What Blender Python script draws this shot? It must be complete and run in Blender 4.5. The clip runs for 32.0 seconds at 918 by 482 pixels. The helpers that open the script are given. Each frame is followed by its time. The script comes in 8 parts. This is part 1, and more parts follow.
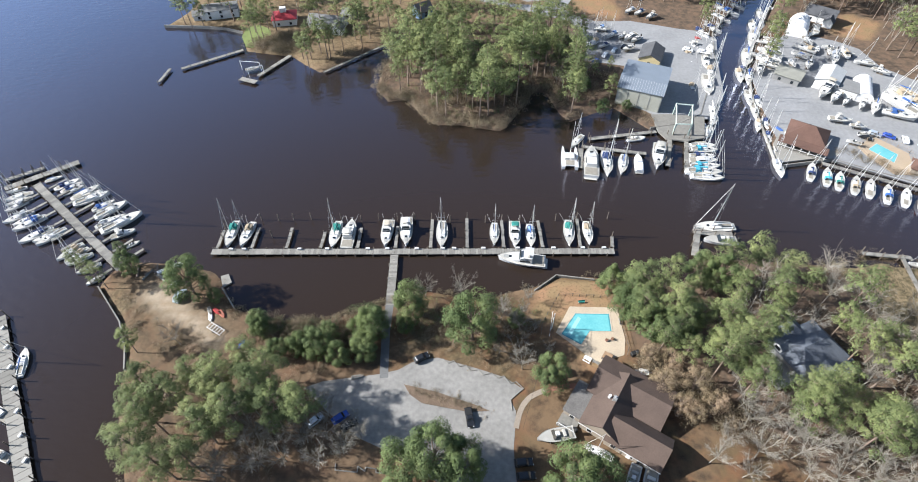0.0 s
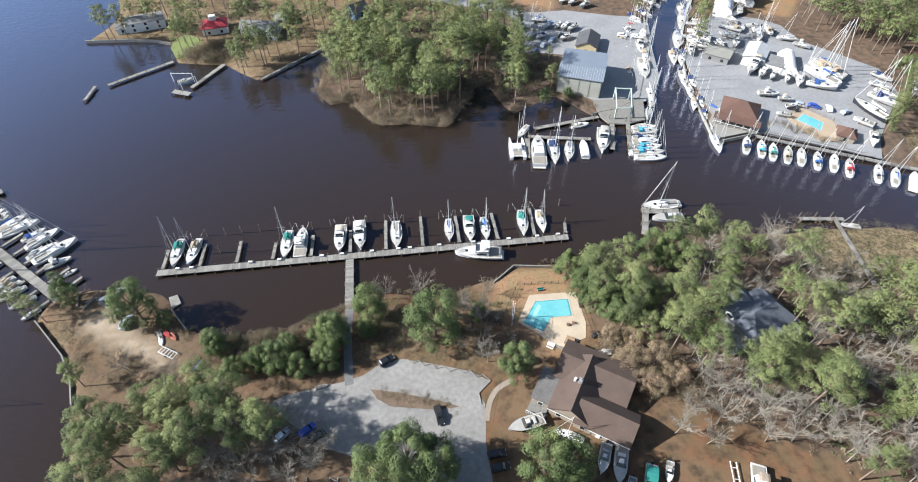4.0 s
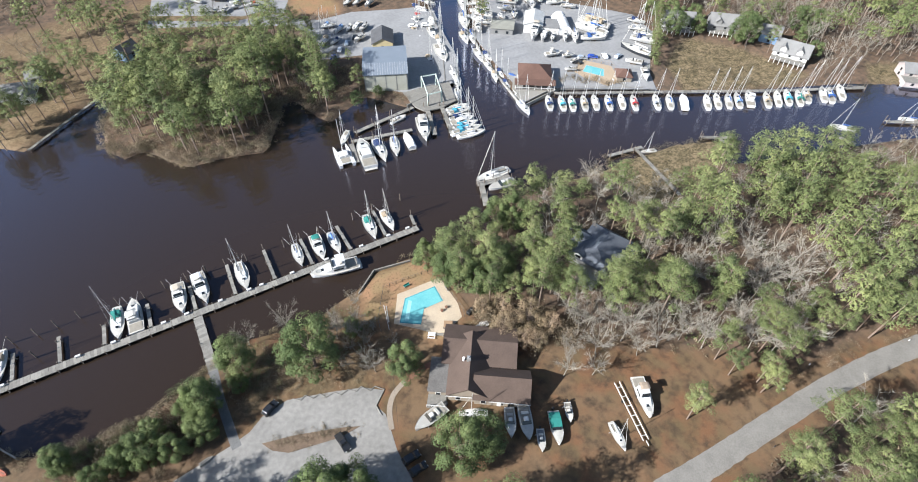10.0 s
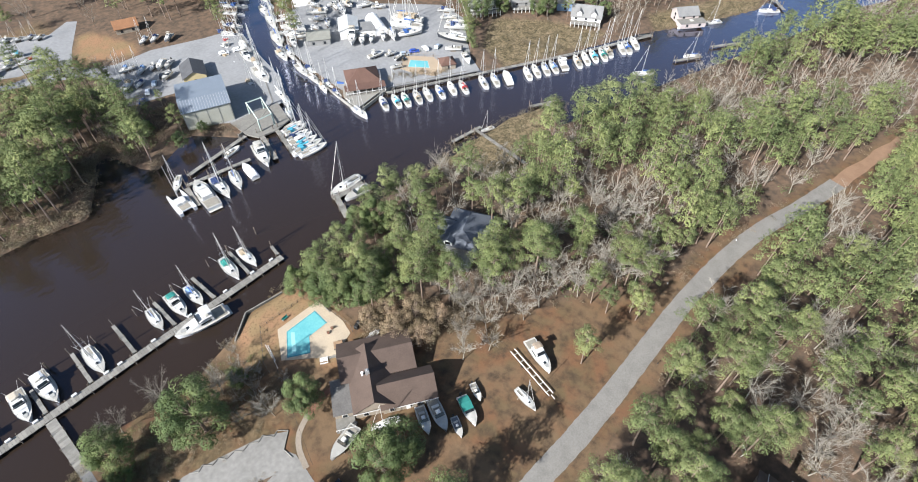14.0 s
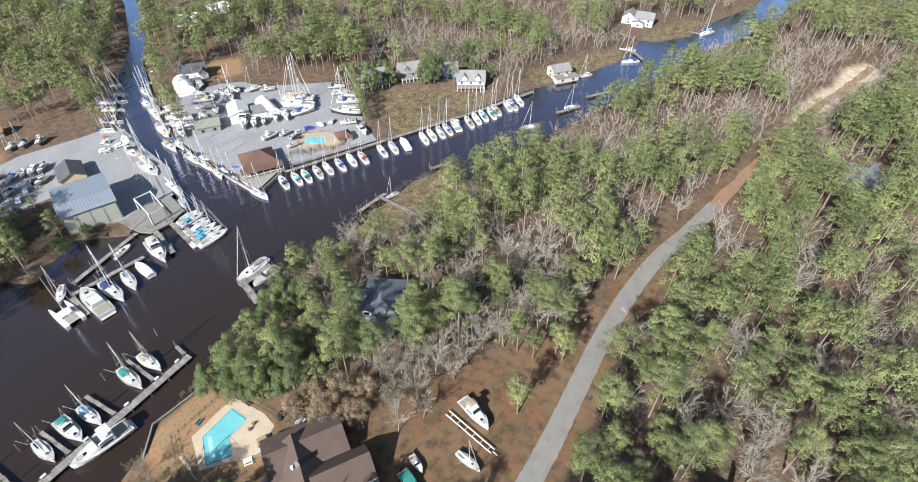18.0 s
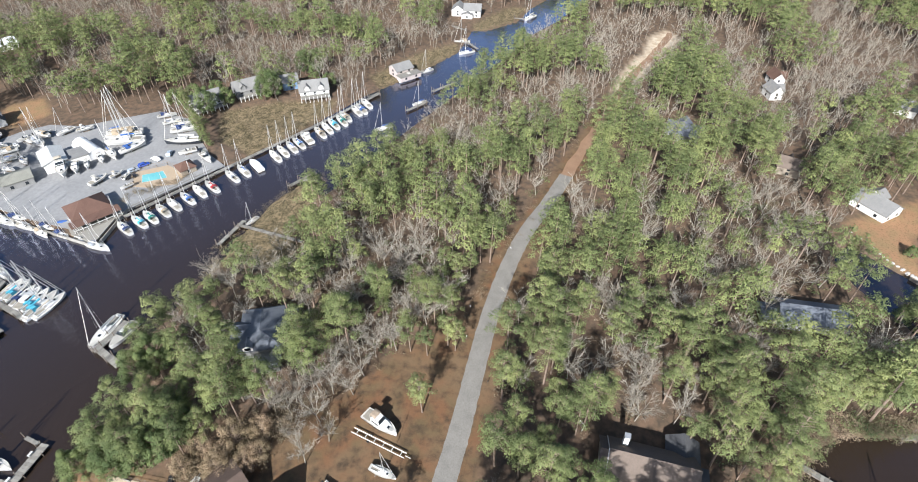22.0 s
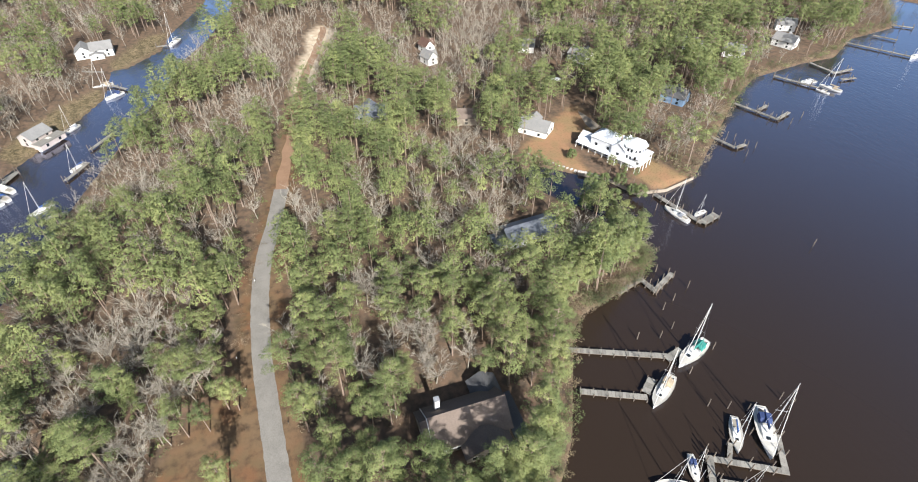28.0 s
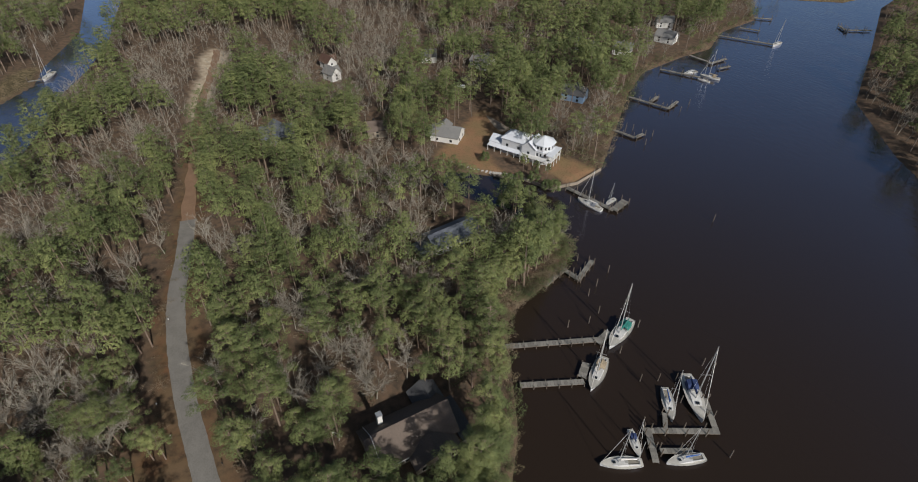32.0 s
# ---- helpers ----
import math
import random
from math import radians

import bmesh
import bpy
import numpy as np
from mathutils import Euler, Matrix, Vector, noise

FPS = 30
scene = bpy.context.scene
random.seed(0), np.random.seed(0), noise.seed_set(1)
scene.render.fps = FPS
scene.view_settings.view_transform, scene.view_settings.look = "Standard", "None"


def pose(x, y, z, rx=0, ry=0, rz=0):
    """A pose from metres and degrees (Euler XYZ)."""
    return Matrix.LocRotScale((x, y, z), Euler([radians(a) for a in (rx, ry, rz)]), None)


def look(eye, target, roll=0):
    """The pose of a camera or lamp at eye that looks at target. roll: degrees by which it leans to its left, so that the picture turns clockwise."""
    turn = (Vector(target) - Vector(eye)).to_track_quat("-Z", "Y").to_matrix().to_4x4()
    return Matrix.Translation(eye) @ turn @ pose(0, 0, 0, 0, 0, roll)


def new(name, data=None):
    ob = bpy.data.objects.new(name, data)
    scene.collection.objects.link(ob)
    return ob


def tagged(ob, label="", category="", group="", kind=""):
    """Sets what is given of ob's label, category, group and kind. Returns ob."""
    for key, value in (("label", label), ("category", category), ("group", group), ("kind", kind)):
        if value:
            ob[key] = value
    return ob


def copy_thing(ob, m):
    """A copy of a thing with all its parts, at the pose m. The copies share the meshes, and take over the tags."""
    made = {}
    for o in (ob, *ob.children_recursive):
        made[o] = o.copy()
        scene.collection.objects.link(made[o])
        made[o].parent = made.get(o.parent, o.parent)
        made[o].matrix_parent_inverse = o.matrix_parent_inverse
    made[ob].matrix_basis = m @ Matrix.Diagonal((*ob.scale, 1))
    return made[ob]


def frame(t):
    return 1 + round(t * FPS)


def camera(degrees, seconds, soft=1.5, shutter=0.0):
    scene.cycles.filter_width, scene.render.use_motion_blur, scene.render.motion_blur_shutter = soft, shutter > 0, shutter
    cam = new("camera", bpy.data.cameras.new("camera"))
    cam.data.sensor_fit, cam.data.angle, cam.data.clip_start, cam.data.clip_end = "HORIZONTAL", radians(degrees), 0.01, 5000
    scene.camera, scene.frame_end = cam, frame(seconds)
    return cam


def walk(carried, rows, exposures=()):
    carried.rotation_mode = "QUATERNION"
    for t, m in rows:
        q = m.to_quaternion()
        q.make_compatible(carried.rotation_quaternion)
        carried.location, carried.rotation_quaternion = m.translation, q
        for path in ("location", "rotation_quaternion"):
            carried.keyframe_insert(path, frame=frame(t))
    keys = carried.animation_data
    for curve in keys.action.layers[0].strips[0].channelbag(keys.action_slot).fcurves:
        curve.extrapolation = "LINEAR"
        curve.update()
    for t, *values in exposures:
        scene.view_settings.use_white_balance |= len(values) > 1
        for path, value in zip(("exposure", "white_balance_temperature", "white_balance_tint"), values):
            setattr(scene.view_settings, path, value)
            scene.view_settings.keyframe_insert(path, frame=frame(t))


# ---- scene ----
# The place: a marina creek with wooded banks, seen from a hovering drone.
cam = camera(80.19, 32.0, soft=1.0)
PATH = [
    (0, 0, 0, 128, 0, -48.43, -0.24),
    (0.5, 0.02, 0.01, 127.94, -0.19, -48.79, -0.23),
    (1, 0.05, 0.02, 127.87, -0.31, -48.77, -0.18),
    (1.5, 0.1, 0.03, 127.8, -0.85, -48.74, -0.22),
    (2, 0.17, 0.03, 127.71, -1.7, -48.73, -0.24),
    (2.5, 0.27, 0.03, 127.58, -2.54, -48.72, -0.17),
    (3, 0.4, 0.03, 127.39, -3.94, -48.67, -0.18),
    (3.5, 0.56, 0.04, 127.16, -5.21, -48.59, -0.17),
    (5.5, 0.73, 0.04, 126.89, -12.92, -48.5, 0.02),
    (6, 0.92, 0.04, 126.62, -15.17, -48.44, 0.03),
    (6.5, 1.1, 0.03, 126.36, -17.3, -48.37, 0.02),
    (7, 1.25, 0.04, 126.12, -19.26, -48.34, -0.09),
    (7.5, 1.34, 0.04, 125.94, -21.66, -48.31, -0.04),
    (8, 1.35, 0.03, 125.8, -24.04, -48.29, 0.05),
    (8.5, 1.3, 0.01, 125.71, -25.78, -48.27, 0.15),
    (9, 1.25, -0.02, 125.64, -26.61, -48.23, 0.21),
    (9.5, 1.22, -0.1, 125.6, -27.81, -48.17, 0.33),
    (10, 1.22, -0.22, 125.57, -29.41, -48.12, 0.39),
    (10.5, 1.25, -0.39, 125.53, -30.86, -48.07, 0.37),
    (11, 1.34, -0.6, 125.48, -32.47, -48.02, 0.36),
    (11.5, 1.47, -0.85, 125.39, -34.29, -47.96, 0.3),
    (12, 1.66, -1.12, 125.26, -36.75, -47.89, 0.21),
    (12.5, 1.89, -1.41, 125.12, -39.52, -47.8, 0.08),
    (13, 2.14, -1.69, 124.97, -42.38, -47.74, -0.01),
    (13.5, 2.4, -1.95, 124.81, -45.4, -47.67, -0.1),
    (14, 2.66, -2.19, 124.65, -48.53, -47.63, -0.25),
    (14.5, 2.89, -2.41, 124.51, -51.61, -47.58, -0.23),
    (16.5, 3.07, -2.6, 124.42, -57.97, -47.49, -0.13),
    (17, 3.19, -2.77, 124.38, -59.12, -47.31, -0.15),
    (17.5, 3.22, -2.92, 124.41, -59.94, -45.16, -0.18),
    (18, 3.17, -3.07, 124.49, -60.49, -41.06, -0.09),
    (18.5, 3.11, -3.22, 124.61, -60.93, -41.07, 0.07),
    (19, 3.08, -3.37, 124.74, -61.63, -41.05, 0.13),
    (19.5, 3.09, -3.53, 124.87, -62.76, -41.03, 0.14),
    (20, 3.14, -3.71, 124.99, -64.13, -41.05, 0.1),
    (20.5, 3.24, -3.91, 125.08, -66.86, -41.08, 0.13),
    (21, 3.38, -4.11, 125.13, -70.3, -41.06, 0.11),
    (21.5, 3.57, -4.31, 125.14, -73.91, -41.07, 0.05),
    (22, 3.79, -4.49, 125.11, -77.36, -41.07, 0.02),
    (22.5, 3.98, -4.65, 125.08, -81.34, -41.05, -0.03),
    (23, 4.14, -4.76, 125.04, -85.2, -41.02, -0.1),
    (23.5, 4.25, -4.84, 124.98, -88.56, -41.01, -0.15),
    (24, 4.34, -4.89, 124.89, -91.96, -41.01, -0.17),
    (24.5, 4.4, -4.95, 124.76, -95.34, -41, -0.1),
    (25, 4.44, -5.01, 124.59, -98.43, -40.96, -0.09),
    (25.5, 4.48, -5.07, 124.37, -101.48, -40.9, -0.16),
    (26, 4.51, -5.14, 124.08, -104.25, -40.81, -0.22),
    (26.5, 4.54, -5.18, 123.72, -106.86, -40.75, -0.22),
    (28.5, 4.55, -5.18, 123.34, -113.55, -40.66, -0.1),
    (29, 4.52, -5.14, 122.98, -115.15, -40.56, -0.06),
    (29.5, 4.47, -5.05, 122.66, -116.93, -40.45, -0.03),
    (30, 4.41, -4.94, 122.39, -118.65, -40.36, 0.02),
    (30.5, 4.36, -4.81, 122.17, -120.16, -39.72, 0.05),
    (31, 4.28, -4.66, 121.98, -121.11, -38.29, 0.16),
    (31.5, 4.18, -4.52, 121.81, -121.78, -38.36, 0.25),
    (32, 4.08, -4.38, 121.65, -122.66, -39.29, 0.26),
]
walk(cam, [(t, pose(x, y, z, 90 + pitch, 0, yaw) @ pose(0, 0, 0, 0, 0, roll)) for t, x, y, z, yaw, pitch, roll in PATH],
     exposures=[(0, 1.28, 6180, 10), (7, 1.28, 6150, 10), (13, 1.27, 6250, 10), (17, 1.2, 6250, 10), (22, 1.2, 6250, 10), (25, 1.23, 6330, 10), (28, 1.27, 6550, 10), (29, 1.28, 6680, 10), (31.2, 1.28, 6700, 10), (31.5, 1.0, 6700, 10), (32.0, -0.22, 6700, 10)])

# ---- world and sun ----
SUN_EL, SUN_AZ = 33.0, 177.0          # degrees; azimuth counted from +x, anticlockwise
world = bpy.data.worlds.new("sky")
scene.world = world
world.use_nodes = True
wn = world.node_tree
sky = wn.nodes.new("ShaderNodeTexSky")
sky.sky_type, sky.sun_disc = "NISHITA", False
sky.sun_elevation, sky.sun_rotation = radians(SUN_EL), radians(90 - SUN_AZ)
wn.nodes["Background"].inputs["Strength"].default_value = 0.075
wn.links.new(sky.outputs["Color"], wn.nodes["Background"].inputs["Color"])
sun = new("sun", bpy.data.lights.new("sun", "SUN"))
sun.data.energy, sun.data.angle, sun.data.color = 5.0, radians(0.55), (1.0, 0.965, 0.92)
sd = Vector((math.cos(radians(SUN_AZ)) * math.cos(radians(SUN_EL)), math.sin(radians(SUN_AZ)) * math.cos(radians(SUN_EL)), math.sin(radians(SUN_EL))))
sun.matrix_world = look(sd * 400, (0, 0, 0))


# ---- materials ----
def mat(name, color, rough=0.7, vary=0.25, scale=1.0, metal=0.0, bump=0.0, bump_scale=8.0, second=None, spec=0.3, by="position"):
    """A surface whose colour drifts at two scales towards `second` (or a darker tone); by: position, island or object."""
    m = bpy.data.materials.new(name)
    m.use_nodes = True
    nt = m.node_tree
    b = nt.nodes["Principled BSDF"]
    b.inputs["Roughness"].default_value, b.inputs["Metallic"].default_value = rough, metal
    b.inputs["Specular IOR Level"].default_value = spec
    second = second or tuple(c * (1 - vary) for c in color)
    geo = nt.nodes.new("ShaderNodeNewGeometry")
    n1, n2 = nt.nodes.new("ShaderNodeTexNoise"), nt.nodes.new("ShaderNodeTexNoise")
    n1.inputs["Scale"].default_value, n2.inputs["Scale"].default_value = 0.35 * scale, 3.1 * scale
    n1.inputs["Detail"].default_value, n2.inputs["Detail"].default_value = 4, 5
    for n in (n1, n2):
        nt.links.new(geo.outputs["Position"], n.inputs["Vector"])
    add = nt.nodes.new("ShaderNodeMath")
    add.operation = "ADD"
    nt.links.new(n1.outputs["Fac"], add.inputs[0])
    nt.links.new(n2.outputs["Fac"], add.inputs[1])
    source = add.outputs[0]
    if by != "position":
        rnd = nt.nodes.new("ShaderNodeMath")
        rnd.operation = "MULTIPLY_ADD"
        if by == "island":
            nt.links.new(geo.outputs["Random Per Island"], rnd.inputs[0])
        else:
            info = nt.nodes.new("ShaderNodeObjectInfo")
            nt.links.new(info.outputs["Random"], rnd.inputs[0])
        rnd.inputs[1].default_value = 0.8 if by == "object" else 0.18
        more = nt.nodes.new("ShaderNodeMath")
        more.operation = "SUBTRACT"
        nt.links.new(source, rnd.inputs[2])
        nt.links.new(rnd.outputs[0], more.inputs[0])
        more.inputs[1].default_value = 0.4 if by == "object" else 0.09
        source = more.outputs[0]
    ramp = nt.nodes.new("ShaderNodeMapRange")
    ramp.inputs["From Min"].default_value, ramp.inputs["From Max"].default_value = 0.7, 1.3
    nt.links.new(source, ramp.inputs["Value"])
    mix = nt.nodes.new("ShaderNodeMix")
    mix.data_type = "RGBA"
    mix.inputs["A"].default_value, mix.inputs["B"].default_value = (*second, 1), (*color, 1)
    nt.links.new(ramp.outputs["Result"], mix.inputs["Factor"])
    nt.links.new(mix.outputs["Result"], b.inputs["Base Color"])
    if bump:
        bn, bt = nt.nodes.new("ShaderNodeBump"), nt.nodes.new("ShaderNodeTexNoise")
        bt.inputs["Scale"].default_value, bn.inputs["Strength"].default_value = bump_scale, bump
        nt.links.new(geo.outputs["Position"], bt.inputs["Vector"])
        nt.links.new(bt.outputs["Fac"], bn.inputs["Height"])
        nt.links.new(bn.outputs["Normal"], b.inputs["Normal"])
    return m


def leafy(name, color, second, by="island"):
    m = mat(name, color, 0.75, second=second, scale=0.35, spec=0.15, by=by)
    nt = m.node_tree
    b = nt.nodes["Principled BSDF"]
    out, tr, mx = nt.nodes["Material Output"], nt.nodes.new("ShaderNodeBsdfTranslucent"), nt.nodes.new("ShaderNodeMixShader")
    col = b.inputs["Base Color"].links[0].from_socket
    # neighbouring plants differ in tone
    geo, drift, hsv = nt.nodes.new("ShaderNodeNewGeometry"), nt.nodes.new("ShaderNodeTexNoise"), nt.nodes.new("ShaderNodeHueSaturation")
    flat = nt.nodes.new("ShaderNodeVectorMath")
    flat.operation, flat.inputs[1].default_value = "MULTIPLY", (1, 1, 0.15)
    drift.inputs["Scale"].default_value, drift.inputs["Detail"].default_value = 0.13, 1.0
    nt.links.new(geo.outputs["Position"], flat.inputs[0])
    nt.links.new(flat.outputs[0], drift.inputs["Vector"])
    for name_, low, high in (("Hue", 0.488, 0.512), ("Value", 1.22, 0.72)):
        span = nt.nodes.new("ShaderNodeMapRange")
        span.inputs["From Min"].default_value, span.inputs["From Max"].default_value = 0.33, 0.67
        span.inputs["To Min"].default_value, span.inputs["To Max"].default_value = low, high
        nt.links.new(drift.outputs["Fac"], span.inputs["Value"])
        nt.links.new(span.outputs["Result"], hsv.inputs[name_])
    nt.links.new(col, hsv.inputs["Color"])
    col = hsv.outputs["Color"]
    nt.links.new(col, b.inputs["Base Color"])
    nt.links.new(col, tr.inputs["Color"])
    mx.inputs["Fac"].default_value = 0.2
    nt.links.new(b.outputs[0], mx.inputs[1])
    nt.links.new(tr.outputs[0], mx.inputs[2])
    nt.links.new(mx.outputs[0], out.inputs["Surface"])
    return m


PINE = leafy("pine_needles", (0.204, 0.232, 0.090), (0.088, 0.112, 0.050))
OAK = leafy("evergreen_leaves", (0.155, 0.195, 0.074), (0.076, 0.104, 0.048))
SHRUB = leafy("dry_shrub", (0.26, 0.21, 0.14), (0.125, 0.105, 0.07))
TANLEAF = leafy("dry_leaves", (0.36, 0.275, 0.175), (0.20, 0.15, 0.095))
REED = leafy("marsh_grass", (0.29, 0.235, 0.145), (0.17, 0.14, 0.085))
BARK = mat("bark", (0.235, 0.178, 0.14), 0.9, 0.4, 2)
BARE = mat("bare_branches", (0.33, 0.305, 0.255), 0.9, second=(0.165, 0.148, 0.122), scale=0.3, by="island")
ASPHALT = mat("asphalt", (0.205, 0.195, 0.175), 0.85, 0.28, 0.9, bump=0.1)
# the gravel's darker patches also paint in the dappled tree shade
GRAVEL = mat("crushed_gravel", (0.245, 0.237, 0.22), 0.95, second=(0.155, 0.15, 0.138), scale=0.28, bump=0.25, bump_scale=9)
YARDSTONE = mat("boatyard_stone", (0.245, 0.247, 0.247), 0.95, 0.25, 0.25, bump=0.2, bump_scale=14)
DECKWOOD = mat("weathered_planks", (0.23, 0.22, 0.195), 0.85, 0.35, 3, by="object")
PILEWOOD = mat("piling_wood", (0.15, 0.125, 0.10), 0.9, 0.4, 4)

water_m = bpy.data.materials.new("creek_water")
water_m.use_nodes = True
nt = water_m.node_tree
b = nt.nodes["Principled BSDF"]
b.inputs["Base Color"].default_value = (0.0225, 0.0157, 0.0112, 1)
b.inputs["Roughness"].default_value, b.inputs["Specular IOR Level"].default_value = 0.9, 0.0
gloss, lean_, gmix, gain = (nt.nodes.new("ShaderNode" + k) for k in ("BsdfGlossy", "LayerWeight", "MixShader", "Math"))
gloss.inputs["Color"].default_value, gloss.inputs["Roughness"].default_value = (0.66, 0.74, 0.95, 1), 0.07
lean_.inputs["Blend"].default_value, gain.operation, gain.inputs[1].default_value = 0.5, "POWER", 3.1
grow = nt.nodes.new("ShaderNodeMath")
grow.operation, grow.inputs[1].default_value, grow.inputs[2].default_value = "MULTIPLY_ADD", 1.7, 0.012
nt.links.new(lean_.outputs["Facing"], gain.inputs[0])
nt.links.new(gain.outputs[0], grow.inputs[0])
nt.links.new(grow.outputs[0], gmix.inputs["Fac"])
nt.links.new(b.outputs[0], gmix.inputs[1])
nt.links.new(gloss.outputs[0], gmix.inputs[2])
nt.links.new(gmix.outputs[0], nt.nodes["Material Output"].inputs["Surface"])
wg, wmap, w1, w2, wb = (nt.nodes.new("ShaderNode" + k) for k in ("NewGeometry", "Mapping", "TexNoise", "TexNoise", "Bump"))
wmap.inputs["Scale"].default_value = (0.5, 1.0, 1.0)
w1.inputs["Scale"].default_value, w2.inputs["Scale"].default_value, w1.inputs["Detail"].default_value = 0.5, 0.035, 4
nt.links.new(wg.outputs["Position"], wmap.inputs["Vector"])
nt.links.new(wmap.outputs["Vector"], w1.inputs["Vector"])
nt.links.new(wg.outputs["Position"], w2.inputs["Vector"])
wm = nt.nodes.new("ShaderNodeMath")
wm.operation = "MULTIPLY"
nt.links.new(w1.outputs["Fac"], wm.inputs[0])
nt.links.new(w2.outputs["Fac"], wm.inputs[1])
nt.links.new(wm.outputs[0], wb.inputs["Height"])
wb.inputs["Strength"].default_value, wb.inputs["Distance"].default_value = 0.5, 0.7
nt.links.new(wb.outputs["Normal"], gloss.inputs["Normal"])

# ---- ground and water ----
SHORE_MAIN = [(-75.6, 41.3), (-85.1, 59.8), (-87.4, 70.2), (-94.4, 84.7), (-105.3, 96.1), (-104.3, 101.1), (-101.5, 105.4), (-88.5, 104.9), (-73.6, 101.6), (-70.5, 98.7), (-63.9, 88.5), (-53.6, 84.1), (-34.8, 84.6), (-21.9, 89.7), (-10.5, 94.2), (6.3, 90.7), (13.7, 93.3), (23.8, 95.9), (28.8, 99.3), (38.5, 99.0), (52.7, 96.7), (65.8, 96.2), (70.3, 98.9), (73.0, 109.1), (79.3, 105.8), (119.6, 102.1), (127.1, 104.0), (137.0, 101.3), (150.5, 100.9), (165.6, 94.5), (157.4, 83.6), (183.5, 74.9), (211.8, 67.0), (239.6, 57.7), (266.4, 48.7), (301.9, 36.9), (341.3, 26.1), (370.9, 11.3), (415.6, -3.8)]
SHORE_SOUTH = [(49.3, -48.2), (58.4, -56.8), (80, -70.2), (87.6, -74.7), (92.7, -81.7), (94.6, -92.4), (98.3, -106.7), (106.5, -116.4),
               (124, -113.5), (135, -111), (150, -101), (163, -98), (171, -105), (157.2, -119), (148.5, -127.8), (137, -132.4), (134.2, -144.3),
               (137, -160), (160.7, -193), (185, -225.7), (200.8, -253.9), (205, -292), (204.7, -317.2), (221.2, -350), (224.8, -391.3),
               (268.2, -445.4), (243.6, -455.8), (214.6, -487), (208.6, -556), (215, -700)]
SHORE_EAST = [(235.4, 384.3), (202.6, 331.6), (172.8, 295.4), (136.7, 236.1), (124.5, 209.1), (117.6, 183.1), (114.5, 160.0), (112.7, 147.3), (133.7, 153.4), (163.7, 137.1), (170.7, 129.6), (195.0, 115.5), (242.0, 96.9), (257.3, 87.2), (280.5, 74.6), (304.0, 63.9), (341.4, 62.4), (341.0, 75.0), (341.9, 53.7), (361.7, 37.2), (389.9, 31.8), (443.6, 10.1)]
SHORE_NORTH = [(231.1, 392.1), (185.7, 323.9), (156.5, 293.6), (119.7, 243.3), (111.5, 214.1), (94.7, 178.3), (83.4, 171.9), (73.1, 169.7), (61.3, 185.1), (43.2, 174.9), (40.1, 179.8), (35.7, 195.4), (29.6, 195.2), (26.8, 186.4), (16.6, 169.2), (0.9, 173.2), (-9.7, 173.7), (-21.8, 190.8), (-28.4, 189.2), (-34.2, 198.1), (-32.7, 215.7), (-26.5, 236.5), (-21.2, 245.5), (-57.9, 212.2), (-58.2, 209.8), (-67.8, 217.9), (-74.3, 224.4), (-96.0, 229.1), (-101.8, 245.2), (-109.9, 248.7), (-119.7, 250.5), (-141.3, 251.8), (-134.4, 268.0), (-134.2, 279.6)]
SHORE_FAR = [(243.6, -455.8), (214.6, -487.0), (208.6, -556.1), (200.2, -538.5), (192.1, -496.5), (147.5, -394.5), (115.1, -317.2), (74.8, -275.5)]
LANDS = [
    SHORE_MAIN + [(700, -60), (3000, -300), (3000, -3000), (215, -3000)] + SHORE_SOUTH[::-1] + [(34, -36), (10, -32), (-60, -30), (-110, 0)],
    SHORE_EAST + [(700, -20), (3000, -200), (3000, 3000), (800, 3000), (300, 480)],
    SHORE_NORTH + [(-150, 330), (-260, 480), (-700, 3000), (700, 3000), (270, 470)],
    SHORE_FAR[3:] + [(40, -250), (-60, -290), (-400, -400), (-400, -3000), (200, -3000)],
]


def inside(px, py, poly):
    hit = np.zeros(px.shape, bool)
    for (x0, y0), (x1, y1) in zip(poly, poly[1:] + poly[:1]):
        if y0 != y1:
            hit ^= ((py < y0) != (py < y1)) & (px < x0 + (py - y0) * (x1 - x0) / (y1 - y0))
    return hit


def edge_distance(px, py, poly, closed=True):
    best = np.full(px.shape, 1e9)
    for (x0, y0), (x1, y1) in zip(poly, poly[1:] + poly[:1] if closed else poly[1:]):
        dx, dy = x1 - x0, y1 - y0
        s = np.clip(((px - x0) * dx + (py - y0) * dy) / (dx * dx + dy * dy + 1e-9), 0, 1)
        best = np.minimum(best, np.hypot(px - x0 - s * dx, py - y0 - s * dy))
    return best


def signed(px, py, poly):
    return np.where(inside(px, py, poly), 1, -1) * edge_distance(px, py, poly)


def shore_sd(px, py):
    return np.max([signed(px, py, p) for p in LANDS], axis=0)


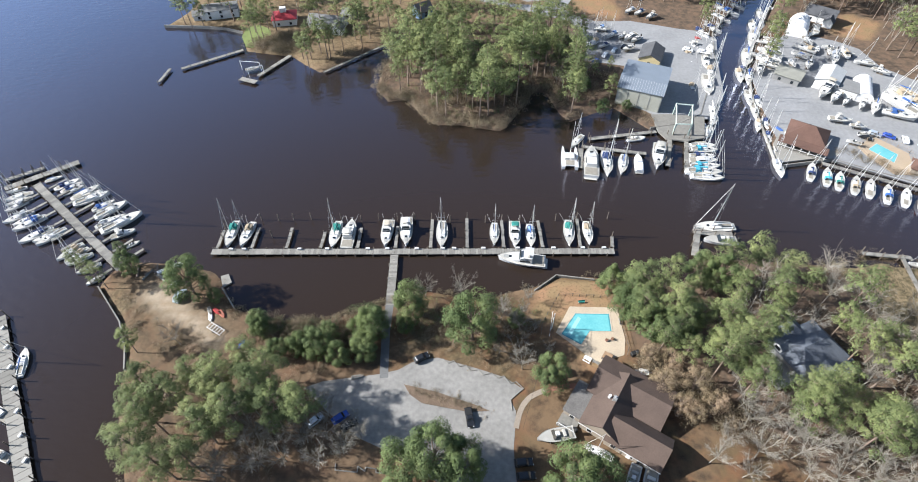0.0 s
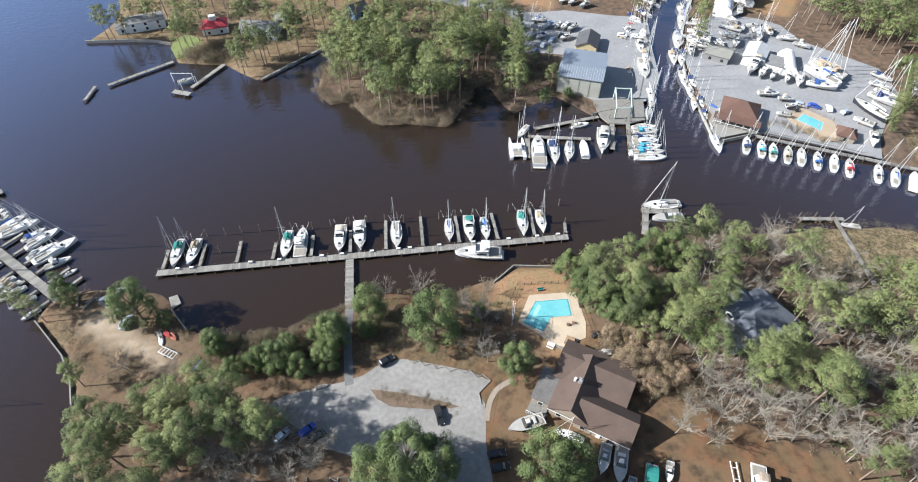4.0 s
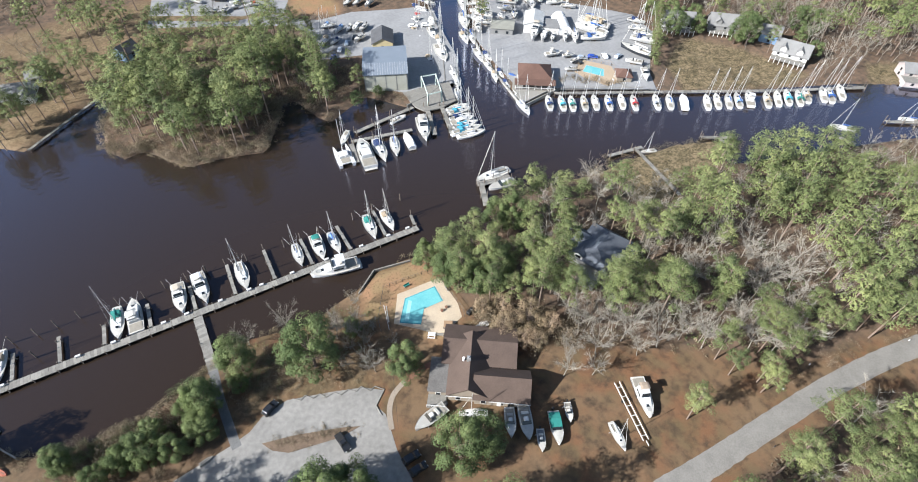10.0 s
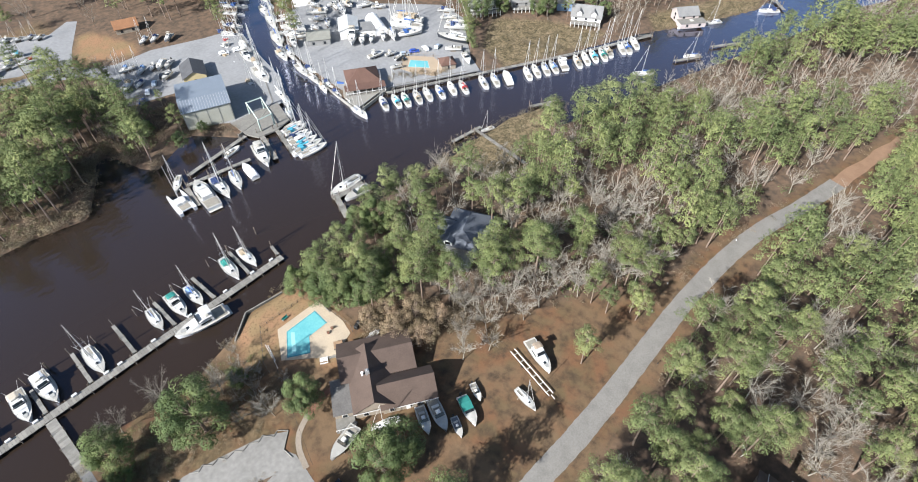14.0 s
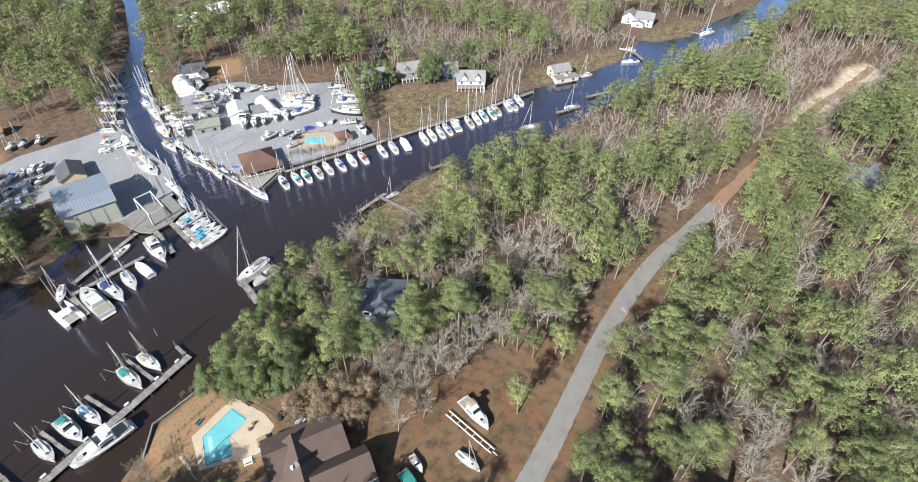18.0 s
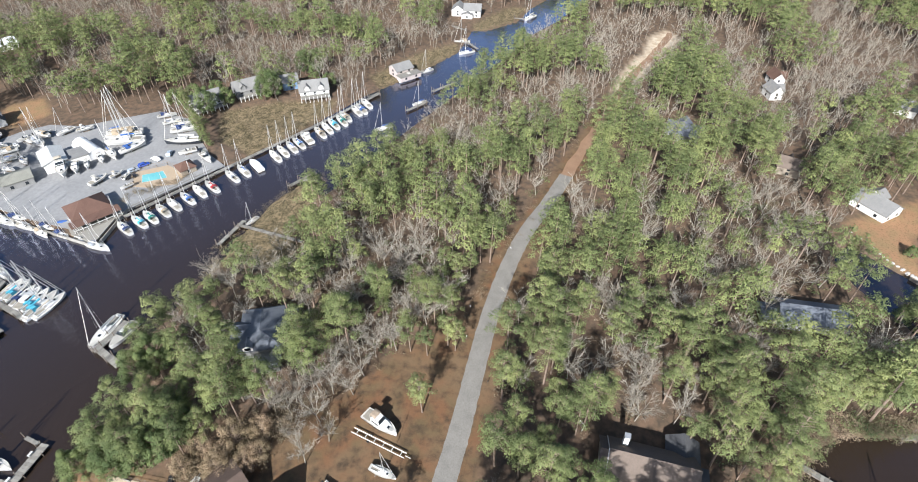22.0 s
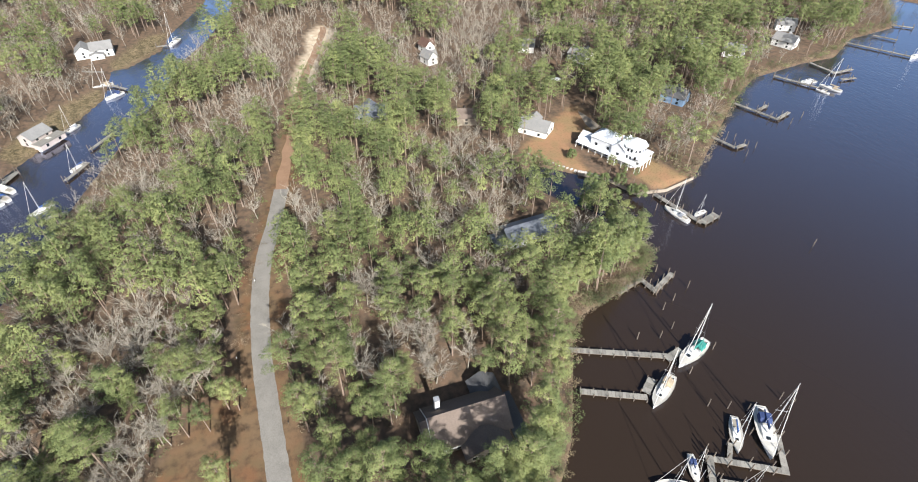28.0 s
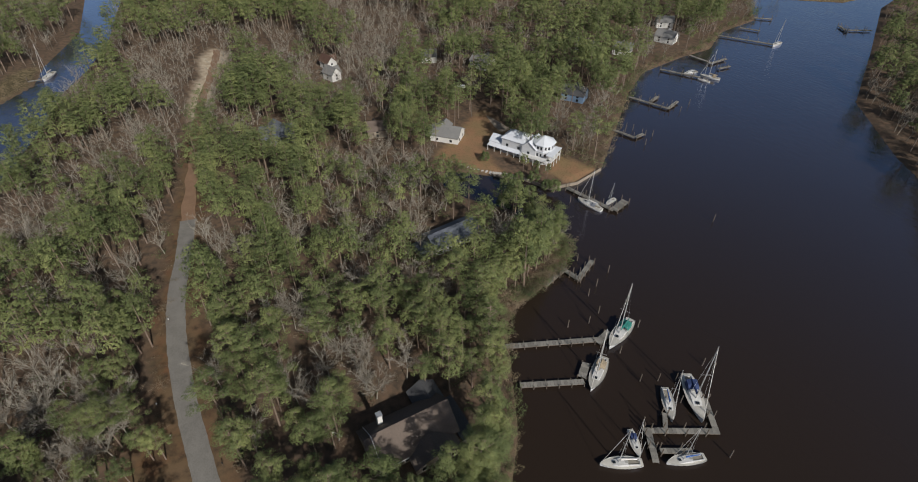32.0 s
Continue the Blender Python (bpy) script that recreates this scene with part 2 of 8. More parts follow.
ROAD = [(-40, 14), (0, 14), (20, 13.6), (43, 12.8), (59.5, 11.5), (76, 10.8), (95, 10.6), (114, 10.0), (135, 7.9), (153, 4.4), (170, -1.0), (205, -10), (250, -22), (290, -33),
        (330, -48), (361, -58)]
DEVELOPED = [(-120, 20), (-120, 120), (48, 110), (46, 78), (52, 66), (60, 60), (74, 46), (96, 31), (112, 17), (160, 7), (205, -5), (204, -16), (156, -4), (114, 3), (60, 5), (0, 5)]
LAWN_POOL = [(21.6, 93.3), (29.9, 98.2), (39.5, 96.4), (43.1, 93.7), (44.6, 86.4), (44.4, 73.6)] + [(34, 68), (20, 84)]
MARSHES = [[(211.2, 156.1), (218.8, 144.7), (225.2, 135.5), (229.7, 116.3), (232.9, 108.6), (217.4, 107.8), (190.7, 119.7), (177.7, 124.7), (184.9, 143.7), (202.1, 154.7)],
           [(112, 106), (125, 110), (137, 104), (152, 102), (162, 98), (173, 94), (172, 87), (158, 86), (144, 82), (130, 78), (116, 84)],
           [(250, 92), (281, 75), (304, 64), (318, 66), (300, 84), (262, 102)],
           [(338, 60), (362, 40), (390, 34), (385, 48), (350, 64)],
           [(240, -459), (214, -490), (205, -560), (240, -560), (260, -470)]]
WHITE_HOUSE_YARD = [(180.8, -106.6), (191.0, -118.3), (190.6, -126.0), (198.5, -130.3), (204.9, -141.2), (201.2, -148.6), (185.3, -144.4), (178.5, -127.5), (156.1, -122.8), (170.7, -111.0)]
YARD_EAST = [(123.7, 201.9), (120.1, 181.0), (118.5, 163.5), (125.7, 155.1), (167.4, 130.9), (173.7, 141.5), (184.5, 153.0), (199.5, 168.0), (203.0, 186.0), (190.0, 203.0), (182.5, 212.0), (180.5, 227.1), (173.0, 234.4), (164.9, 238.5), (154.7, 240.5), (144.5, 236.0), (129.5, 214.0)]
YARD_WEST = [(55.1, 218.5), (72.1, 213.7), (63.1, 187.1), (73.1, 180.9), (79.2, 174.6), (98.6, 175.2), (108.0, 191.4), (112.8, 213.1), (119.3, 236.7), (113.4, 244.0), (93.5, 249.0), (73.2, 250.9), (52.7, 258.1), (57.1, 246.2), (58.5, 231.0)]
NW_LAWNS = [(-60, 212), (-150, 245), (-150, 300), (60, 320), (60, 262), (-10, 255), (-26, 246)]
SAND_CUT = [(262, -22), (290, -27), (318, -36), (322, -40), (352, -45), (366, -56), (352, -64), (322, -47), (290, -38), (262, -29)]
POINT_LAWN = [(155.7, -151.4), (136.5, -158.1), (135.1, -154.8), (134.6, -145.2), (137.8, -139.9), (145.5, -138.3), (150.1, -140.8)]
RED_YARD = [(183.0, -106.4), (189.1, -116.7), (193.3, -126.6), (187.4, -129.2), (169.7, -123.5), (156.9, -124.2), (155.2, -121.4), (164.4, -115.0), (173.5, -110.7)]
DRIVE_STRIP = [(207.3, -143.2), (208.1, -149.2), (182.8, -146.9), (180.3, -131.5), (194.4, -138.6)]
YARD_LAWN = [(189.8, 261.0), (203.2, 251.2), (189.1, 234.0), (174.6, 240.2), (175.1, 246.9)]
YARD_DIRT = [(154.7, 258.5), (165.7, 258.4), (149.1, 235.4), (141.6, 240.2)]
LOT_GRASS = [(-19, 67), (-6, 71.5), (12, 66), (17, 63), (20, 67), (14, 74), (2, 79), (-14, 79), (-18.5, 76)]

ax = np.concatenate([[-3000, -1200, -500], np.arange(-330, -130, 4.0), np.arange(-130, 262, 2.6), np.arange(262, 560, 4.0), [700, 1200, 3000]])
ay = np.concatenate([[-3000, -1200, -700], np.arange(-560, -172, 4.0), np.arange(-172, 250, 2.6), np.arange(250, 480, 4.0), [700, 1200, 3000]])
gx, gy = np.meshgrid(ax, ay)
gsd = shore_sd(gx, gy)
marsh = np.max([signed(gx, gy, p) for p in MARSHES], axis=0)
soft = lambda d, w: np.clip(0.5 + d / w, 0, 1)
gz = np.clip(gsd * 0.5, -1.6, 1.15)
gz = np.where((marsh > -1) & (gsd > 0), np.minimum(gz, 0.45), gz)
straw = np.maximum.reduce([soft(signed(gx, gy, DEVELOPED), 3), 0.45 * soft(signed(gx, gy, NW_LAWNS), 8), soft(np.where(gx > 150, 4.6, 7) - edge_distance(gx, gy, ROAD, False), 3)] + [soft(signed(gx, gy, p), 2.5) for p in (YARD_DIRT,)])
straw *= 1 - 0.4 * soft(-20 - gx, 14) * soft(gy - 30, 8) * soft(110 - gy, 8)      # the west garden has less straw and more litter
lawn = np.maximum(soft(signed(gx, gy, LAWN_POOL), 1.5), 0.35 * soft(signed(gx, gy, NW_LAWNS), 6))
NW_PAVE, NW_LANE, NW_LAWN2 = [(6.6, 347.4), (49.8, 312.1), (58.7, 304.1), (69.9, 311.3), (73.5, 308.0), (59.9, 281.9), (54.1, 268.4), (44.1, 276.0), (35.3, 275.2), (19.7, 284.5), (-4.2, 297.1)], [(50.9, 270.7), (56.0, 261.2), (66.5, 254.0), (83.1, 254.3), (107.3, 245.3), (102.9, 233.1), (81.8, 237.1), (65.8, 242.4), (54.3, 254.1), (28.8, 267.8), (-6.9, 284.5), (-5.2, 292.6), (29.2, 272.2)], [(66.8, 292.5), (73.5, 289.8), (81.2, 265.7), (77.9, 255.9), (57.2, 264.1), (57.8, 274.2)]
for p in (POINT_LAWN, YARD_LAWN, NW_LAWN2, RED_YARD, DRIVE_STRIP, WHITE_HOUSE_YARD):
    lawn = np.maximum(lawn, soft(signed(gx, gy, p), 2.5))
SPIT_TRACK = [(-91.9, 94.6), (-84.5, 96.0), (-78.0, 89.5), (-72.0, 85.5), (-63.0, 77.0), (-64.5, 73.5), (-72.0, 79.0), (-82.0, 85.0), (-91.0, 91.0)]
sand = np.maximum(soft(signed(gx, gy, SAND_CUT), 3), 0.5 * soft(signed(gx, gy, SPIT_TRACK), 3.5))
verts = np.stack([gx.ravel(), gy.ravel(), gz.ravel()], 1)
nx, ny = len(ax), len(ay)
i0 = (np.arange(ny - 1)[:, None] * nx + np.arange(nx - 1)[None]).ravel()
quads = np.stack([i0, i0 + 1, i0 + nx + 1, i0 + nx], 1)


def fast_mesh(name, v, f, mats, index=None, smooth=False):
    """A mesh from numpy arrays: v (n, 3), f (m, 3 or 4)."""
    me = bpy.data.meshes.new(name)
    me.vertices.add(len(v))
    me.vertices.foreach_set("co", np.ascontiguousarray(v, np.float32).ravel())
    k = f.shape[1]
    me.loops.add(f.size)
    me.loops.foreach_set("vertex_index", np.ascontiguousarray(f, np.int32).ravel())
    me.polygons.add(len(f))
    me.polygons.foreach_set("loop_start", np.arange(0, f.size, k, dtype=np.int32))
    for m in mats:
        me.materials.append(m)
    if index is not None:
        me.polygons.foreach_set("material_index", np.ascontiguousarray(index, np.int32))
    me.polygons.foreach_set("use_smooth", np.full(len(f), smooth))
    me.update()
    me.validate()
    return me


ground_m = bpy.data.materials.new("ground")
ground_m.use_nodes = True
nt = ground_m.node_tree
b = nt.nodes["Principled BSDF"]
b.inputs["Roughness"].default_value, b.inputs["Specular IOR Level"].default_value = 0.95, 0.1
geo = nt.nodes.new("ShaderNodeNewGeometry")
zone = nt.nodes.new("ShaderNodeVertexColor")
zone.layer_name = "zone"
sep = nt.nodes.new("ShaderNodeSeparateColor")
nt.links.new(zone.outputs["Color"], sep.inputs["Color"])


def noise_fac(scale, lo, hi, detail=5):
    n, r = nt.nodes.new("ShaderNodeTexNoise"), nt.nodes.new("ShaderNodeMapRange")
    n.inputs["Scale"].default_value, n.inputs["Detail"].default_value = scale, detail
    r.inputs["From Min"].default_value, r.inputs["From Max"].default_value = lo, hi
    nt.links.new(geo.outputs["Position"], n.inputs["Vector"])
    nt.links.new(n.outputs["Fac"], r.inputs["Value"])
    return r.outputs["Result"]


def blend(fac, a, bb):
    m = nt.nodes.new("ShaderNodeMix")
    m.data_type = "RGBA"
    for key, v in (("Factor", fac), ("A", a), ("B", bb)):
        if isinstance(v, tuple):
            m.inputs[key].default_value = (*v, 1)
        else:
            nt.links.new(v, m.inputs[key])
    return m.outputs["Result"]


litter = blend(noise_fac(0.5, 0.35, 0.65), (0.075, 0.058, 0.043), (0.14, 0.095, 0.065))
pine_straw = blend(noise_fac(0.22, 0.40, 0.62), (0.140, 0.074, 0.040), (0.106, 0.076, 0.041))
pine_straw = blend(noise_fac(0.06, 0.42, 0.60), pine_straw, (0.138, 0.093, 0.055))
# dark mottling: litter, plus the mottled tree shade put into the colour
pine_straw = blend(noise_fac(0.45, 0.43, 0.74, 8), pine_straw, (0.052, 0.038, 0.026))
pine_straw = blend(noise_fac(6.0, 0.5, 1.0), pine_straw, (0.17, 0.115, 0.07))
dry_lawn = blend(noise_fac(0.15, 0.4, 0.6), (0.255, 0.15, 0.085), (0.215, 0.15, 0.08))
dry_lawn = blend(noise_fac(1.6, 0.5, 0.75), dry_lawn, (0.12, 0.085, 0.05))
marsh_c = blend(noise_fac(0.3, 0.4, 0.6), blend(noise_fac(1.1, 0.45, 0.55), (0.062, 0.052, 0.03), (0.13, 0.105, 0.06)), blend(noise_fac(1.1, 0.45, 0.55), (0.115, 0.093, 0.055), (0.215, 0.165, 0.10)))
sand_c = (0.48, 0.41, 0.31)
c = blend(sep.outputs["Red"], litter, pine_straw)
c = blend(sep.outputs["Green"], c, dry_lawn)
c = blend(sep.outputs["Blue"], c, marsh_c)
c = blend(zone.outputs["Alpha"], c, blend(noise_fac(0.4, 0.35, 0.65), sand_c, (0.34, 0.27, 0.19)))
nt.links.new(c, b.inputs["Base Color"])
gb, gt = nt.nodes.new("ShaderNodeBump"), nt.nodes.new("ShaderNodeTexNoise")
gt.inputs["Scale"].default_value, gb.inputs["Strength"].default_value, gb.inputs["Distance"].default_value = 1.4, 0.25, 0.2
nt.links.new(geo.outputs["Position"], gt.inputs["Vector"])
nt.links.new(gt.outputs["Fac"], gb.inputs["Height"])
nt.links.new(gb.outputs["Normal"], b.inputs["Normal"])

me = fast_mesh("ground", verts, quads, [ground_m], smooth=True)
layer = me.color_attributes.new("zone", "FLOAT_COLOR", "POINT")
layer.data.foreach_set("color", np.stack([straw.ravel(), lawn.ravel(), np.maximum.reduce([soft(marsh, 2), 0.35 * soft(signed(gx, gy, LOT_GRASS), 3), 0.55 * soft(signed(gx, gy, NW_LAWNS), 8), 0.22 * soft(signed(gx, gy, [(-105.5, 96.3), (-87.3, 103.1), (-71.6, 98.7), (-58.3, 80.7), (-60.5, 70.5), (-79.0, 70.7), (-87.6, 72.9)]), 5), 0.6 * soft(signed(gx, gy, [(-102.8, 93.6), (-98.4, 94.6), (-92.2, 91.2), (-91.1, 87.1), (-95.8, 85.9), (-100.0, 89.7)]), 3)]).ravel(), sand.ravel()], 1).astype(np.float32).ravel())
ground = tagged(new("ground", me), "low wooded land with pine straw, dry lawn and marsh", "ground", kind="structure")

me = fast_mesh("water", np.array([[-3500, -3500, 0], [3500, -3500, 0], [3500, 3500, 0], [-3500, 3500, 0]], float), np.array([[0, 1, 2, 3]]), [water_m])
tagged(new("water", me), "dark brown still tidal creek water", "water", kind="structure")


def part(name, bm, material, parent=None, label=""):
    me = bpy.data.meshes.new(name)
    bm.to_mesh(me)
    bm.free()
    me.materials.append(material)
    ob = new(name, me)
    if parent:
        ob.parent = parent
    if label:
        tagged(ob, label)
    return ob


def slab(poly, z0, z1):
    """A flat plate over an outline."""
    bm = bmesh.new()
    f = bm.faces.new([bm.verts.new((x, y, z0)) for x, y in poly])
    if f.normal.z < 0 or f.calc_area() and (f.normal_update() or f.normal.z < 0):
        f.normal_flip()
    r = bmesh.ops.extrude_face_region(bm, geom=[f])
    for v in r["geom"]:
        if isinstance(v, bmesh.types.BMVert):
            v.co.z = z1
    bmesh.ops.recalc_face_normals(bm, faces=bm.faces)
    bmesh.ops.triangulate(bm, faces=[q for q in bm.faces if len(q.verts) > 4])
    return bm


def smooth_line(pts, n=6):
    """Catmull-Rom through the points."""
    out = []
    p = [pts[0]] + list(pts) + [pts[-1]]
    for a, b_, c_, d in zip(p, p[1:], p[2:], p[3:]):
        for k in range(n):
            t = k / n
            out.append(tuple(0.5 * (2 * b_[i] + (c_[i] - a[i]) * t + (2 * a[i] - 5 * b_[i] + 4 * c_[i] - d[i]) * t * t + (3 * b_[i] - a[i] - 3 * c_[i] + d[i]) * t ** 3) for i in range(2)))
    return out + [tuple(pts[-1])]


def ribbon(line, half, z, ragged=0.0):
    rng = np.random.default_rng(5)
    p = np.array(line)
    d = np.gradient(p, axis=0)
    d /= np.linalg.norm(d, axis=1)[:, None]
    nrm = np.stack([-d[:, 1], d[:, 0]], 1)
    a = p + nrm * (half + ragged * rng.normal(size=(len(p), 1)))
    c_ = p - nrm * (half + ragged * rng.normal(size=(len(p), 1)))
    v = np.concatenate([np.c_[a, np.full(len(a), z)], np.c_[c_, np.full(len(a), z)], np.c_[a, np.full(len(a), z - 0.3)], np.c_[c_, np.full(len(a), z - 0.3)]])
    n = len(p)
    i = np.arange(n - 1)
    f = np.concatenate([np.stack([i, n + i, n + i + 1, i + 1], 1), np.stack([2 * n + i, i, i + 1, 2 * n + i + 1], 1), np.stack([n + i, 3 * n + i, 3 * n + i + 1, n + i + 1], 1)])
    return v, f


v, f = ribbon(smooth_line(ROAD[:11] + [(191, -6.6)], 14), 2.7, 1.20, 0.07)
tagged(new("road", fast_mesh("road", v, f, [ASPHALT])), "narrow grey asphalt lane curving through pine woods", "road", kind="structure")
v, f = ribbon(smooth_line(ROAD[10:], 10), 2.2, 1.19, 0.3)
tagged(new("road_far", fast_mesh("road_far", v, f, [mat("sandy_track", (0.24, 0.15, 0.095), 0.95, 0.25)])), "sandy dirt track between the woods", "road", kind="structure")
LOT = [(-34.5, 65.2), (-20.6, 67.1), (-15.7, 68.3), (-12.1, 70.6), (-5.8, 71.8), (4.2, 68.7), (11.6, 66.0), (15.9, 62.8), (12.6, 59.8), (13.7, 57.0), (13.1, 52.0), (12.5, 47.8), (12.6, 42.5), (12.7, 38.5), (-4.0, 39.9), (-16.9, 47.5), (-23.9, 50.6), (-32.8, 57.5), (-39.1, 63.4)]
GRASS = mat("green_grass", (0.165, 0.20, 0.06), 0.95, second=(0.11, 0.135, 0.05), scale=0.8, bump=0.3, bump_scale=5)
tagged(part("ground_lawn", slab([(-96.8, 231.6), (-101.0, 240.6), (-100.8, 248.7), (-95.7, 252.1), (-89.4, 247.8), (-87.5, 242.2), (-91.7, 237.3), (-93.2, 230.6)], 0.8, 1.17), GRASS), "small bright green lawn above the sea wall", "lawn", kind="structure")
lot = part("pavement_car_park", slab(LOT[:14] + [(12.5, 14), (2, 14)] + LOT[14:], 0.9, 1.19), GRAVEL)
tagged(lot, "pale gravel car park with leaf shadows", "pavement", kind="structure")
tagged(part("pavement_boatyard_east", slab(YARD_EAST, 0.9, 1.19), YARDSTONE), "grey crushed stone boatyard apron", "pavement", kind="structure")
tagged(part("pavement_storage_yard", slab(NW_PAVE, 0.9, 1.18), YARDSTONE), "grey stone storage yard for boats", "pavement", kind="structure")
tagged(part("pavement_yard_lane", slab(NW_LANE, 0.9, 1.17), YARDSTONE), "grey lane to the boat storage yard", "pavement", kind="structure")
tagged(part("pavement_boatyard_west", slab(YARD_WEST, 0.9, 1.19), YARDSTONE), "grey crushed stone boatyard apron", "pavement", kind="structure")


# ---- trees ----
def kites(centres, normals, size, rng):
    """Small irregular leaf tufts, one triangle each."""
    n = len(centres)
    a = np.cross(normals, rng.normal(size=(n, 3)))
    a /= np.linalg.norm(a, axis=1)[:, None] + 1e-9
    c_ = np.cross(normals, a)
    s = size * rng.uniform(0.55, 1.4, (n, 1))
    r = rng.uniform(0.45, 1.0, (n, 3, 1))
    v = np.stack([centres + a * s * r[:, 0] * 1.3, centres + c_ * s * 0.46 * r[:, 1] - a * s * 0.55, centres - c_ * s * 0.46 * r[:, 2] - a * s * 0.55], 1).reshape(-1, 3)
    return v, np.arange(3 * n).reshape(-1, 3)


def tube(p, q, r0, r1, sides=3):
    """A tapered branch from p to q."""
    p, q = np.array(p, float), np.array(q, float)
    d = (q - p) / (np.linalg.norm(q - p) + 1e-9)
    a = np.cross(d, (0.3, 0.9, 0.31))
    a /= np.linalg.norm(a)
    c_ = np.cross(d, a)
    t = np.arange(sides) * 2 * math.pi / sides
    ring = np.cos(t)[:, None] * a + np.sin(t)[:, None] * c_
    v = np.concatenate([p + ring * r0, q + ring * r1])
    i = np.arange(sides)
    return v, np.stack([i, (i + 1) % sides, sides + (i + 1) % sides, sides + i], 1)


def joined(pieces):
    vs, fs, k = [], [], 0
    for v, f in pieces:
        vs.append(v)
        fs.append(f + k)
        k += len(v)
    return np.concatenate(vs), np.concatenate(fs)


def pine_mesh(seed, leaves, size, height=17.0, radius=4.2, low=0.5, boughs=True):
    """Trunk and crown of a loblolly pine: needle tufts gathered in flat layered pads at the ends of boughs."""
    rng = np.random.default_rng(seed)
    lean = rng.normal(0, 0.5, 2)
    top = np.array([lean[0], lean[1], height])
    trunk = [tube((0, 0, -0.3), top * [0.5, 0.5, 0.5], 0.24, 0.17, 5), tube(top * [0.5, 0.5, 0.5], top * 0.97, 0.17, 0.05, 4)]
    pads, sizes = [], []
    n = 40
    side = rng.uniform(0, 6.28)
    for k in range(n):
        u = (k + 0.5) / n
        ang = k * 2.4 + rng.normal(0, 0.45)
        z = height * (low + (0.97 - low) * u ** 0.85)
        dome = math.sqrt(max(0.02, 1 - ((u - 0.22) / 0.80) ** 2)) * (1 + 0.16 * math.cos(ang - side))
        reach = radius * dome * (rng.uniform(0.55, 1.0) if k % 4 else rng.uniform(0.1, 0.45)) * 0.86
        c = np.array([lean[0] * u + reach * math.cos(ang), lean[1] * u + reach * math.sin(ang), z + rng.normal(0, 0.35)])
        pads.append(c)
        sizes.append(rng.uniform(0.72, 1.3) * radius / 4.0 * (1.0 - 0.25 * u))
        if boughs:
            trunk.append(tube((lean[0] * u, lean[1] * u, z - 0.9), c, 0.07, 0.025, 3))
    pads, sizes = np.array(pads), np.array(sizes)
    pick = rng.choice(n, leaves, p=sizes ** 2 / (sizes ** 2).sum())
    d = rng.normal(size=(leaves, 3))
    d /= np.linalg.norm(d, axis=1)[:, None]
    d[:, 2] = np.where(rng.random(leaves) < 0.84, np.abs(d[:, 2]), d[:, 2])
    lump = 0.86 + 0.2 * np.sin(d[:, 0] * 4.1 + pick * 1.7) * np.sin(d[:, 1] * 4.7 + pick * 2.3)
    pos = pads[pick] + d * [1, 1, 0.55] * (sizes[pick] * rng.uniform(0.7, 1.12, leaves) * lump * 1.12)[:, None]
    out = (pos - [0, 0, height * (low + 0.1)]) / [radius, radius, height * 0.5]
    nrm = d * [0.55, 0.55, 0.65] + out * 0.62 + rng.normal(0, 0.22, (leaves, 3)) + [0, 0, 0.25]
    nrm /= np.linalg.norm(nrm, axis=1)[:, None]
    return joined(trunk), kites(pos, nrm, size, rng)


def oak_mesh(seed, leaves, size, height=9.0, radius=4.0):
    """A round evergreen broadleaf: limbs from a short trunk and a lumpy crown down to near the ground."""
    rng = np.random.default_rng(seed)
    trunk = [tube((0, 0, -0.3), (0.1, 0.1, height * 0.5), 0.28, 0.16, 5)]
    n = 34
    clumps = []
    for k in range(n):
        u = (k + 0.5) / n
        ang = k * 2.4 + rng.normal(0, 0.4)
        z = height * (0.24 + 0.68 * u)
        reach = radius * math.sqrt(max(0.05, 1 - (abs(u - 0.35) / 0.72) ** 2)) * rng.uniform(0.5, 0.9)
        c = np.array([reach * math.cos(ang), reach * math.sin(ang), z])
        clumps.append(c)
        trunk.append(tube((0.1, 0.1, height * (0.2 + 0.3 * u)), c, 0.09, 0.03, 3))
    clumps = np.array(clumps)
    bulk = rng.uniform(0.7, 1.25, n)
    pick = rng.integers(0, n, leaves)
    d = rng.normal(size=(leaves, 3))
    d /= np.linalg.norm(d, axis=1)[:, None]
    d[:, 2] = np.where(rng.random(leaves) < 0.7, np.abs(d[:, 2]), d[:, 2])
    pos = clumps[pick] + d * [1, 1, 0.75] * (rng.uniform(0.7, 1.08, leaves) * bulk[pick] * radius * 0.30)[:, None]
    nrm = d + rng.normal(0, 0.24, (leaves, 3)) + [0, 0, 0.25]
    nrm /= np.linalg.norm(nrm, axis=1)[:, None]
    return joined(trunk), kites(pos, nrm, size, rng)


def blade(p, q, w, rng):
    """A very thin far twig: two crossed slivers."""
    p, q = np.array(p, float), np.array(q, float)
    a = np.cross(q - p, rng.normal(size=3))
    a *= w / (np.linalg.norm(a) + 1e-9)
    c_ = np.cross(q - p, a)
    c_ *= w / (np.linalg.norm(c_) + 1e-9)
    return np.array([p - a, p + a, q, p - c_, p + c_, q]), np.array([[0, 1, 2], [3, 4, 5]])


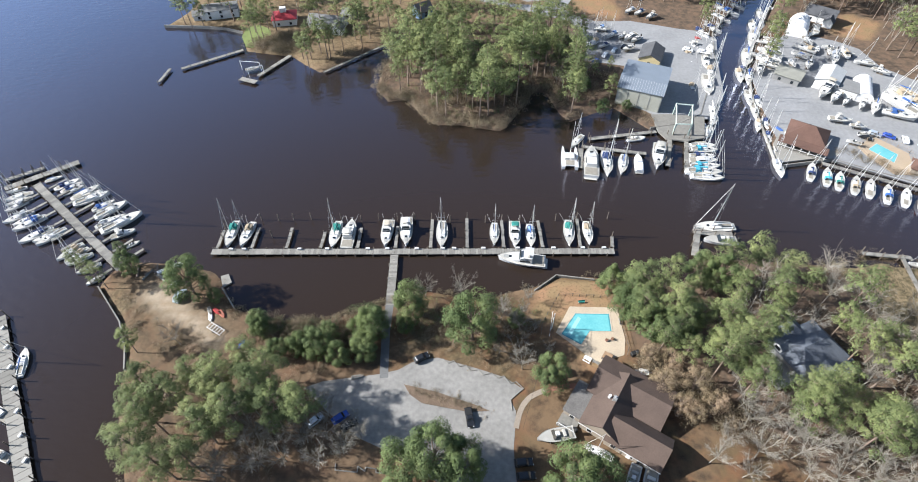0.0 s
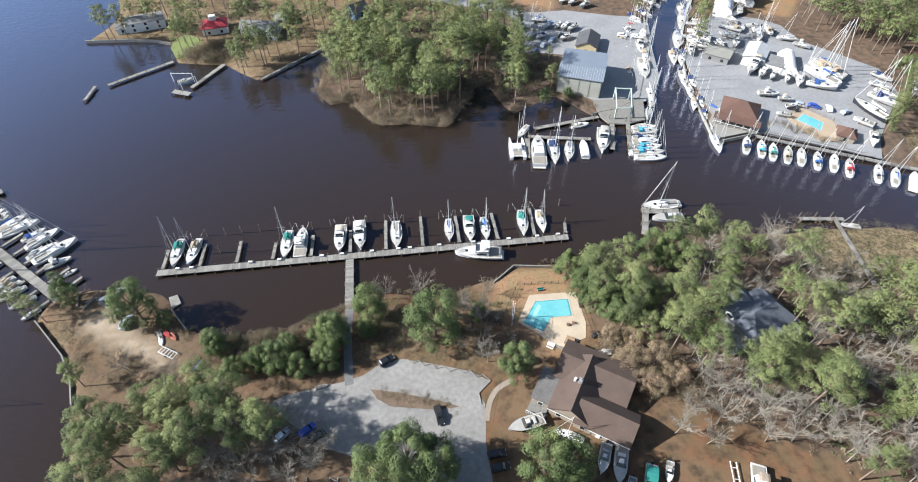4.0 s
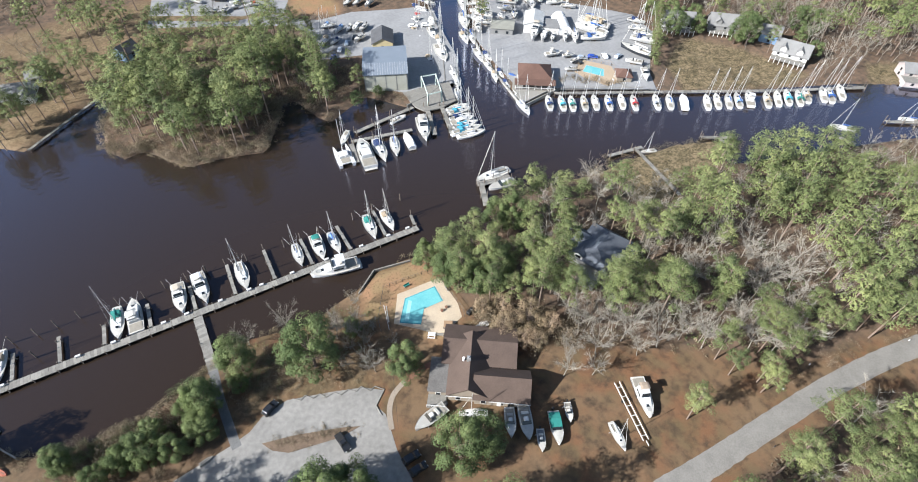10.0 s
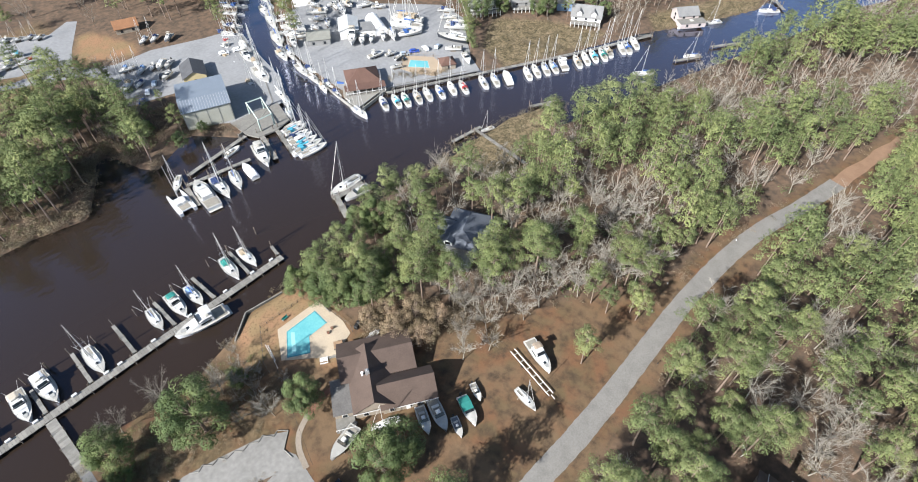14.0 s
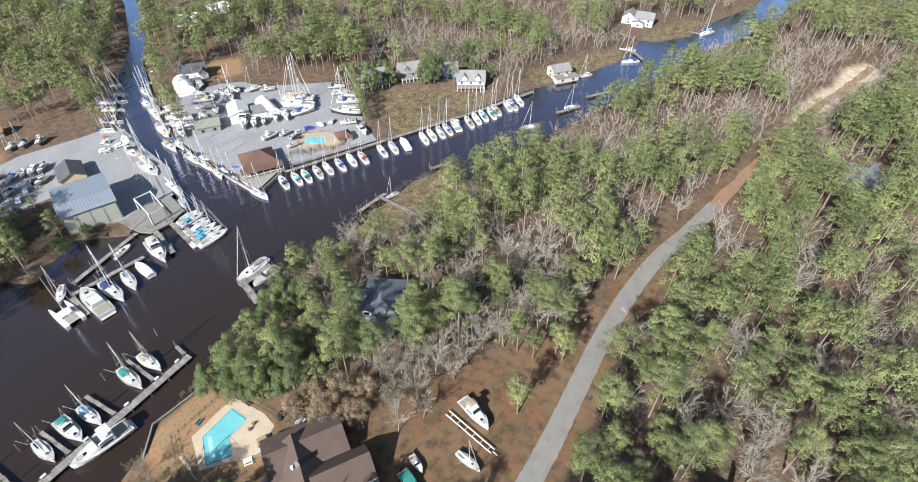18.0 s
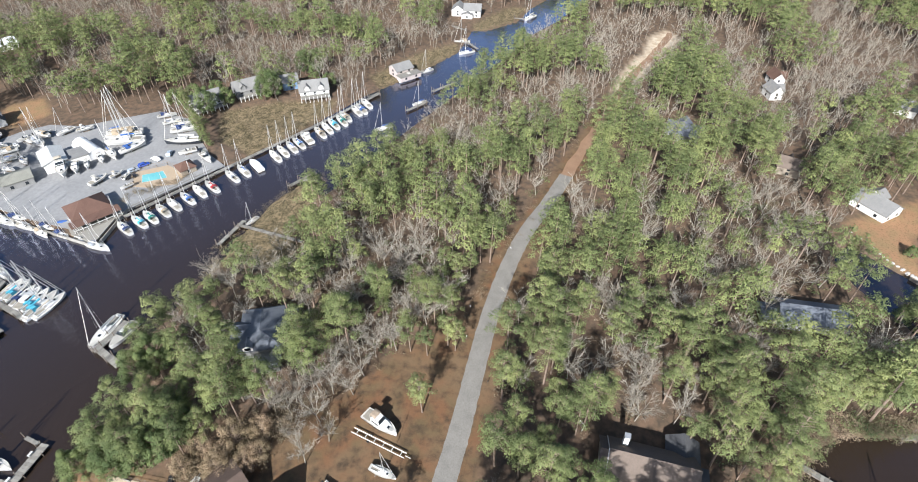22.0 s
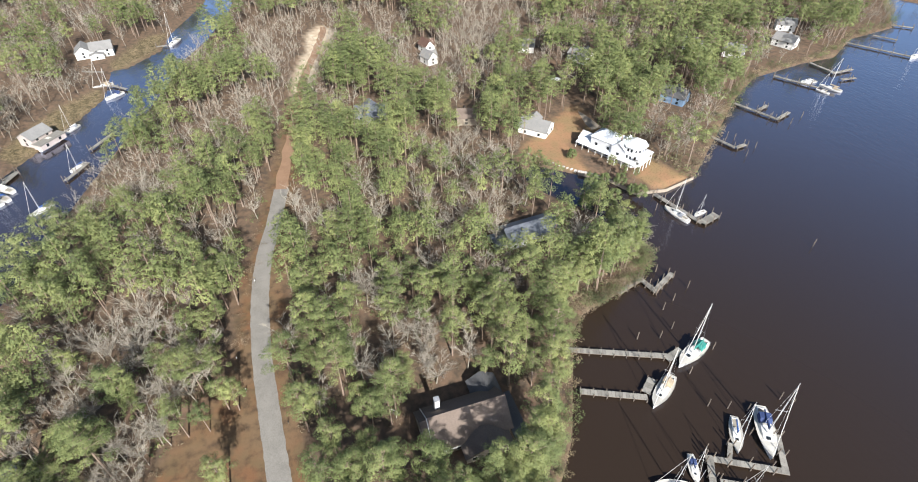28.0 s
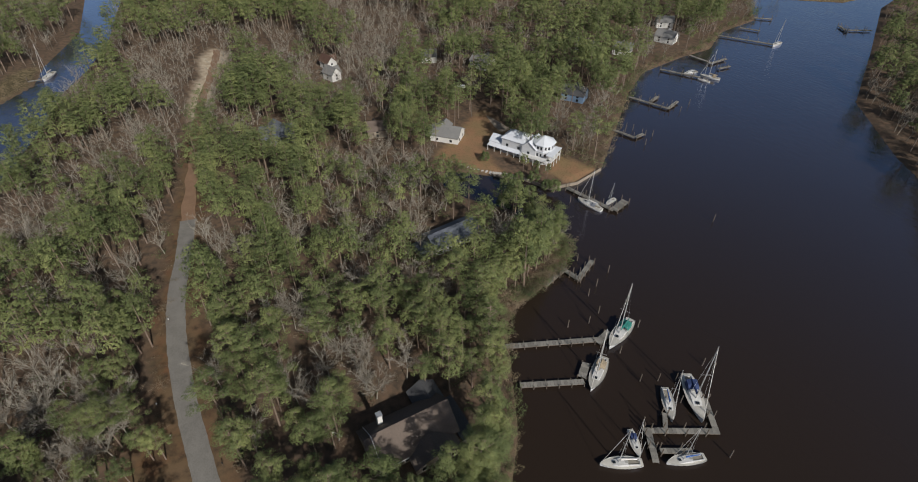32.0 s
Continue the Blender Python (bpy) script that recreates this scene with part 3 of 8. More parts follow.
def bare_mesh(seed, twigs, height=12.0, radius=3.5, thick=1.0, slim=False):
    """A leafless tree: a forked trunk, rising limbs, branches off the limbs and fine twigs off the branches."""
    rng = np.random.default_rng(seed)
    fork = np.array([rng.normal(0, 0.35), rng.normal(0, 0.35), height * rng.uniform(0.22, 0.34)])
    light = twigs < 200
    big, fine = [tube((0, 0, -0.3), fork, 0.11 if light else 0.17, 0.08 if light else 0.11, 3 if light else 4)], []
    limbs = 6 if light else 7
    per_limb = 3 if light else 6
    per_branch = max(2, twigs // (limbs * per_limb))
    for k in range(limbs):
        ang = k * 2 * math.pi / limbs + rng.normal(0, 0.35)
        out = radius * rng.uniform(0.35, 0.95)
        knee = fork + [out * 0.5 * math.cos(ang), out * 0.5 * math.sin(ang), height * rng.uniform(0.18, 0.28)]
        tip = fork + [out * math.cos(ang + 0.2), out * math.sin(ang + 0.2), height * rng.uniform(0.42, 0.64)]
        if slim and light:
            fine += [blade(fork, knee, 0.06, rng), blade(knee, tip, 0.045, rng)]
        else:
            big += [tube(fork, knee, 0.07, 0.05), tube(knee, tip, 0.05, 0.018)]
        for j in range(per_limb):
            s = (j + rng.uniform(0.2, 0.9)) / per_limb
            base = fork + (knee - fork) * (0.4 + 1.2 * s) if s < 0.5 else knee + (tip - knee) * (2 * s - 1)
            a2 = ang + rng.normal(0, 1.1)
            way = np.array([math.cos(a2), math.sin(a2), rng.uniform(0.5, 1.3)])
            end = base + way / np.linalg.norm(way) * rng.uniform(1.5, 2.9) * height / 12
            fine.append(blade(base, end, 0.042 * thick, rng))
            for _ in range(per_branch):
                b0 = base + (end - base) * rng.uniform(0.2, 1.0)
                w2 = way / np.linalg.norm(way) + rng.normal(size=3) * [0.75, 0.75, 0.55] + [0, 0, 0.25]
                fine.append(blade(b0, b0 + w2 / np.linalg.norm(w2) * rng.uniform(0.6, 1.7) * height / 12, 0.022 * thick, rng))
    return joined(big), joined(fine)


def bush_mesh(seed, leaves, size, radius=1.4, height=1.6):
    rng = np.random.default_rng(seed)
    d = rng.normal(size=(leaves, 3))
    d /= np.linalg.norm(d, axis=1)[:, None]
    lumps = rng.normal(0, 0.5, (7, 3)) * [radius, radius, height * 0.5]
    pos = lumps[rng.integers(0, 7, leaves)] + d * (rng.uniform(0.4, 1.0, leaves) ** 0.5)[:, None] * [radius * 0.5, radius * 0.5, height * 0.32] + [0, 0, height * 0.5]
    nrm = d * 0.6 + rng.normal(0, 0.5, (leaves, 3)) + [0, 0, 0.6]
    nrm /= np.linalg.norm(nrm, axis=1)[:, None]
    return kites(pos, nrm, size, rng)


# Where the woods stand: a jittered net over the land, thinned in the open parts.
rng = np.random.default_rng(11)
step = 6.55
tx, ty = np.meshgrid(np.arange(-330, 560, step), np.arange(-560, 480, step))
tx = (tx + rng.uniform(-0.45, 0.45, tx.shape) * step).ravel()
ty = (ty + rng.uniform(-0.45, 0.45, ty.shape) * step).ravel()
keep = shore_sd(tx, ty) > 3.0
OPEN = [DEVELOPED, WHITE_HOUSE_YARD, YARD_EAST, YARD_WEST, SAND_CUT, POINT_LAWN, RED_YARD, DRIVE_STRIP, NW_PAVE, NW_LANE, NW_LAWN2, YARD_LAWN, YARD_DIRT] + MARSHES
for p in OPEN:
    keep &= signed(tx, ty, p) < (-11 if p in (YARD_EAST, YARD_WEST) else -0.5)
keep &= edge_distance(tx, ty, ROAD, False) > np.where(tx > 170, 4.2, 6.0)
keep &= ~((ty > 196) & (tx < 20) & (tx > -160) & (rng.random(len(tx)) > np.where(tx > -30, 0.36, 0.26)) & ~inside(tx, ty, SHORE_NORTH[10:22]))
keep &= ~((tx > -38) & (tx < 62) & (ty > 166) & (ty < 232) & (rng.random(len(tx)) > 0.97))
keep &= ~((ty > 225) & (tx > 20) & (tx < 120) & (rng.random(len(tx)) > 0.3))
keep &= ~((tx < 40) & (ty < 0) & (rng.random(len(tx)) > 0.5))
tx, ty = tx[keep], ty[keep]
CLEARINGS = [(150, -128, 14), (158, -122, 12), (143, -135, 8), (165, -128, 12), (88.5, 69.8, 9), (70, -33, 15), (238, 80, 13), (214, 168, 10), (222, 150, 10), (235, 122, 12), (362, 72, 16), (130, -82, 9), (146, -107, 7), (139, -112, 6), (154, -109, 6), (128, -118, 5), (174, 255, 9), (227, 319, 8), (250, 321, 8), (85.7, 281, 8), (211, 424, 9)]
CLEARINGS += [(x, y, 8) for x, y in [(194.2, -118.8), (277.5, -158.4), (254.0, -180.1), (194.2, -195.8), (241.6, -247.1), (226.4, -263.1), (232.5, -54.5), (212.6, -93.4), (299.6, -105.0), (283.4, -100.7), (236.0, -154.1), (227.0, -302.0), (247.4, -323.5)]]
for x, y, r in list(CLEARINGS):       # the slope of sight to each house stays open too
    d_ = math.hypot(x, y)
    back = min(20, 0.07 * d_)
    CLEARINGS.append((x - x / d_ * back, y - y / d_ * back, r * 0.85))
CLEARINGS += [(119, 87, 6), (114, 93.5, 5), (118.5, 75, 5), (125, 80, 6), (97, 60, 5)]
for x, y, r in CLEARINGS:
    keep_ = np.hypot(tx - x, ty - y) > r
    tx, ty = tx[keep_], ty[keep_]
azim = np.degrees(np.arctan2(tx, ty))
far = np.hypot(tx, ty)
seen = (azim > -52) & (azim < 172) & (far > 30) & (far < np.where(azim < 15, 385, 530)) & ((far < 330) | (rng.random(len(tx)) < 0.7))
tx, ty, far = tx[seen], ty[seen], far[seen]
patch = np.array([noise.noise((x * 0.022, y * 0.022, 3.0)) + 0.5 * noise.noise((x * 0.07, y * 0.07, 9.0)) for x, y in zip(tx, ty)])
BARE_ZONES = [[(234, 33), (270, -2), (231, -19), (200, 22)], [(354, -4), (384, -65), (339, -66), (258, -29), (295, -8)], [(240, -28), (272, -70), (237, -72), (220, -37)],
              [(361, -76), (383, -102), (301, -93), (314, -78)], [(192, -48), (221, -84), (190, -80), (176, -51)], [(170, 48), (168, 25), (102, 28), (115, 53)],
              [(376, -78), (329, -189), (257, -121), (247, -67)], [(214, -66), (195, -102), (170, -89), (185, -60)], [(139, -134), (170, -150), (205, -200), (150, -190)]]
bare_zone = np.max([signed(tx, ty, p) for p in BARE_ZONES], axis=0)
east_woods = (ty > 70) & (tx > 225)
north_woods = (ty > 190) & (tx > 95) & (tx < 260)
# beyond 300 m the added share of pale bare trees stands in for haze
bare_tree = (patch + np.where(east_woods, 0.18, 0.0) + np.where((tx > 85) & (tx < 230) & (ty > 12) & (ty < 75), 0.10, 0.0) - np.where(north_woods, 0.18, 0.0) + np.where(far > 300, 0.16, 0.0) + np.clip(0.2 + 0.06 * bare_zone, -0.07, 0.34) - np.where((tx > 48) & (tx < 92) & (ty > 26) & (ty < 66), -0.02, 0.0) - np.where((tx < 75) & (ty > 150) & (ty < 250), 0.45, 0.0) - np.where((ty < 12) & (far < 260), 0.02, 0.0) + rng.normal(0, 0.2, len(tx))) > 0.10
near_first = np.argsort(far)
shore_near = shore_sd(tx, ty)


def tree_thing(name, shapes, mats, label, category):
    """One tree with trunk and crown, to be copied."""
    root = new(name)
    trunk = new("trunk", fast_mesh("trunk", *shapes[0], [mats[0]], smooth=True))
    crown = new("crown", fast_mesh("crown", *shapes[1], [mats[1]]))
    trunk.parent = crown.parent = root
    return tagged(root, label, category)


def placed(x, y, s=1.0, turn=0.0, z=1.0, tall=1.0):
    return Matrix.Translation((x, y, z)) @ Matrix.Rotation(turn, 4, "Z") @ Matrix.Diagonal((s, s, s * tall, 1))


def plant(ob, m):
    """A copy of a tree at a scaled pose."""
    t = copy_thing(ob, m)
    t.matrix_basis = m
    return t


protos = {
    "pine": [tree_thing("pine_tree", pine_mesh(20 + k, 5600, 0.185, 16.5 + k, 4.1 + 0.25 * k, 0.48), (BARK, PINE), "tall green loblolly pine with a clumped crown", "tree") for k in range(4)],
    "full_pine": [tree_thing("pine_tree", pine_mesh(320 + k, 6400, 0.2, 16 + 0.7 * k, 4.4 + 0.2 * k, 0.4), (BARK, PINE), "broad green loblolly pine with a dense crown", "tree") for k in range(4)],
    "wood_pine": [tree_thing("pine_tree", pine_mesh(220 + k, 2700, 0.265, 16.5 + k, 4.1 + 0.25 * k, 0.48), (BARK, PINE), "tall green loblolly pine with a clumped crown", "tree") for k in range(4)],
    "bare": [tree_thing("bare_tree", bare_mesh(40 + k, 1000, 11 + k, 4.4, 0.85, True), (BARE, BARE), "leafless grey hardwood tree with fine twigs", "tree") for k in range(3)],
    "tan": [tree_thing("shrub_tree", oak_mesh(560 + k, 5200, 0.16), (BARK, TANLEAF), "tan shrubby tree with dry leaves and vines", "tree") for k in range(2)],
    "oak": [tree_thing("evergreen_tree", oak_mesh(60 + k, 9500, 0.2), (BARK, OAK), "round evergreen tree with dense olive green leaves", "tree") for k in range(3)],
}
far_shapes = {"pine": [pine_mesh(80 + k, 640, 0.54, 16.5 + k, 4.7 + 0.25 * k, 0.5, False) for k in range(5)], "mid": [pine_mesh(180 + k, 1250, 0.375, 16.5 + k, 4.6 + 0.25 * k, 0.5, False) for k in range(5)], "near_bare": [bare_mesh(290 + k, 300, 11.5 + k, 4.4, 1.0, True) for k in range(4)], "bare": [bare_mesh(90 + k, 120, 12.5 + k, 4.2, 1.3, True) for k in range(4)]}
count = {"pine": 0, "bare": 0}
stuff = {"pine": ([], []), "bare": ([], [])}
for i in near_first:
    kind = "bare" if bare_tree[i] else "pine"
    s = rng.uniform(0.76, 1.3) if kind == "pine" else rng.uniform(0.8, 1.25)
    if ty[i] > 20 and tx[i] > 60 and shore_near[i] < 14:
        s *= 0.78
    turn, k = rng.uniform(0, 6.28), int(rng.integers(0, 60))
    count[kind] += 1
    if count[kind] <= (120 if kind == "pine" else 70):
        ps = protos["wood_pine" if kind == "pine" and far[i] > 105 else kind]
        tagged(plant(ps[k % len(ps)], placed(tx[i], ty[i], s, turn)), group="pines of the wood" if kind == "pine" else "bare trees of the wood")
    else:
        forms = far_shapes[("mid" if kind == "pine" else "near_bare") if far[i] < (265 if kind == "pine" else 215) else kind]
        sh = forms[k % len(forms)]
        c_, s_ = math.cos(turn) * s, math.sin(turn) * s
        rot = np.array([[c_, -s_, 0], [s_, c_, 0], [0, 0, s]])
        for slot in (0, 1):
            v, f = sh[slot]
            stuff[kind][slot].append((v @ rot.T + [tx[i], ty[i], 1.0], f))
for kind, label in (("pine", "distant pine wood, many clumped green crowns"), ("bare", "distant leafless hardwoods among the pines")):
    (tv, tf), (lv, lf) = joined(stuff[kind][0]), joined(stuff[kind][1])
    tagged(new(kind + "_wood_trunks", fast_mesh(kind + "_trunks", tv, tf, [BARK if kind == "pine" else BARE])), "slender trunks and limbs of the " + label, "woods", kind="stuff")
    tagged(new(kind + "_wood_crowns", fast_mesh(kind + "_crowns", lv, lf, [PINE if kind == "pine" else BARE])), label, "woods", kind="stuff")

# undergrowth between the trunks, brush along the shore and reeds in the marsh
bushes = [bush_mesh(100 + k, 190, 0.145) for k in range(4)]
plain_bushes = [bush_mesh(110 + k, 70, 0.26) for k in range(4)]
heaps, green, reeds = [], [], []
for i in range(len(tx)):
    if far[i] < 130 or bare_tree[i] and far[i] < 240 or (far[i] < 260 and i % 4 == 0):
        for _ in range(3 if bare_tree[i] else 1):
            v, f = plain_bushes[int(rng.integers(0, 4))]
            (heaps if rng.random() < 0.8 else green).append((v * rng.uniform(0.6, 1.7) + [tx[i] + rng.uniform(-3.5, 3.5), ty[i] + rng.uniform(-3.5, 3.5), 0.9], f))


def along(line, n, spread, z, tall, pool, size=(0.6, 1.5)):
    """Tufts scattered along a line."""
    p = np.array(line, float)
    cum = np.r_[0, np.cumsum(np.linalg.norm(np.diff(p, axis=0), axis=1))]
    for s_ in rng.uniform(0, cum[-1], n):
        x, y = np.interp(s_, cum, p[:, 0]) + rng.normal(0, spread), np.interp(s_, cum, p[:, 1]) + rng.normal(0, spread)
        if shore_sd(np.array([x]), np.array([y]))[0] > -0.6:
            v, f = bushes[int(rng.integers(0, 4))]
            pool.append((v * (rng.uniform(*size) * np.array([1, 1, tall])) + [x, y, z], f))


for x, y in [(-75.1, 78.8), (-72.2, 76.4), (-87.3, 82.3), (-78.6, 74.8), (-66.1, 76.2), (-95.9, 90.2), (-90.8, 85.2)]:
    along([(x - 1, y), (x + 1, y)], 9, 1.6, 0.9, 0.9, heaps, (0.5, 1.1))
along([(-56, 80), (-44, 76), (-32, 74), (-24, 78)], 70, 2.4, 0.9, 1.3, heaps, (0.6, 1.3))
along([(-80, 50), (-62, 48), (-45, 52), (-38, 58)], 120, 5.0, 0.9, 0.8, heaps)
along([(-70, 62), (-50, 60), (-30, 48)], 60, 6.0, 0.9, 0.8, heaps)
along(SHORE_MAIN[9:19], 90, 1.6, 0.7, 0.9, heaps, (0.3, 0.8))
along([(-14, 84), (0, 81), (10, 80), (18, 84)], 210, 2.6, 0.9, 0.9, heaps, (0.4, 1.05))
along([(-14, 78), (0, 77), (12, 75)], 50, 2.0, 0.9, 0.8, heaps, (0.4, 0.9))
along(SHORE_MAIN[10:16], 190, 1.1, 0.4, 1.2, reeds, (0.5, 1.0))
along(SHORE_MAIN[19:26], 120, 1.6, 0.4, 1.2, reeds, (0.5, 1.1))
along([(-14, 86), (6, 85), (16, 88), (21, 92)], 60, 1.6, 0.7, 0.8, heaps, (0.3, 0.7))
along([(-52, 80), (-34, 80), (-22, 84)], 60, 3.0, 0.8, 1.5, green, (0.6, 1.3))
along([(-54, 80), (-38, 79), (-24, 82)], 80, 3.2, 0.8, 1.7, heaps, (0.7, 1.7))
along(SHORE_NORTH[9:22], 300, 3.0, 0.6, 1.1, heaps, (0.9, 2.2))
along(SHORE_NORTH[9:22], 120, 2.0, 0.5, 1.0, reeds, (0.8, 1.6))
along([(-13, 63), (-5, 61), (4, 58.3)], 34, 0.6, 1.2, 0.8, heaps, (0.2, 0.5))
along(SHORE_SOUTH[:9], 150, 2.0, 0.6, 1.1, reeds, (0.6, 1.3))
along(SHORE_SOUTH[:9], 110, 2.4, 0.8, 1.4, green, (0.8, 1.6))
along(SHORE_SOUTH[2:9], 80, 3.5, 0.8, 1.3, green, (0.8, 1.6))
along(SHORE_SOUTH[2:9], 210, 3.2, 0.7, 1.2, heaps, (0.8, 1.7))
along(SHORE_SOUTH[17:26], 170, 2.5, 0.6, 1.3, heaps, (0.9, 2.2))
along(SHORE_SOUTH[17:26], 120, 3.5, 0.8, 1.5, green, (1.0, 2.2))
along(SHORE_SOUTH[17:26], 110, 2.0, 0.5, 1.3, reeds, (0.9, 1.9))
along([(48, 70), (54, 64), (62, 58), (68, 52)], 110, 2.6, 0.9, 1.5, heaps, (0.8, 1.9))
along([(102, 18.5), (125, 14), (150, 9.8), (172, 3.5)], 50, 1.2, 0.9, 0.7, heaps, (0.4, 1.0))
along([(86, 2), (112, 0), (135, -3.5), (158, -9.5)], 70, 1.4, 0.9, 0.9, green, (0.4, 1.1))
along([(182, 112), (205, 116), (196, 140)], 40, 3, 0.6, 1.2, heaps)
along([(177, 144), (192, 158), (207, 173)], 40, 1.4, 0.9, 1.6, green, (0.8, 1.5))
along([(139.9, 155.7), (145.6, 151.2), (151.5, 145.3), (158.6, 141.5)], 70, 1.5, 0.8, 1.0, heaps, (0.5, 1.1))
along([(-12.5, 63), (-6, 61), (1, 58.8), (6, 57.2)], 70, 1.0, 1.25, 0.6, heaps, (0.25, 0.5))
along([(-12, 76), (-4, 76.5), (8, 74.5), (16, 72), (21, 76)], 130, 3.0, 0.95, 0.7, heaps, (0.4, 0.9))
along([(-12, 80), (2, 80), (14, 79), (22, 84)], 60, 3.0, 0.95, 0.7, green, (0.4, 0.8))
along([(57.1, 209.2), (54.0, 192.5), (66.2, 206.9), (60.3, 183.5), (66.1, 180.3), (72.5, 177.1), (55.8, 181.1), (61.4, 174.0)], 120, 3.0, 0.8, 1.0, heaps, (0.6, 1.5))
along([(-16, 87), (-4, 86), (8, 86), (18, 90)], 80, 2.2, 0.8, 0.9, green, (0.4, 0.9))
for _ in range(260):
    x, y = rng.uniform(-34, 62), rng.uniform(170, 250)
    if shore_sd(np.array([x]), np.array([y]))[0] > 2:
        v, f = bushes[int(rng.integers(0, 4))]
        (green if rng.random() < 0.35 else heaps).append((v * rng.uniform(1.0, 2.4) + [x, y, 0.9], f))
along([(50, 164), (60, 178), (66, 186)], 30, 2.5, 0.7, 1.2, green, (0.8, 1.6))
along([(-91.6, 232.4), (-86.1, 236.1), (-80.5, 239.0), (-74.6, 232.7), (-82.5, 227.3)], 130, 2.6, 0.8, 1.3, heaps, (0.9, 1.9))
along([(-92.0, 234.4), (-88.1, 236.8), (-83.1, 238.4), (-76.8, 238.2), (-86.4, 229.0), (-78.5, 228.7), (-74.9, 232.9)], 110, 2.2, 0.8, 1.0, heaps, (0.6, 1.3))
for p in MARSHES[:4]:
    xs, ys = np.array(p).T
    for _ in range(int(0.75 * (xs.max() - xs.min()) * (ys.max() - ys.min()))):
        x, y = rng.uniform(xs.min(), xs.max()), rng.uniform(ys.min(), ys.max())
        if inside(np.array([x]), np.array([y]), p)[0]:
            v, f = bushes[int(rng.integers(0, 4))]
            (reeds if rng.random() < 0.72 else heaps).append((v[:150] * [0.8, 0.8, 0.7] * rng.uniform(0.45, 1.3) + [x, y, 0.35], f[:50]))
for pool_, m_, nm, lb in ((heaps, SHRUB, "undergrowth", "dry brown undergrowth below the trees and along the banks"), (green, OAK, "green_brush", "olive green brush along the shore"), (reeds, REED, "reeds", "tan reeds and dry tan shrubs by the marsh and banks")):
    bv, bf = joined(pool_)
    tagged(new(nm, fast_mesh(nm, bv, bf, [m_])), lb, "shrubs", kind="stuff")

# trees of the waterfront garden, one by one
OAKS = [(-96.7, 100.6), (-75.6, 92.4), (-68.8, 90.5), (-53.4, 79.8), (-36.8, 73.5), (-42.2, 74.4), (-22.6, 78.5), (-24.7, 72.6), (-13.1, 84.9), (-14.7, 80.5), (3.4, 77.2), (15.5, 81.9), (22.4, 64.6), (-5.7, 43.8), (-12.0, 42.0), (0.6, 42.0), (24.3, 39.6), (29.4, 38.4), (-31.2, 70.9), (-47.2, 72.7)]
SMALL = (3, 4, 5, 7, 9, 18, 19)
for k, (x, y) in enumerate(OAKS):
    s = (0.8, 1.3, 0.5, 0.95, 1.15, 0.95, 1.1, 1.0, 1.15, 0.75, 1.62, 0.6, 1.08, 1.5, 1.35, 1.35, 1.4, 1.25, 1.0, 0.9)[k] * (0.75 if k in SMALL else 1.0)
    tagged(plant(protos["oak"][k % 3], placed(x, y, s * (1.12 if k in SMALL else 1.06), k * 1.3, z=-0.4, tall=1.2 if k in SMALL else 1.36)), group="evergreens of the garden")
for k, (x, y) in enumerate([(-84.9, 73.6), (-73.6, 60.0), (-68.8, 51.5), (-68.9, 44.7), (-66.7, 56.9), (-63.4, 61.2), (-51.5, 65.3), (-45.2, 61.3), (-56.5, 58.0), (-35.8, 53.8), (-58.5, 43.2), (-63.5, 41.5), (-73.8, 54.7), (-56.7, 49.4)]):
    tagged(plant(protos["full_pine"][k % 4], placed(x, y, 0.7 if k == 0 else 1.0 + 0.05 * (k % 5), k * 0.9)), group="pines of the garden")
for k, (x, y) in enumerate([(43.2, 93.7), (48.2, 90.6), (48.0, 82.8), (51.5, 78.2), (55.6, 76.4), (45.5, 85.7), (68.4, 96.7), (74.3, 94.6), (60.1, 79.1)]):
    tagged(plant(protos["oak"][k % 3], placed(x * 0.985, y * 0.985, 0.95 + 0.08 * (k % 4), k * 1.7, tall=1.35)), group="evergreens beside the pool")
for k, (x, y) in enumerate([(-74.2, 76.1), (-53.8, 57.4), (-47.2, 50.2), (-35.6, 49.5), (-26.7, 48.1), (-46.0, 43.0), (-52.8, 41.7), (-31.2, 55.8), (-41.9, 47.5)] + [(-31.2, 50.3), (-26.8, 46.8), (-23.2, 50.7), (-44.5, 44.2), (-39.6, 45.3), (-49.5, 48.9), (-53.4, 53.8), (-36.4, 49.1), (-43.4, 51.4), (-48.6, 56.5), (-54.9, 44.5), (-31.6, 43.7)] + [(67.7, 52.8), (67.7, 45.5), (67.1, 57.1), (84.9, 48.3), (92.7, 40.4), (93.0, 33.5), (75.8, 48.8), (83.0, 39.4), (100.9, 31.5)] + [(63.3, 41.3), (61.9, 49.3), (77.7, 49.3), (76.8, 40.1), (78.3, 56.2), (56.8, 44.5), (86.7, 44.8), (-9.7, 91.6), (0.8, 90.4), (16.5, 79.6), (16.2, 68.3), (11.1, 82.3)]):
    tagged(plant(protos["bare"][k % 3], placed(x, y, 1.12 if (x, y) in [(67.7, 52.8), (67.7, 45.5), (67.1, 57.1), (84.9, 48.3), (92.7, 40.4), (93.0, 33.5), (75.8, 48.8), (83.0, 39.4), (100.9, 31.5)] else 0.85, k * 1.1)), group="bare trees of the garden")
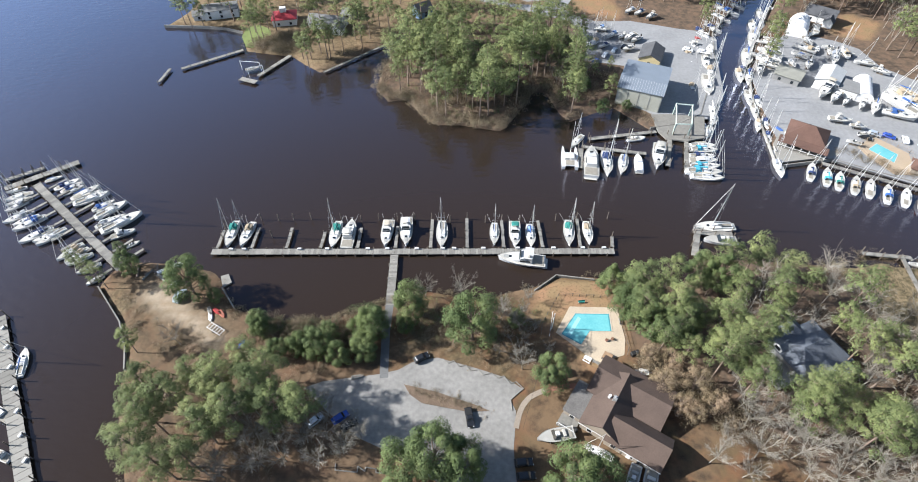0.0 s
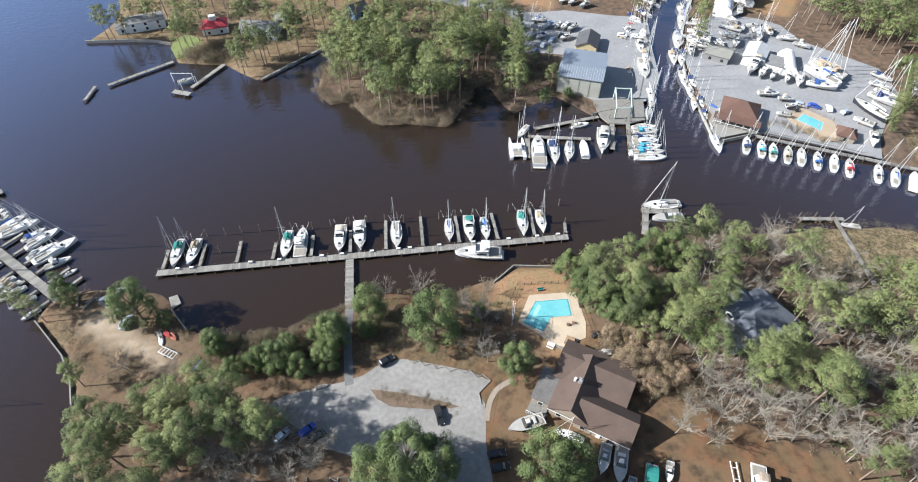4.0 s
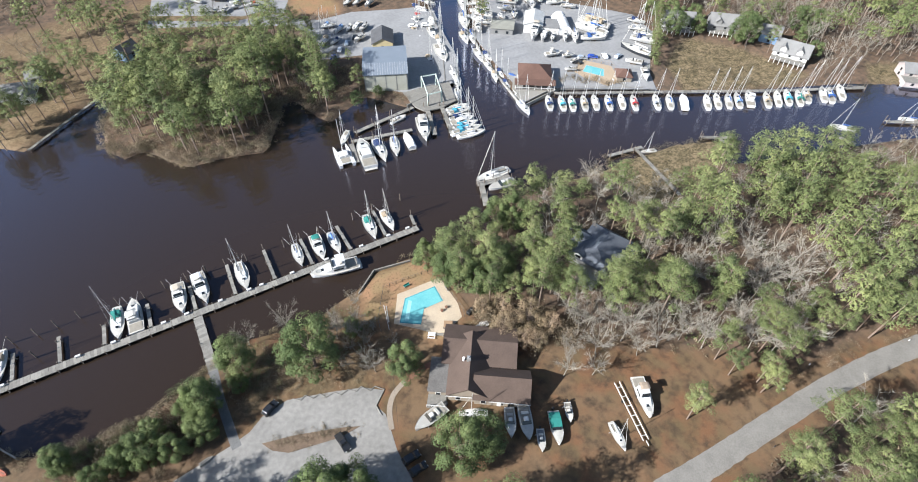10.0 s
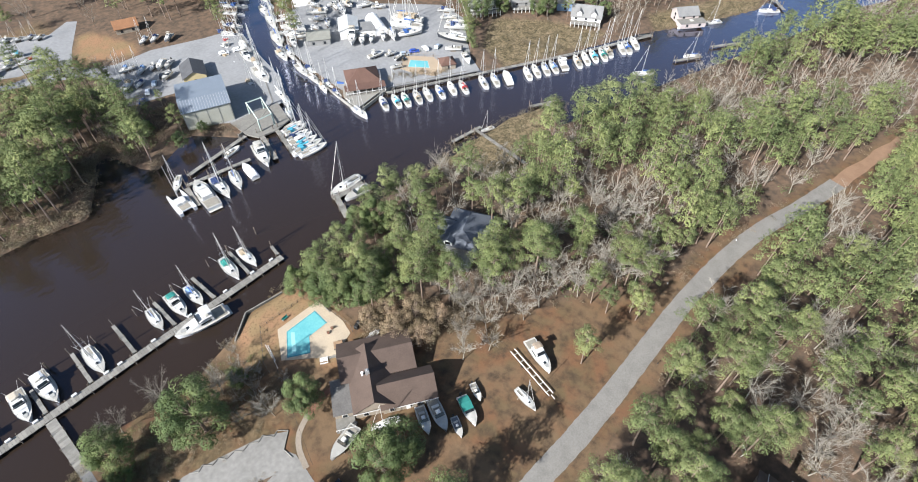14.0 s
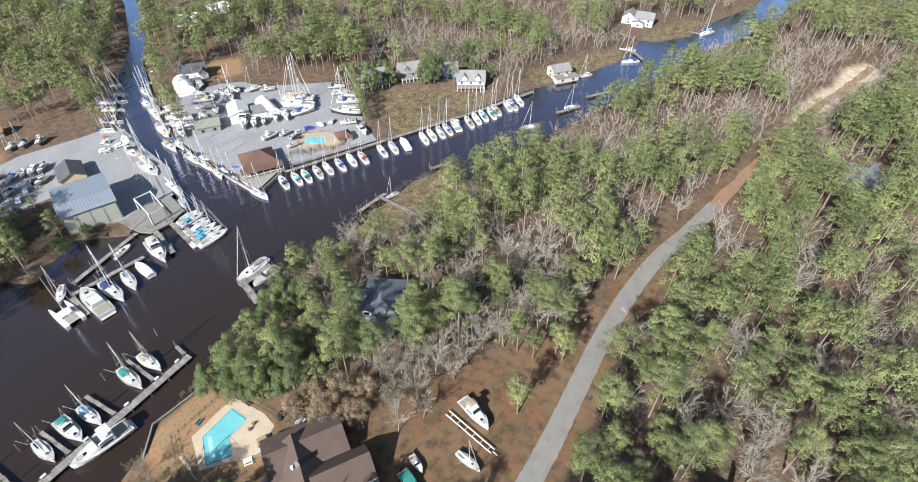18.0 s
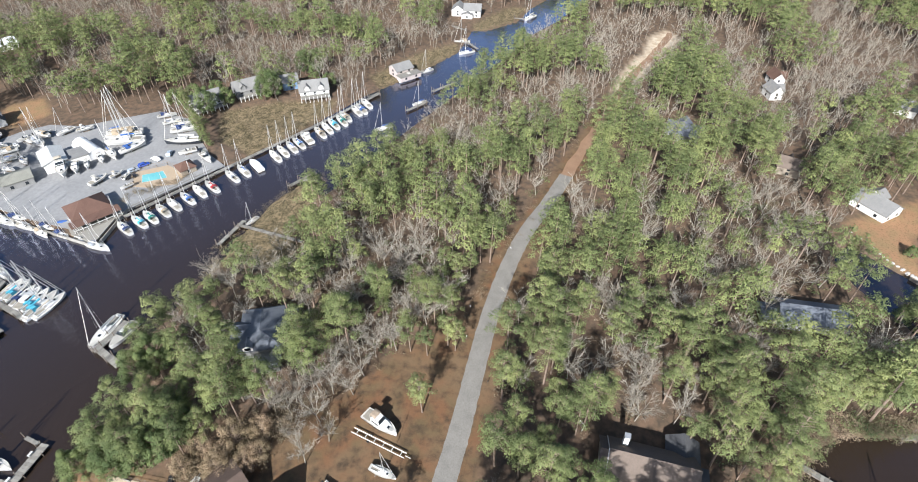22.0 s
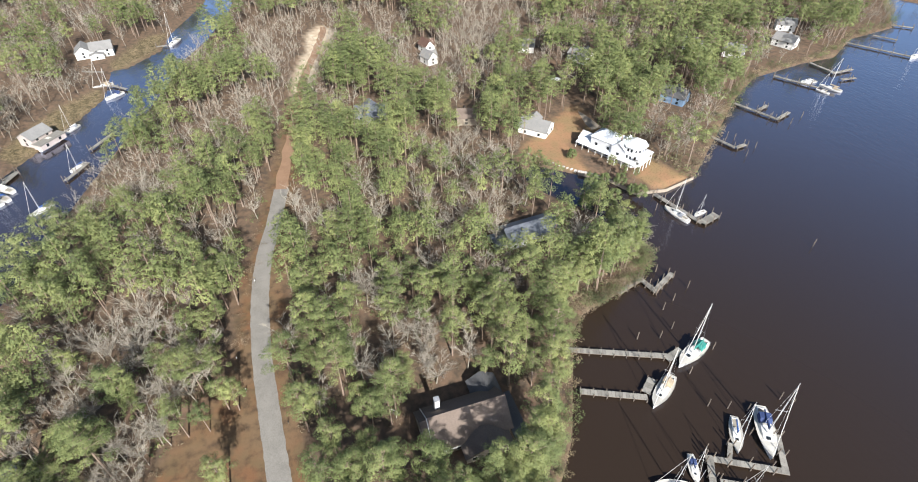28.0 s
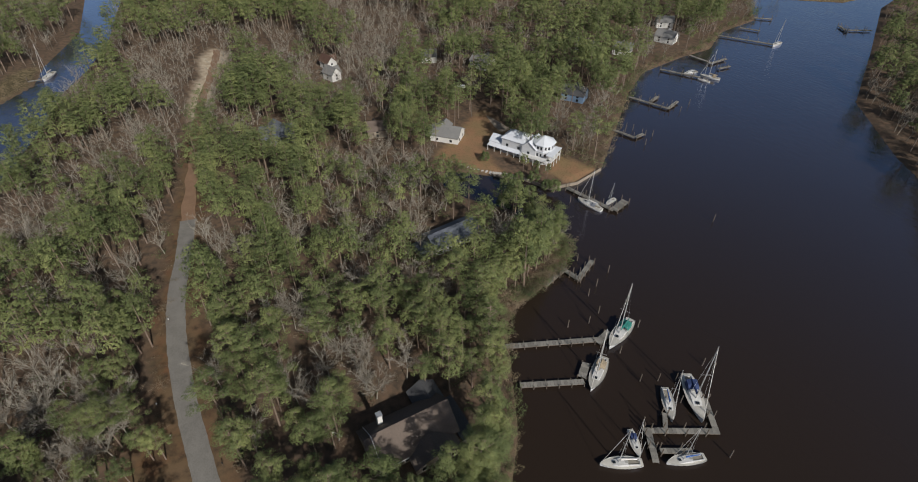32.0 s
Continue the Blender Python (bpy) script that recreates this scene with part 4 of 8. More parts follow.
for k, (x, y) in enumerate(((-42, 53), (-47, 58.5), (-51, 52), (-55, 59))):
    tagged(plant(protos["full_pine"][k % 4], placed(x, y, 1.2, k * 2.1)), group="pines of the garden")
for k in range(9):
    u = k / 8
    tagged(plant(protos["pine"][k % 4], placed(177 + 30 * u, 144.5 + 29 * u, 0.55 + 0.06 * (k % 3), k * 1.9)), group="pines beside the boatyard")
for k, (x, y) in enumerate(((50, -41), (53, -45.5), (48, -37), (116, -108.5), (122, -109), (129, -107.5), (150, -97), (108, -110), (147, -133), (143, -135.5), (152, -130.5))):
    tagged(plant(protos["pine"][k % 4], placed(x, y, (1.0, 1.05, 0.95, 0.9, 0.85)[k % 5] * (0.5 if k > 7 else 1), k * 1.7)), group="pines along the south creek")
# unseen pines below the view, added to throw shadows over the lawn
for k, (x, y) in enumerate(((10, 25.5), (16, 24), (20, 22.5), (24, 21), (4, 24), (-4, 25))):
    tagged(plant(protos["pine"][k % 4], placed(x, y, 1.35 - 0.05 * (k % 3), k * 2.3)), group="pines along the lane")
for k, (x, y) in enumerate([(-61.3, 225.1), (-64.7, 220.2), (-56.6, 221.6), (-94.3, 251.7), (-89.4, 245.8), (-95.2, 244.1), (-131.4, 253.1), (-126.6, 249.1), (-121.8, 250.8), (-46.6, 244.1), (-40.7, 238.3), (-37.1, 247.5), (-28.2, 247.2), (-43.1, 227.8)]):
    tagged(plant(protos["pine"][k % 4], placed(x, y, 0.75 + 0.06 * (k % 4), k * 1.3)), group="pines by the houses")
for k, (x, y) in enumerate([(-13.6, 227.7), (-19.2, 216.0), (-23.6, 205.0), (-4.9, 232.8), (11.9, 214.8), (8.3, 208.5), (15.1, 198.9), (3.0, 192.0), (7.4, 184.8), (14.3, 184.6), (18.1, 184.4), (20.8, 222.9), (46.8, 200.8), (45.4, 213.6), (36.3, 238.6), (44.7, 240.2), (2.4, 245.7), (-10.2, 233.0), (-16.0, 222.6), (12.4, 193.1), (20.3, 192.8), (10.4, 200.6), (-0.3, 185.1), (47.0, 191.8), (41.5, 198.0), (26.6, 229.8)]):
    tagged(plant(protos["full_pine"][k % 4], placed(x, y, 0.82 + 0.07 * (k % 4), k * 2.3)), group="pines of the wooded spit")
for k, (x, y) in enumerate([(-98.8, 103.8), (-110.7, 100.7), (-101.7, 94.8), (-105.3, 97.0)]):
    tagged(plant(protos["pine"][k % 4], placed(x, y, 0.6, k * 2.3)), group="small pines at the west pier")
for k, (x, y) in enumerate(((98.5, -86), (101, -91), (102, -97), (104, -103), (106, -109), (104, -87), (107, -95), (109, -102))):
    tagged(plant(protos["pine"][k % 4], placed(x, y, 0.8 + 0.08 * (k % 3), k * 2.9)), group="pines along the south creek")
for k, (x, y) in enumerate(((57, 205), (52, 196), (60, 186), (66, 181.5), (47, 187), (56, 179), (64, 208), (50, 204))):
    tagged(plant(protos["oak" if k % 2 else "pine"][k % 3], placed(x, y, 0.5 + 0.1 * (k % 3), k * 1.9)), group="small trees beside the boat shed")
for k, (x, y) in enumerate([(93.3, 24.6), (97.9, 19.8), (106.0, 20.0), (106.0, 29.1), (116.1, 20.3), (125.2, 19.2), (133.6, 17.3), (95.0, 50.2), (102.2, 40.3), (115.2, 26.4)]):
    tagged(plant(protos["pine"][k % 4], placed(x, y, 0.72 + 0.06 * (k % 4), k * 1.9)), group="pines along the lane")
for k, (x, y) in enumerate([(147.1, -124.4), (143.5, -129.1), (140.4, -116.8), (136.9, -130.2), (135.6, -121.0), (147.4, -118.5), (167.4, -122.1), (133.9, -131.8), (135.5, -108.2)]):
    tagged(plant(protos["oak"][k % 3], placed(x, y, 0.55 + 0.08 * (k % 3), k * 1.9)), group="evergreens below the white house")
for k in range(16):
    i, u = 2 + (k * 5) // 16, ((k * 5) % 16) / 16
    (x0, y0), (x1, y1) = SHORE_SOUTH[i], SHORE_SOUTH[i + 1]
    w = math.hypot(x1 - x0, y1 - y0)
    tagged(plant(protos["wood_pine"][k % 4], placed(x0 + (x1 - x0) * u - (y1 - y0) / w * 6.0, y0 + (y1 - y0) * u + (x1 - x0) / w * 6.0, 0.6 + 0.07 * (k % 4), k * 1.3)), group="pines along the south creek")
for k, (x, y) in enumerate([(86.1, 98.2), (85.1, 83.3), (69.0, 63.7), (56.2, 75.3), (113.3, 67.1), (120.6, 54.5), (93.6, 29.5), (105.1, 25.5), (96.6, 17.4), (112.6, 33.5), (144.6, 31.2), (137.0, 20.0), (148.9, 18.0), (126.3, 79.1), (69.9, 75.6), (104.2, 69.3), (124.5, 26.9), (106.0, 41.0)]):
    tagged(plant(protos["pine"][k % 4], placed(x, y, 0.78 + 0.06 * (k % 4), k * 2.7)), group="pines about the grey house")
for k, (x, y) in enumerate(((48.6, 70.6), (50.2, 62.6), (52.6, 56.8), (57.4, 61.8), (53.6, 68.2), (61.5, 57.5), (55.5, 55.0))):
    tagged(plant(protos["tan"][k % 2], placed(x, y, (0.72, 0.85, 0.75, 0.98, 0.82, 0.75, 0.7)[k], k * 1.9, tall=1.15)), group="tan shrub trees behind the clubhouse")
for k, (x, y) in enumerate(((9.5, 82), (12.5, 86), (15.5, 81), (18, 85.5), (13, 77.5), (17.5, 76), (20.5, 80), (10.5, 73), (15, 71.5), (23.5, 73), (8, 87), (19.5, 89))):
    tagged(plant(protos["bare"][k % 3], placed(x, y, 0.42 + 0.07 * (k % 3), k * 2.1)), group="bare thicket beside the pool lawn")
for k in range(22):
    line = SHORE_EAST[:6][::-1] if k % 2 else SHORE_NORTH[:5][::-1]
    u = 0.22 + 0.76 * (k // 2) / 10
    q = u * (len(line) - 1)
    i = min(int(q), len(line) - 2)
    (x0, y0), (x1, y1) = line[i], line[i + 1]
    x, y = x0 + (x1 - x0) * (q - i), y0 + (y1 - y0) * (q - i)
    tagged(plant(protos["wood_pine"][k % 4], placed(x + (4.5 if k % 2 else -4.5), y + (-3.5 if k % 2 else 3.5), 0.85 + 0.1 * (k % 4), k * 1.7)), group="pines along the channel")
for k, (x, y) in enumerate(((86, 62.5), (82.5, 58), (92, 57.5), (100, 63), (104.5, 67.5), (117, 73), (111, 80.5), (121, 82), (138, 60), (125, 48), (156, 66), (147, 60.5), (132.5, 54), (111, 62), (143, 69), (163, 61))):
    tagged(plant(protos["bare"][k % 3], placed(x, y, 0.8 + 0.12 * (k % 4), k * 2.3)), group="bare trees round the grey house")
for k, (x, y) in enumerate(((227.5, 138.5), (231, 143), (224, 142), (204, 160), (257, 136), (262, 131))):
    tagged(plant(protos["oak"][k % 3], placed(x, y, 1.25 - 0.1 * (k % 3), k * 1.7, tall=1.3)), group="oaks between the creek houses")
for k, (x, y) in enumerate(((50, -26.5), (52, -33), (49.5, -39.5), (54, -45), (46, -33), (57, -21))):
    tagged(plant(protos["full_pine"][k % 4], placed(x + 1.5, y, 1.12 + 0.07 * (k % 3), k * 1.9)), group="pines shading the brown house")
for k, (x, y) in enumerate(((49, 212), (51, 222), (47, 230), (54.5, 205), (50, 238), (58, 238), (55, 231))):
    tagged(plant(protos["bare" if k % 2 else "wood_pine"][k % 3], placed(x, y, 0.9 + 0.08 * (k % 3), k * 1.7)), group="trees beside the boat shed yard")
for k, (x, y) in enumerate(((205, 172), (218, 176), (216, 157), (230, 158), (229, 141), (243, 143), (231, 129), (245, 117), (222, 166), (237, 150), (252, 128), (209, 181))):
    tagged(plant(protos["oak" if k % 3 else "wood_pine"][k % 3], placed(x, y, 0.8 + 0.1 * (k % 3), k * 1.7)), group="trees between the creek houses")
for k, (x, y) in enumerate(((-68.6, 221.1), (-65.6, 225.9), (-62.2, 228.1), (-57.4, 220.3), (-55.9, 227.6), (-64.6, 213.4), (-99.3, 259.4), (-55.3, 243.5), (-126.3, 260.3), (-46.6, 248.4))):
    tagged(plant(protos["wood_pine"][k % 4], placed(x, y, 0.78 + 0.07 * (k % 4), k * 1.3)), group="pines by the houses")
for k, (x, y) in enumerate(((-77.2, 80.3), (-75.5, 77.6), (-69.5, 73.2))):
    tagged(plant(protos["tan"][k % 2], placed(x, y, 0.36 + 0.05 * (k % 3), k * 2.1)), group="dry shrubs on the spit")
for k, (x, y) in enumerate([(-17.9, 222.8), (-10.3, 232.6), (-20.0, 208.4), (-15.0, 199.9), (-5.0, 243.3), (0.1, 231.9), (9.9, 220.7), (3.7, 194.1), (-5.6, 195.0), (28, 212), (33, 205), (25, 200), (31, 222), (38, 214), (18, 212), (22, 236)]):
    tagged(plant(protos["wood_pine"][k % 4], placed(x, y, 0.95 + 0.07 * (k % 4), k * 2.3)), group="pines of the wooded spit")
for k, (x, y) in enumerate(((-23.6, 77.5), (-22.8, 82.5), (-25.6, 74.0), (-27.5, 80.0), (-38.9, 76.2), (-54.2, 81.2), (-41.8, 74.2), (-34.8, 78.0))):
    tagged(plant(protos["oak"][k % 3], placed(x, y, 0.62 + 0.06 * (k % 3), k * 2.1, tall=1.05)), group="evergreens of the garden")
LONE = (75.8, 21.2)
tagged(plant(protos["pine"][1], placed(LONE[0], LONE[1], 0.9, 1.0)), "young green pine standing alone beside the lane")


# ---- paints ----
GELCOAT = mat("white_gelcoat", (0.57, 0.57, 0.555), 0.3, 0.2, 1.5, spec=0.5)
DECKPAINT = mat("boat_deck", (0.47, 0.455, 0.41), 0.6, 0.3, 2.5, by="object")
TEAL = mat("teal_canvas", (0.03, 0.20, 0.17), 0.85, 0.3, 3)
BLUE = mat("blue_canvas", (0.045, 0.115, 0.33), 0.8, 0.3, 3)
NAVY = mat("dark_hull", (0.03, 0.035, 0.045), 0.35, 0.3, 1)
RED = mat("red_canvas", (0.35, 0.04, 0.04), 0.8, 0.3, 3)
SAIL = mat("furled_sail", (0.62, 0.60, 0.56), 0.8, 0.2, 3)
ALLOY = mat("anodised_spar", (0.62, 0.62, 0.60), 0.35, 0.15, 2, metal=0.5)
GLASS = mat("tinted_glass", (0.02, 0.025, 0.03), 0.08, 0.3, 1, spec=0.6)
BLACK = mat("black_rubber", (0.02, 0.02, 0.02), 0.6, 0.3, 2)
WHITEPAINT = mat("white_siding", (0.62, 0.62, 0.60), 0.6, 0.12, 1.2)
CREAM = mat("cream_metal_siding", (0.33, 0.33, 0.28), 0.5, 0.12, 1.2)
GREYWALL = mat("grey_siding", (0.22, 0.22, 0.215), 0.7, 0.2, 1.2)
TANWALL = mat("tan_siding", (0.28, 0.24, 0.19), 0.7, 0.2, 1.2)
# blue siding; also paints the shaded garage end of the white house
BLUE_AND_SHADED = mat("blue_and_shaded_siding", (0.16, 0.25, 0.38), 0.7, 0.2, 1.2)
BROWNROOF = mat("brown_shingles", (0.092, 0.066, 0.053), 0.9, 0.28, 1.0, bump=0.3, bump_scale=6)
DARKROOF = mat("charcoal_shingles", (0.085, 0.087, 0.092), 0.9, 0.3, 1.0, bump=0.3, bump_scale=6)
GREYROOF = mat("grey_shingles", (0.20, 0.20, 0.195), 0.9, 0.25, 1.0, bump=0.3, bump_scale=6)
TANROOF = mat("taupe_shingles", (0.135, 0.108, 0.09), 0.9, 0.25, 0.8, bump=0.3, bump_scale=6)
REDROOF = mat("red_roof", (0.33, 0.035, 0.045), 0.6, 0.2, 1.0)
REDBROWN = mat("red_brown_roof", (0.115, 0.066, 0.05), 0.85, 0.25, 1.0)
METALROOF = mat("blue_grey_metal_roof", (0.19, 0.22, 0.255), 0.5, 0.12, 0.8, metal=0.1)
WHITEROOF = mat("white_metal_roof", (0.60, 0.63, 0.67), 0.4, 0.08, 0.8)
TARP = mat("white_shrink_wrap", (0.68, 0.68, 0.68), 0.45, 0.1, 1)
CONCRETE = mat("pool_concrete", (0.28, 0.235, 0.185), 0.85, 0.3, 0.8)
BRICK = mat("brick_paving", (0.22, 0.11, 0.075), 0.9, 0.35, 3)
POOLWATER = mat("pool_water", (0.10, 0.33, 0.35), 0.05, second=(0.15, 0.40, 0.41), scale=0.6, spec=0.5)
GALV = mat("galvanised_steel", (0.50, 0.51, 0.52), 0.45, 0.2, 2, metal=0.6)
KAYAK = mat("orange_plastic", (0.34, 0.12, 0.08), 0.5, 0.25, 2)
CARPAINT = {"black": mat("black_car_paint", (0.015, 0.016, 0.018), 0.25, 0.1, 1, spec=0.6), "blue": mat("blue_car_paint", (0.02, 0.06, 0.30), 0.25, 0.1, 1, spec=0.6),
            "white": mat("white_car_paint", (0.75, 0.76, 0.77), 0.25, 0.05, 1, spec=0.6), "silver": mat("silver_car_paint", (0.42, 0.48, 0.54), 0.3, 0.05, 1, metal=0.4)}


def solid(pieces):
    """One bmesh out of boxes (x0, x1, y0, y1, z0, z1)."""
    bm = bmesh.new()
    for x0, x1, y0, y1, z0, z1 in pieces:
        v = [bm.verts.new(p) for p in ((x0, y0, z0), (x1, y0, z0), (x1, y1, z0), (x0, y1, z0), (x0, y0, z1), (x1, y0, z1), (x1, y1, z1), (x0, y1, z1))]
        for q in ((0, 3, 2, 1), (4, 5, 6, 7), (0, 1, 5, 4), (1, 2, 6, 5), (2, 3, 7, 6), (3, 0, 4, 7)):
            bm.faces.new([v[i] for i in q])
    return bm


def loft(rings, closed=True, cap=True):
    """Skin over rings of equal point counts."""
    bm = bmesh.new()
    vs = [[bm.verts.new(p) for p in r] for r in rings]
    n = len(rings[0])
    for a, b_ in zip(vs, vs[1:]):
        for i in range(n if closed else n - 1):
            bm.faces.new((a[i], a[(i + 1) % n], b_[(i + 1) % n], b_[i]))
    if cap:
        bm.faces.new(vs[0])
        bm.faces.new(vs[-1])
    bmesh.ops.recalc_face_normals(bm, faces=bm.faces)
    return bm


def rod(p, q, r, sides=6, r1=None):
    v, f = tube(p, q, r, r if r1 is None else r1, sides)
    bm = bmesh.new()
    vs = [bm.verts.new(c) for c in v]
    for q_ in f:
        bm.faces.new([vs[i] for i in q_])
    bm.faces.new(vs[:sides])
    bm.faces.new(vs[sides:])
    bmesh.ops.recalc_face_normals(bm, faces=bm.faces)
    return bm


def bevelled(bm, w=0.05):
    bmesh.ops.bevel(bm, geom=list(bm.edges), offset=w, segments=1, affect="EDGES")
    return bm


def at(ob, x, y, deg=0.0, z=0.0, s=1.0):
    ob.matrix_basis = Matrix.Translation((x, y, z)) @ Matrix.Rotation(radians(deg), 4, "Z") @ Matrix.Diagonal((s, s, s, 1))
    return ob


# ---- boats: unit boats along +x, bow forward, scaled to length ----
def half_beam(u, power):
    if power:
        return (1 - max(0.0, (u - 0.42) / 0.58) ** 2.9) * (0.92 + 0.08 * min(1, u / 0.3))
    return (1 - ((u - 0.42) / 0.58) ** 2.7) if u > 0.42 else 1 - 0.42 * ((0.42 - u) / 0.42) ** 2


def hull_rings(L, B, F, power, inset=1.0, drop=0.0):
    rings = []
    for k in range(11):
        u = k / 10
        h = max(0.02, half_beam(u, power) * B / 2 * inset)
        x, top = -L / 2 + L * u, F * (0.88 + 0.32 * u * u) - drop
        flare = 0.93 - 0.28 * u
        rings.append((x, h, top, h * flare))
    return rings


def boat_hull(L, B, F, power, material, parent, stripe=None):
    rs = []
    for x, h, top, hc in hull_rings(L, B, F, power):
        rake = 0.06 * L * max(0, (x / L))
        rs.append([(x, h, top), (x - rake * 0.4, hc, top * 0.35), (x - rake, hc * 0.72, -0.12), (x - rake, 0, -0.3), (x - rake, -hc * 0.72, -0.12), (x - rake * 0.4, -hc, top * 0.35), (x, -h, top)])
    part("hull", loft(rs, closed=False, cap=True), material, parent)
    deck = []
    for x, h, top, _ in hull_rings(L, B, F, power, 0.97, 0.05):
        deck.append([(x, h, top), (x, h * 0.4, top + 0.05), (x, -h * 0.4, top + 0.05), (x, -h, top)])
    part("deck", loft(deck, closed=False, cap=False), DECKPAINT, parent)


def house_on_deck(L, B, F, u0, u1, hgt, frac, power, material, parent, name="cabin", z0=None):
    rs = []
    for k in range(6):
        u = u0 + (u1 - u0) * k / 5
        h = half_beam(u, power) * B / 2 * frac
        t = hgt * min(1.0, 0.25 + 1.6 * (1 - k / 5)) if k > 2 else hgt
        base = (F * 0.9 if z0 is None else z0)
        x = -L / 2 + L * u
        rs.append([(x, h, base), (x, h * 0.86, base + t), (x, -h * 0.86, base + t), (x, -h, base)])
    return part(name, loft(rs, closed=True), material, parent)


def sailboat(label, canvas=SAIL, hull=GELCOAT, dodger=None, furled=True, masts=1):
    L, B, F = 9.5, 3.1, 0.95
    boat = tagged(new("sailboat"), label, "sailboat")
    boat_hull(L, B, F, False, hull, boat)
    cab = house_on_deck(L, B, F, 0.36, 0.72, 0.42, 0.62, False, GELCOAT, boat)
    for side in (1, -1):
        part("window", solid([(-1.0, 0.9, side * 0.82 - 0.02, side * 0.82 + 0.02, 1.0, 1.17)]), GLASS, boat)
    part("hatch", bevelled(solid([(1.3, 1.9, -0.3, 0.3, 1.15, 1.3)]), 0.04), GLASS, boat)
    part("companionway", solid([(-1.45, -0.75, -0.36, 0.36, 1.28, 1.36)]), DECKGREY, boat)
    part("cockpit", solid([(-3.9, -1.5, -0.62, 0.62, 0.86, 0.92)]), mat_cockpit, boat)
    part("coaming", solid([(-4.0, -1.4, 0.62, 0.78, 0.85, 1.15), (-4.0, -1.4, -0.78, -0.62, 0.85, 1.15), (-4.15, -3.98, -0.78, 0.78, 0.85, 1.1)]), GELCOAT, boat)
    part("mast", rod((0.6, 0, 0.9), (0.3, 0, 14.2), 0.11, 6, 0.07), ALLOY, boat)
    part("boom", rod((0.5, 0, 2.1), (-3.3, 0, 2.0), 0.06, 5), ALLOY, boat)
    part("sail_cover", loft([[(x, r * math.cos(a), 2.2 + r * math.sin(a)) for a in (0, 1.05, 2.1, 3.14, 4.2, 5.2)] for x, r in ((0.4, 0.24), (-0.8, 0.2), (-2.2, 0.15), (-3.2, 0.08))]), canvas, boat)
    part("spreader", rod((0.5, -1.0, 7.4), (0.5, 1.0, 7.4), 0.03, 4), ALLOY, boat)
    part("forestay", rod((4.55, 0, 1.1), (0.38, 0, 13.6), 0.05 if furled else 0.015, 4), SAIL if furled else ALLOY, boat)
    for side in (1, -1):
        part("shroud", rod((0.4, side * 1.4, 1.0), (0.37, side * 0.1, 13.2), 0.014, 3), ALLOY, boat)
    part("pulpit", rod((4.5, -0.2, 1.7), (4.5, 0.2, 1.7), 0.03, 4), ALLOY, boat)
    if dodger:
        part("dodger", loft([[(x, 1.0 * c_, z) for c_, z in ((1, 1.1), (0.92, zt), (0.3, zt + 0.12), (-0.3, zt + 0.12), (-0.92, zt), (-1, 1.1))] for x, zt in ((-0.9, 1.5), (-1.5, 2.0), (-2.6, 2.05))], closed=False, cap=False), dodger, boat)
    if masts == 2:
        part("mizzen_mast", rod((-3.6, 0, 0.9), (-3.7, 0, 9.0), 0.07, 6, 0.05), ALLOY, boat)
    return boat


DECKGREY = mat("non_skid_deck", (0.33, 0.33, 0.31), 0.8, 0.25, 3)
mat_cockpit = mat("cockpit_sole", (0.26, 0.24, 0.20), 0.8, 0.3, 3)


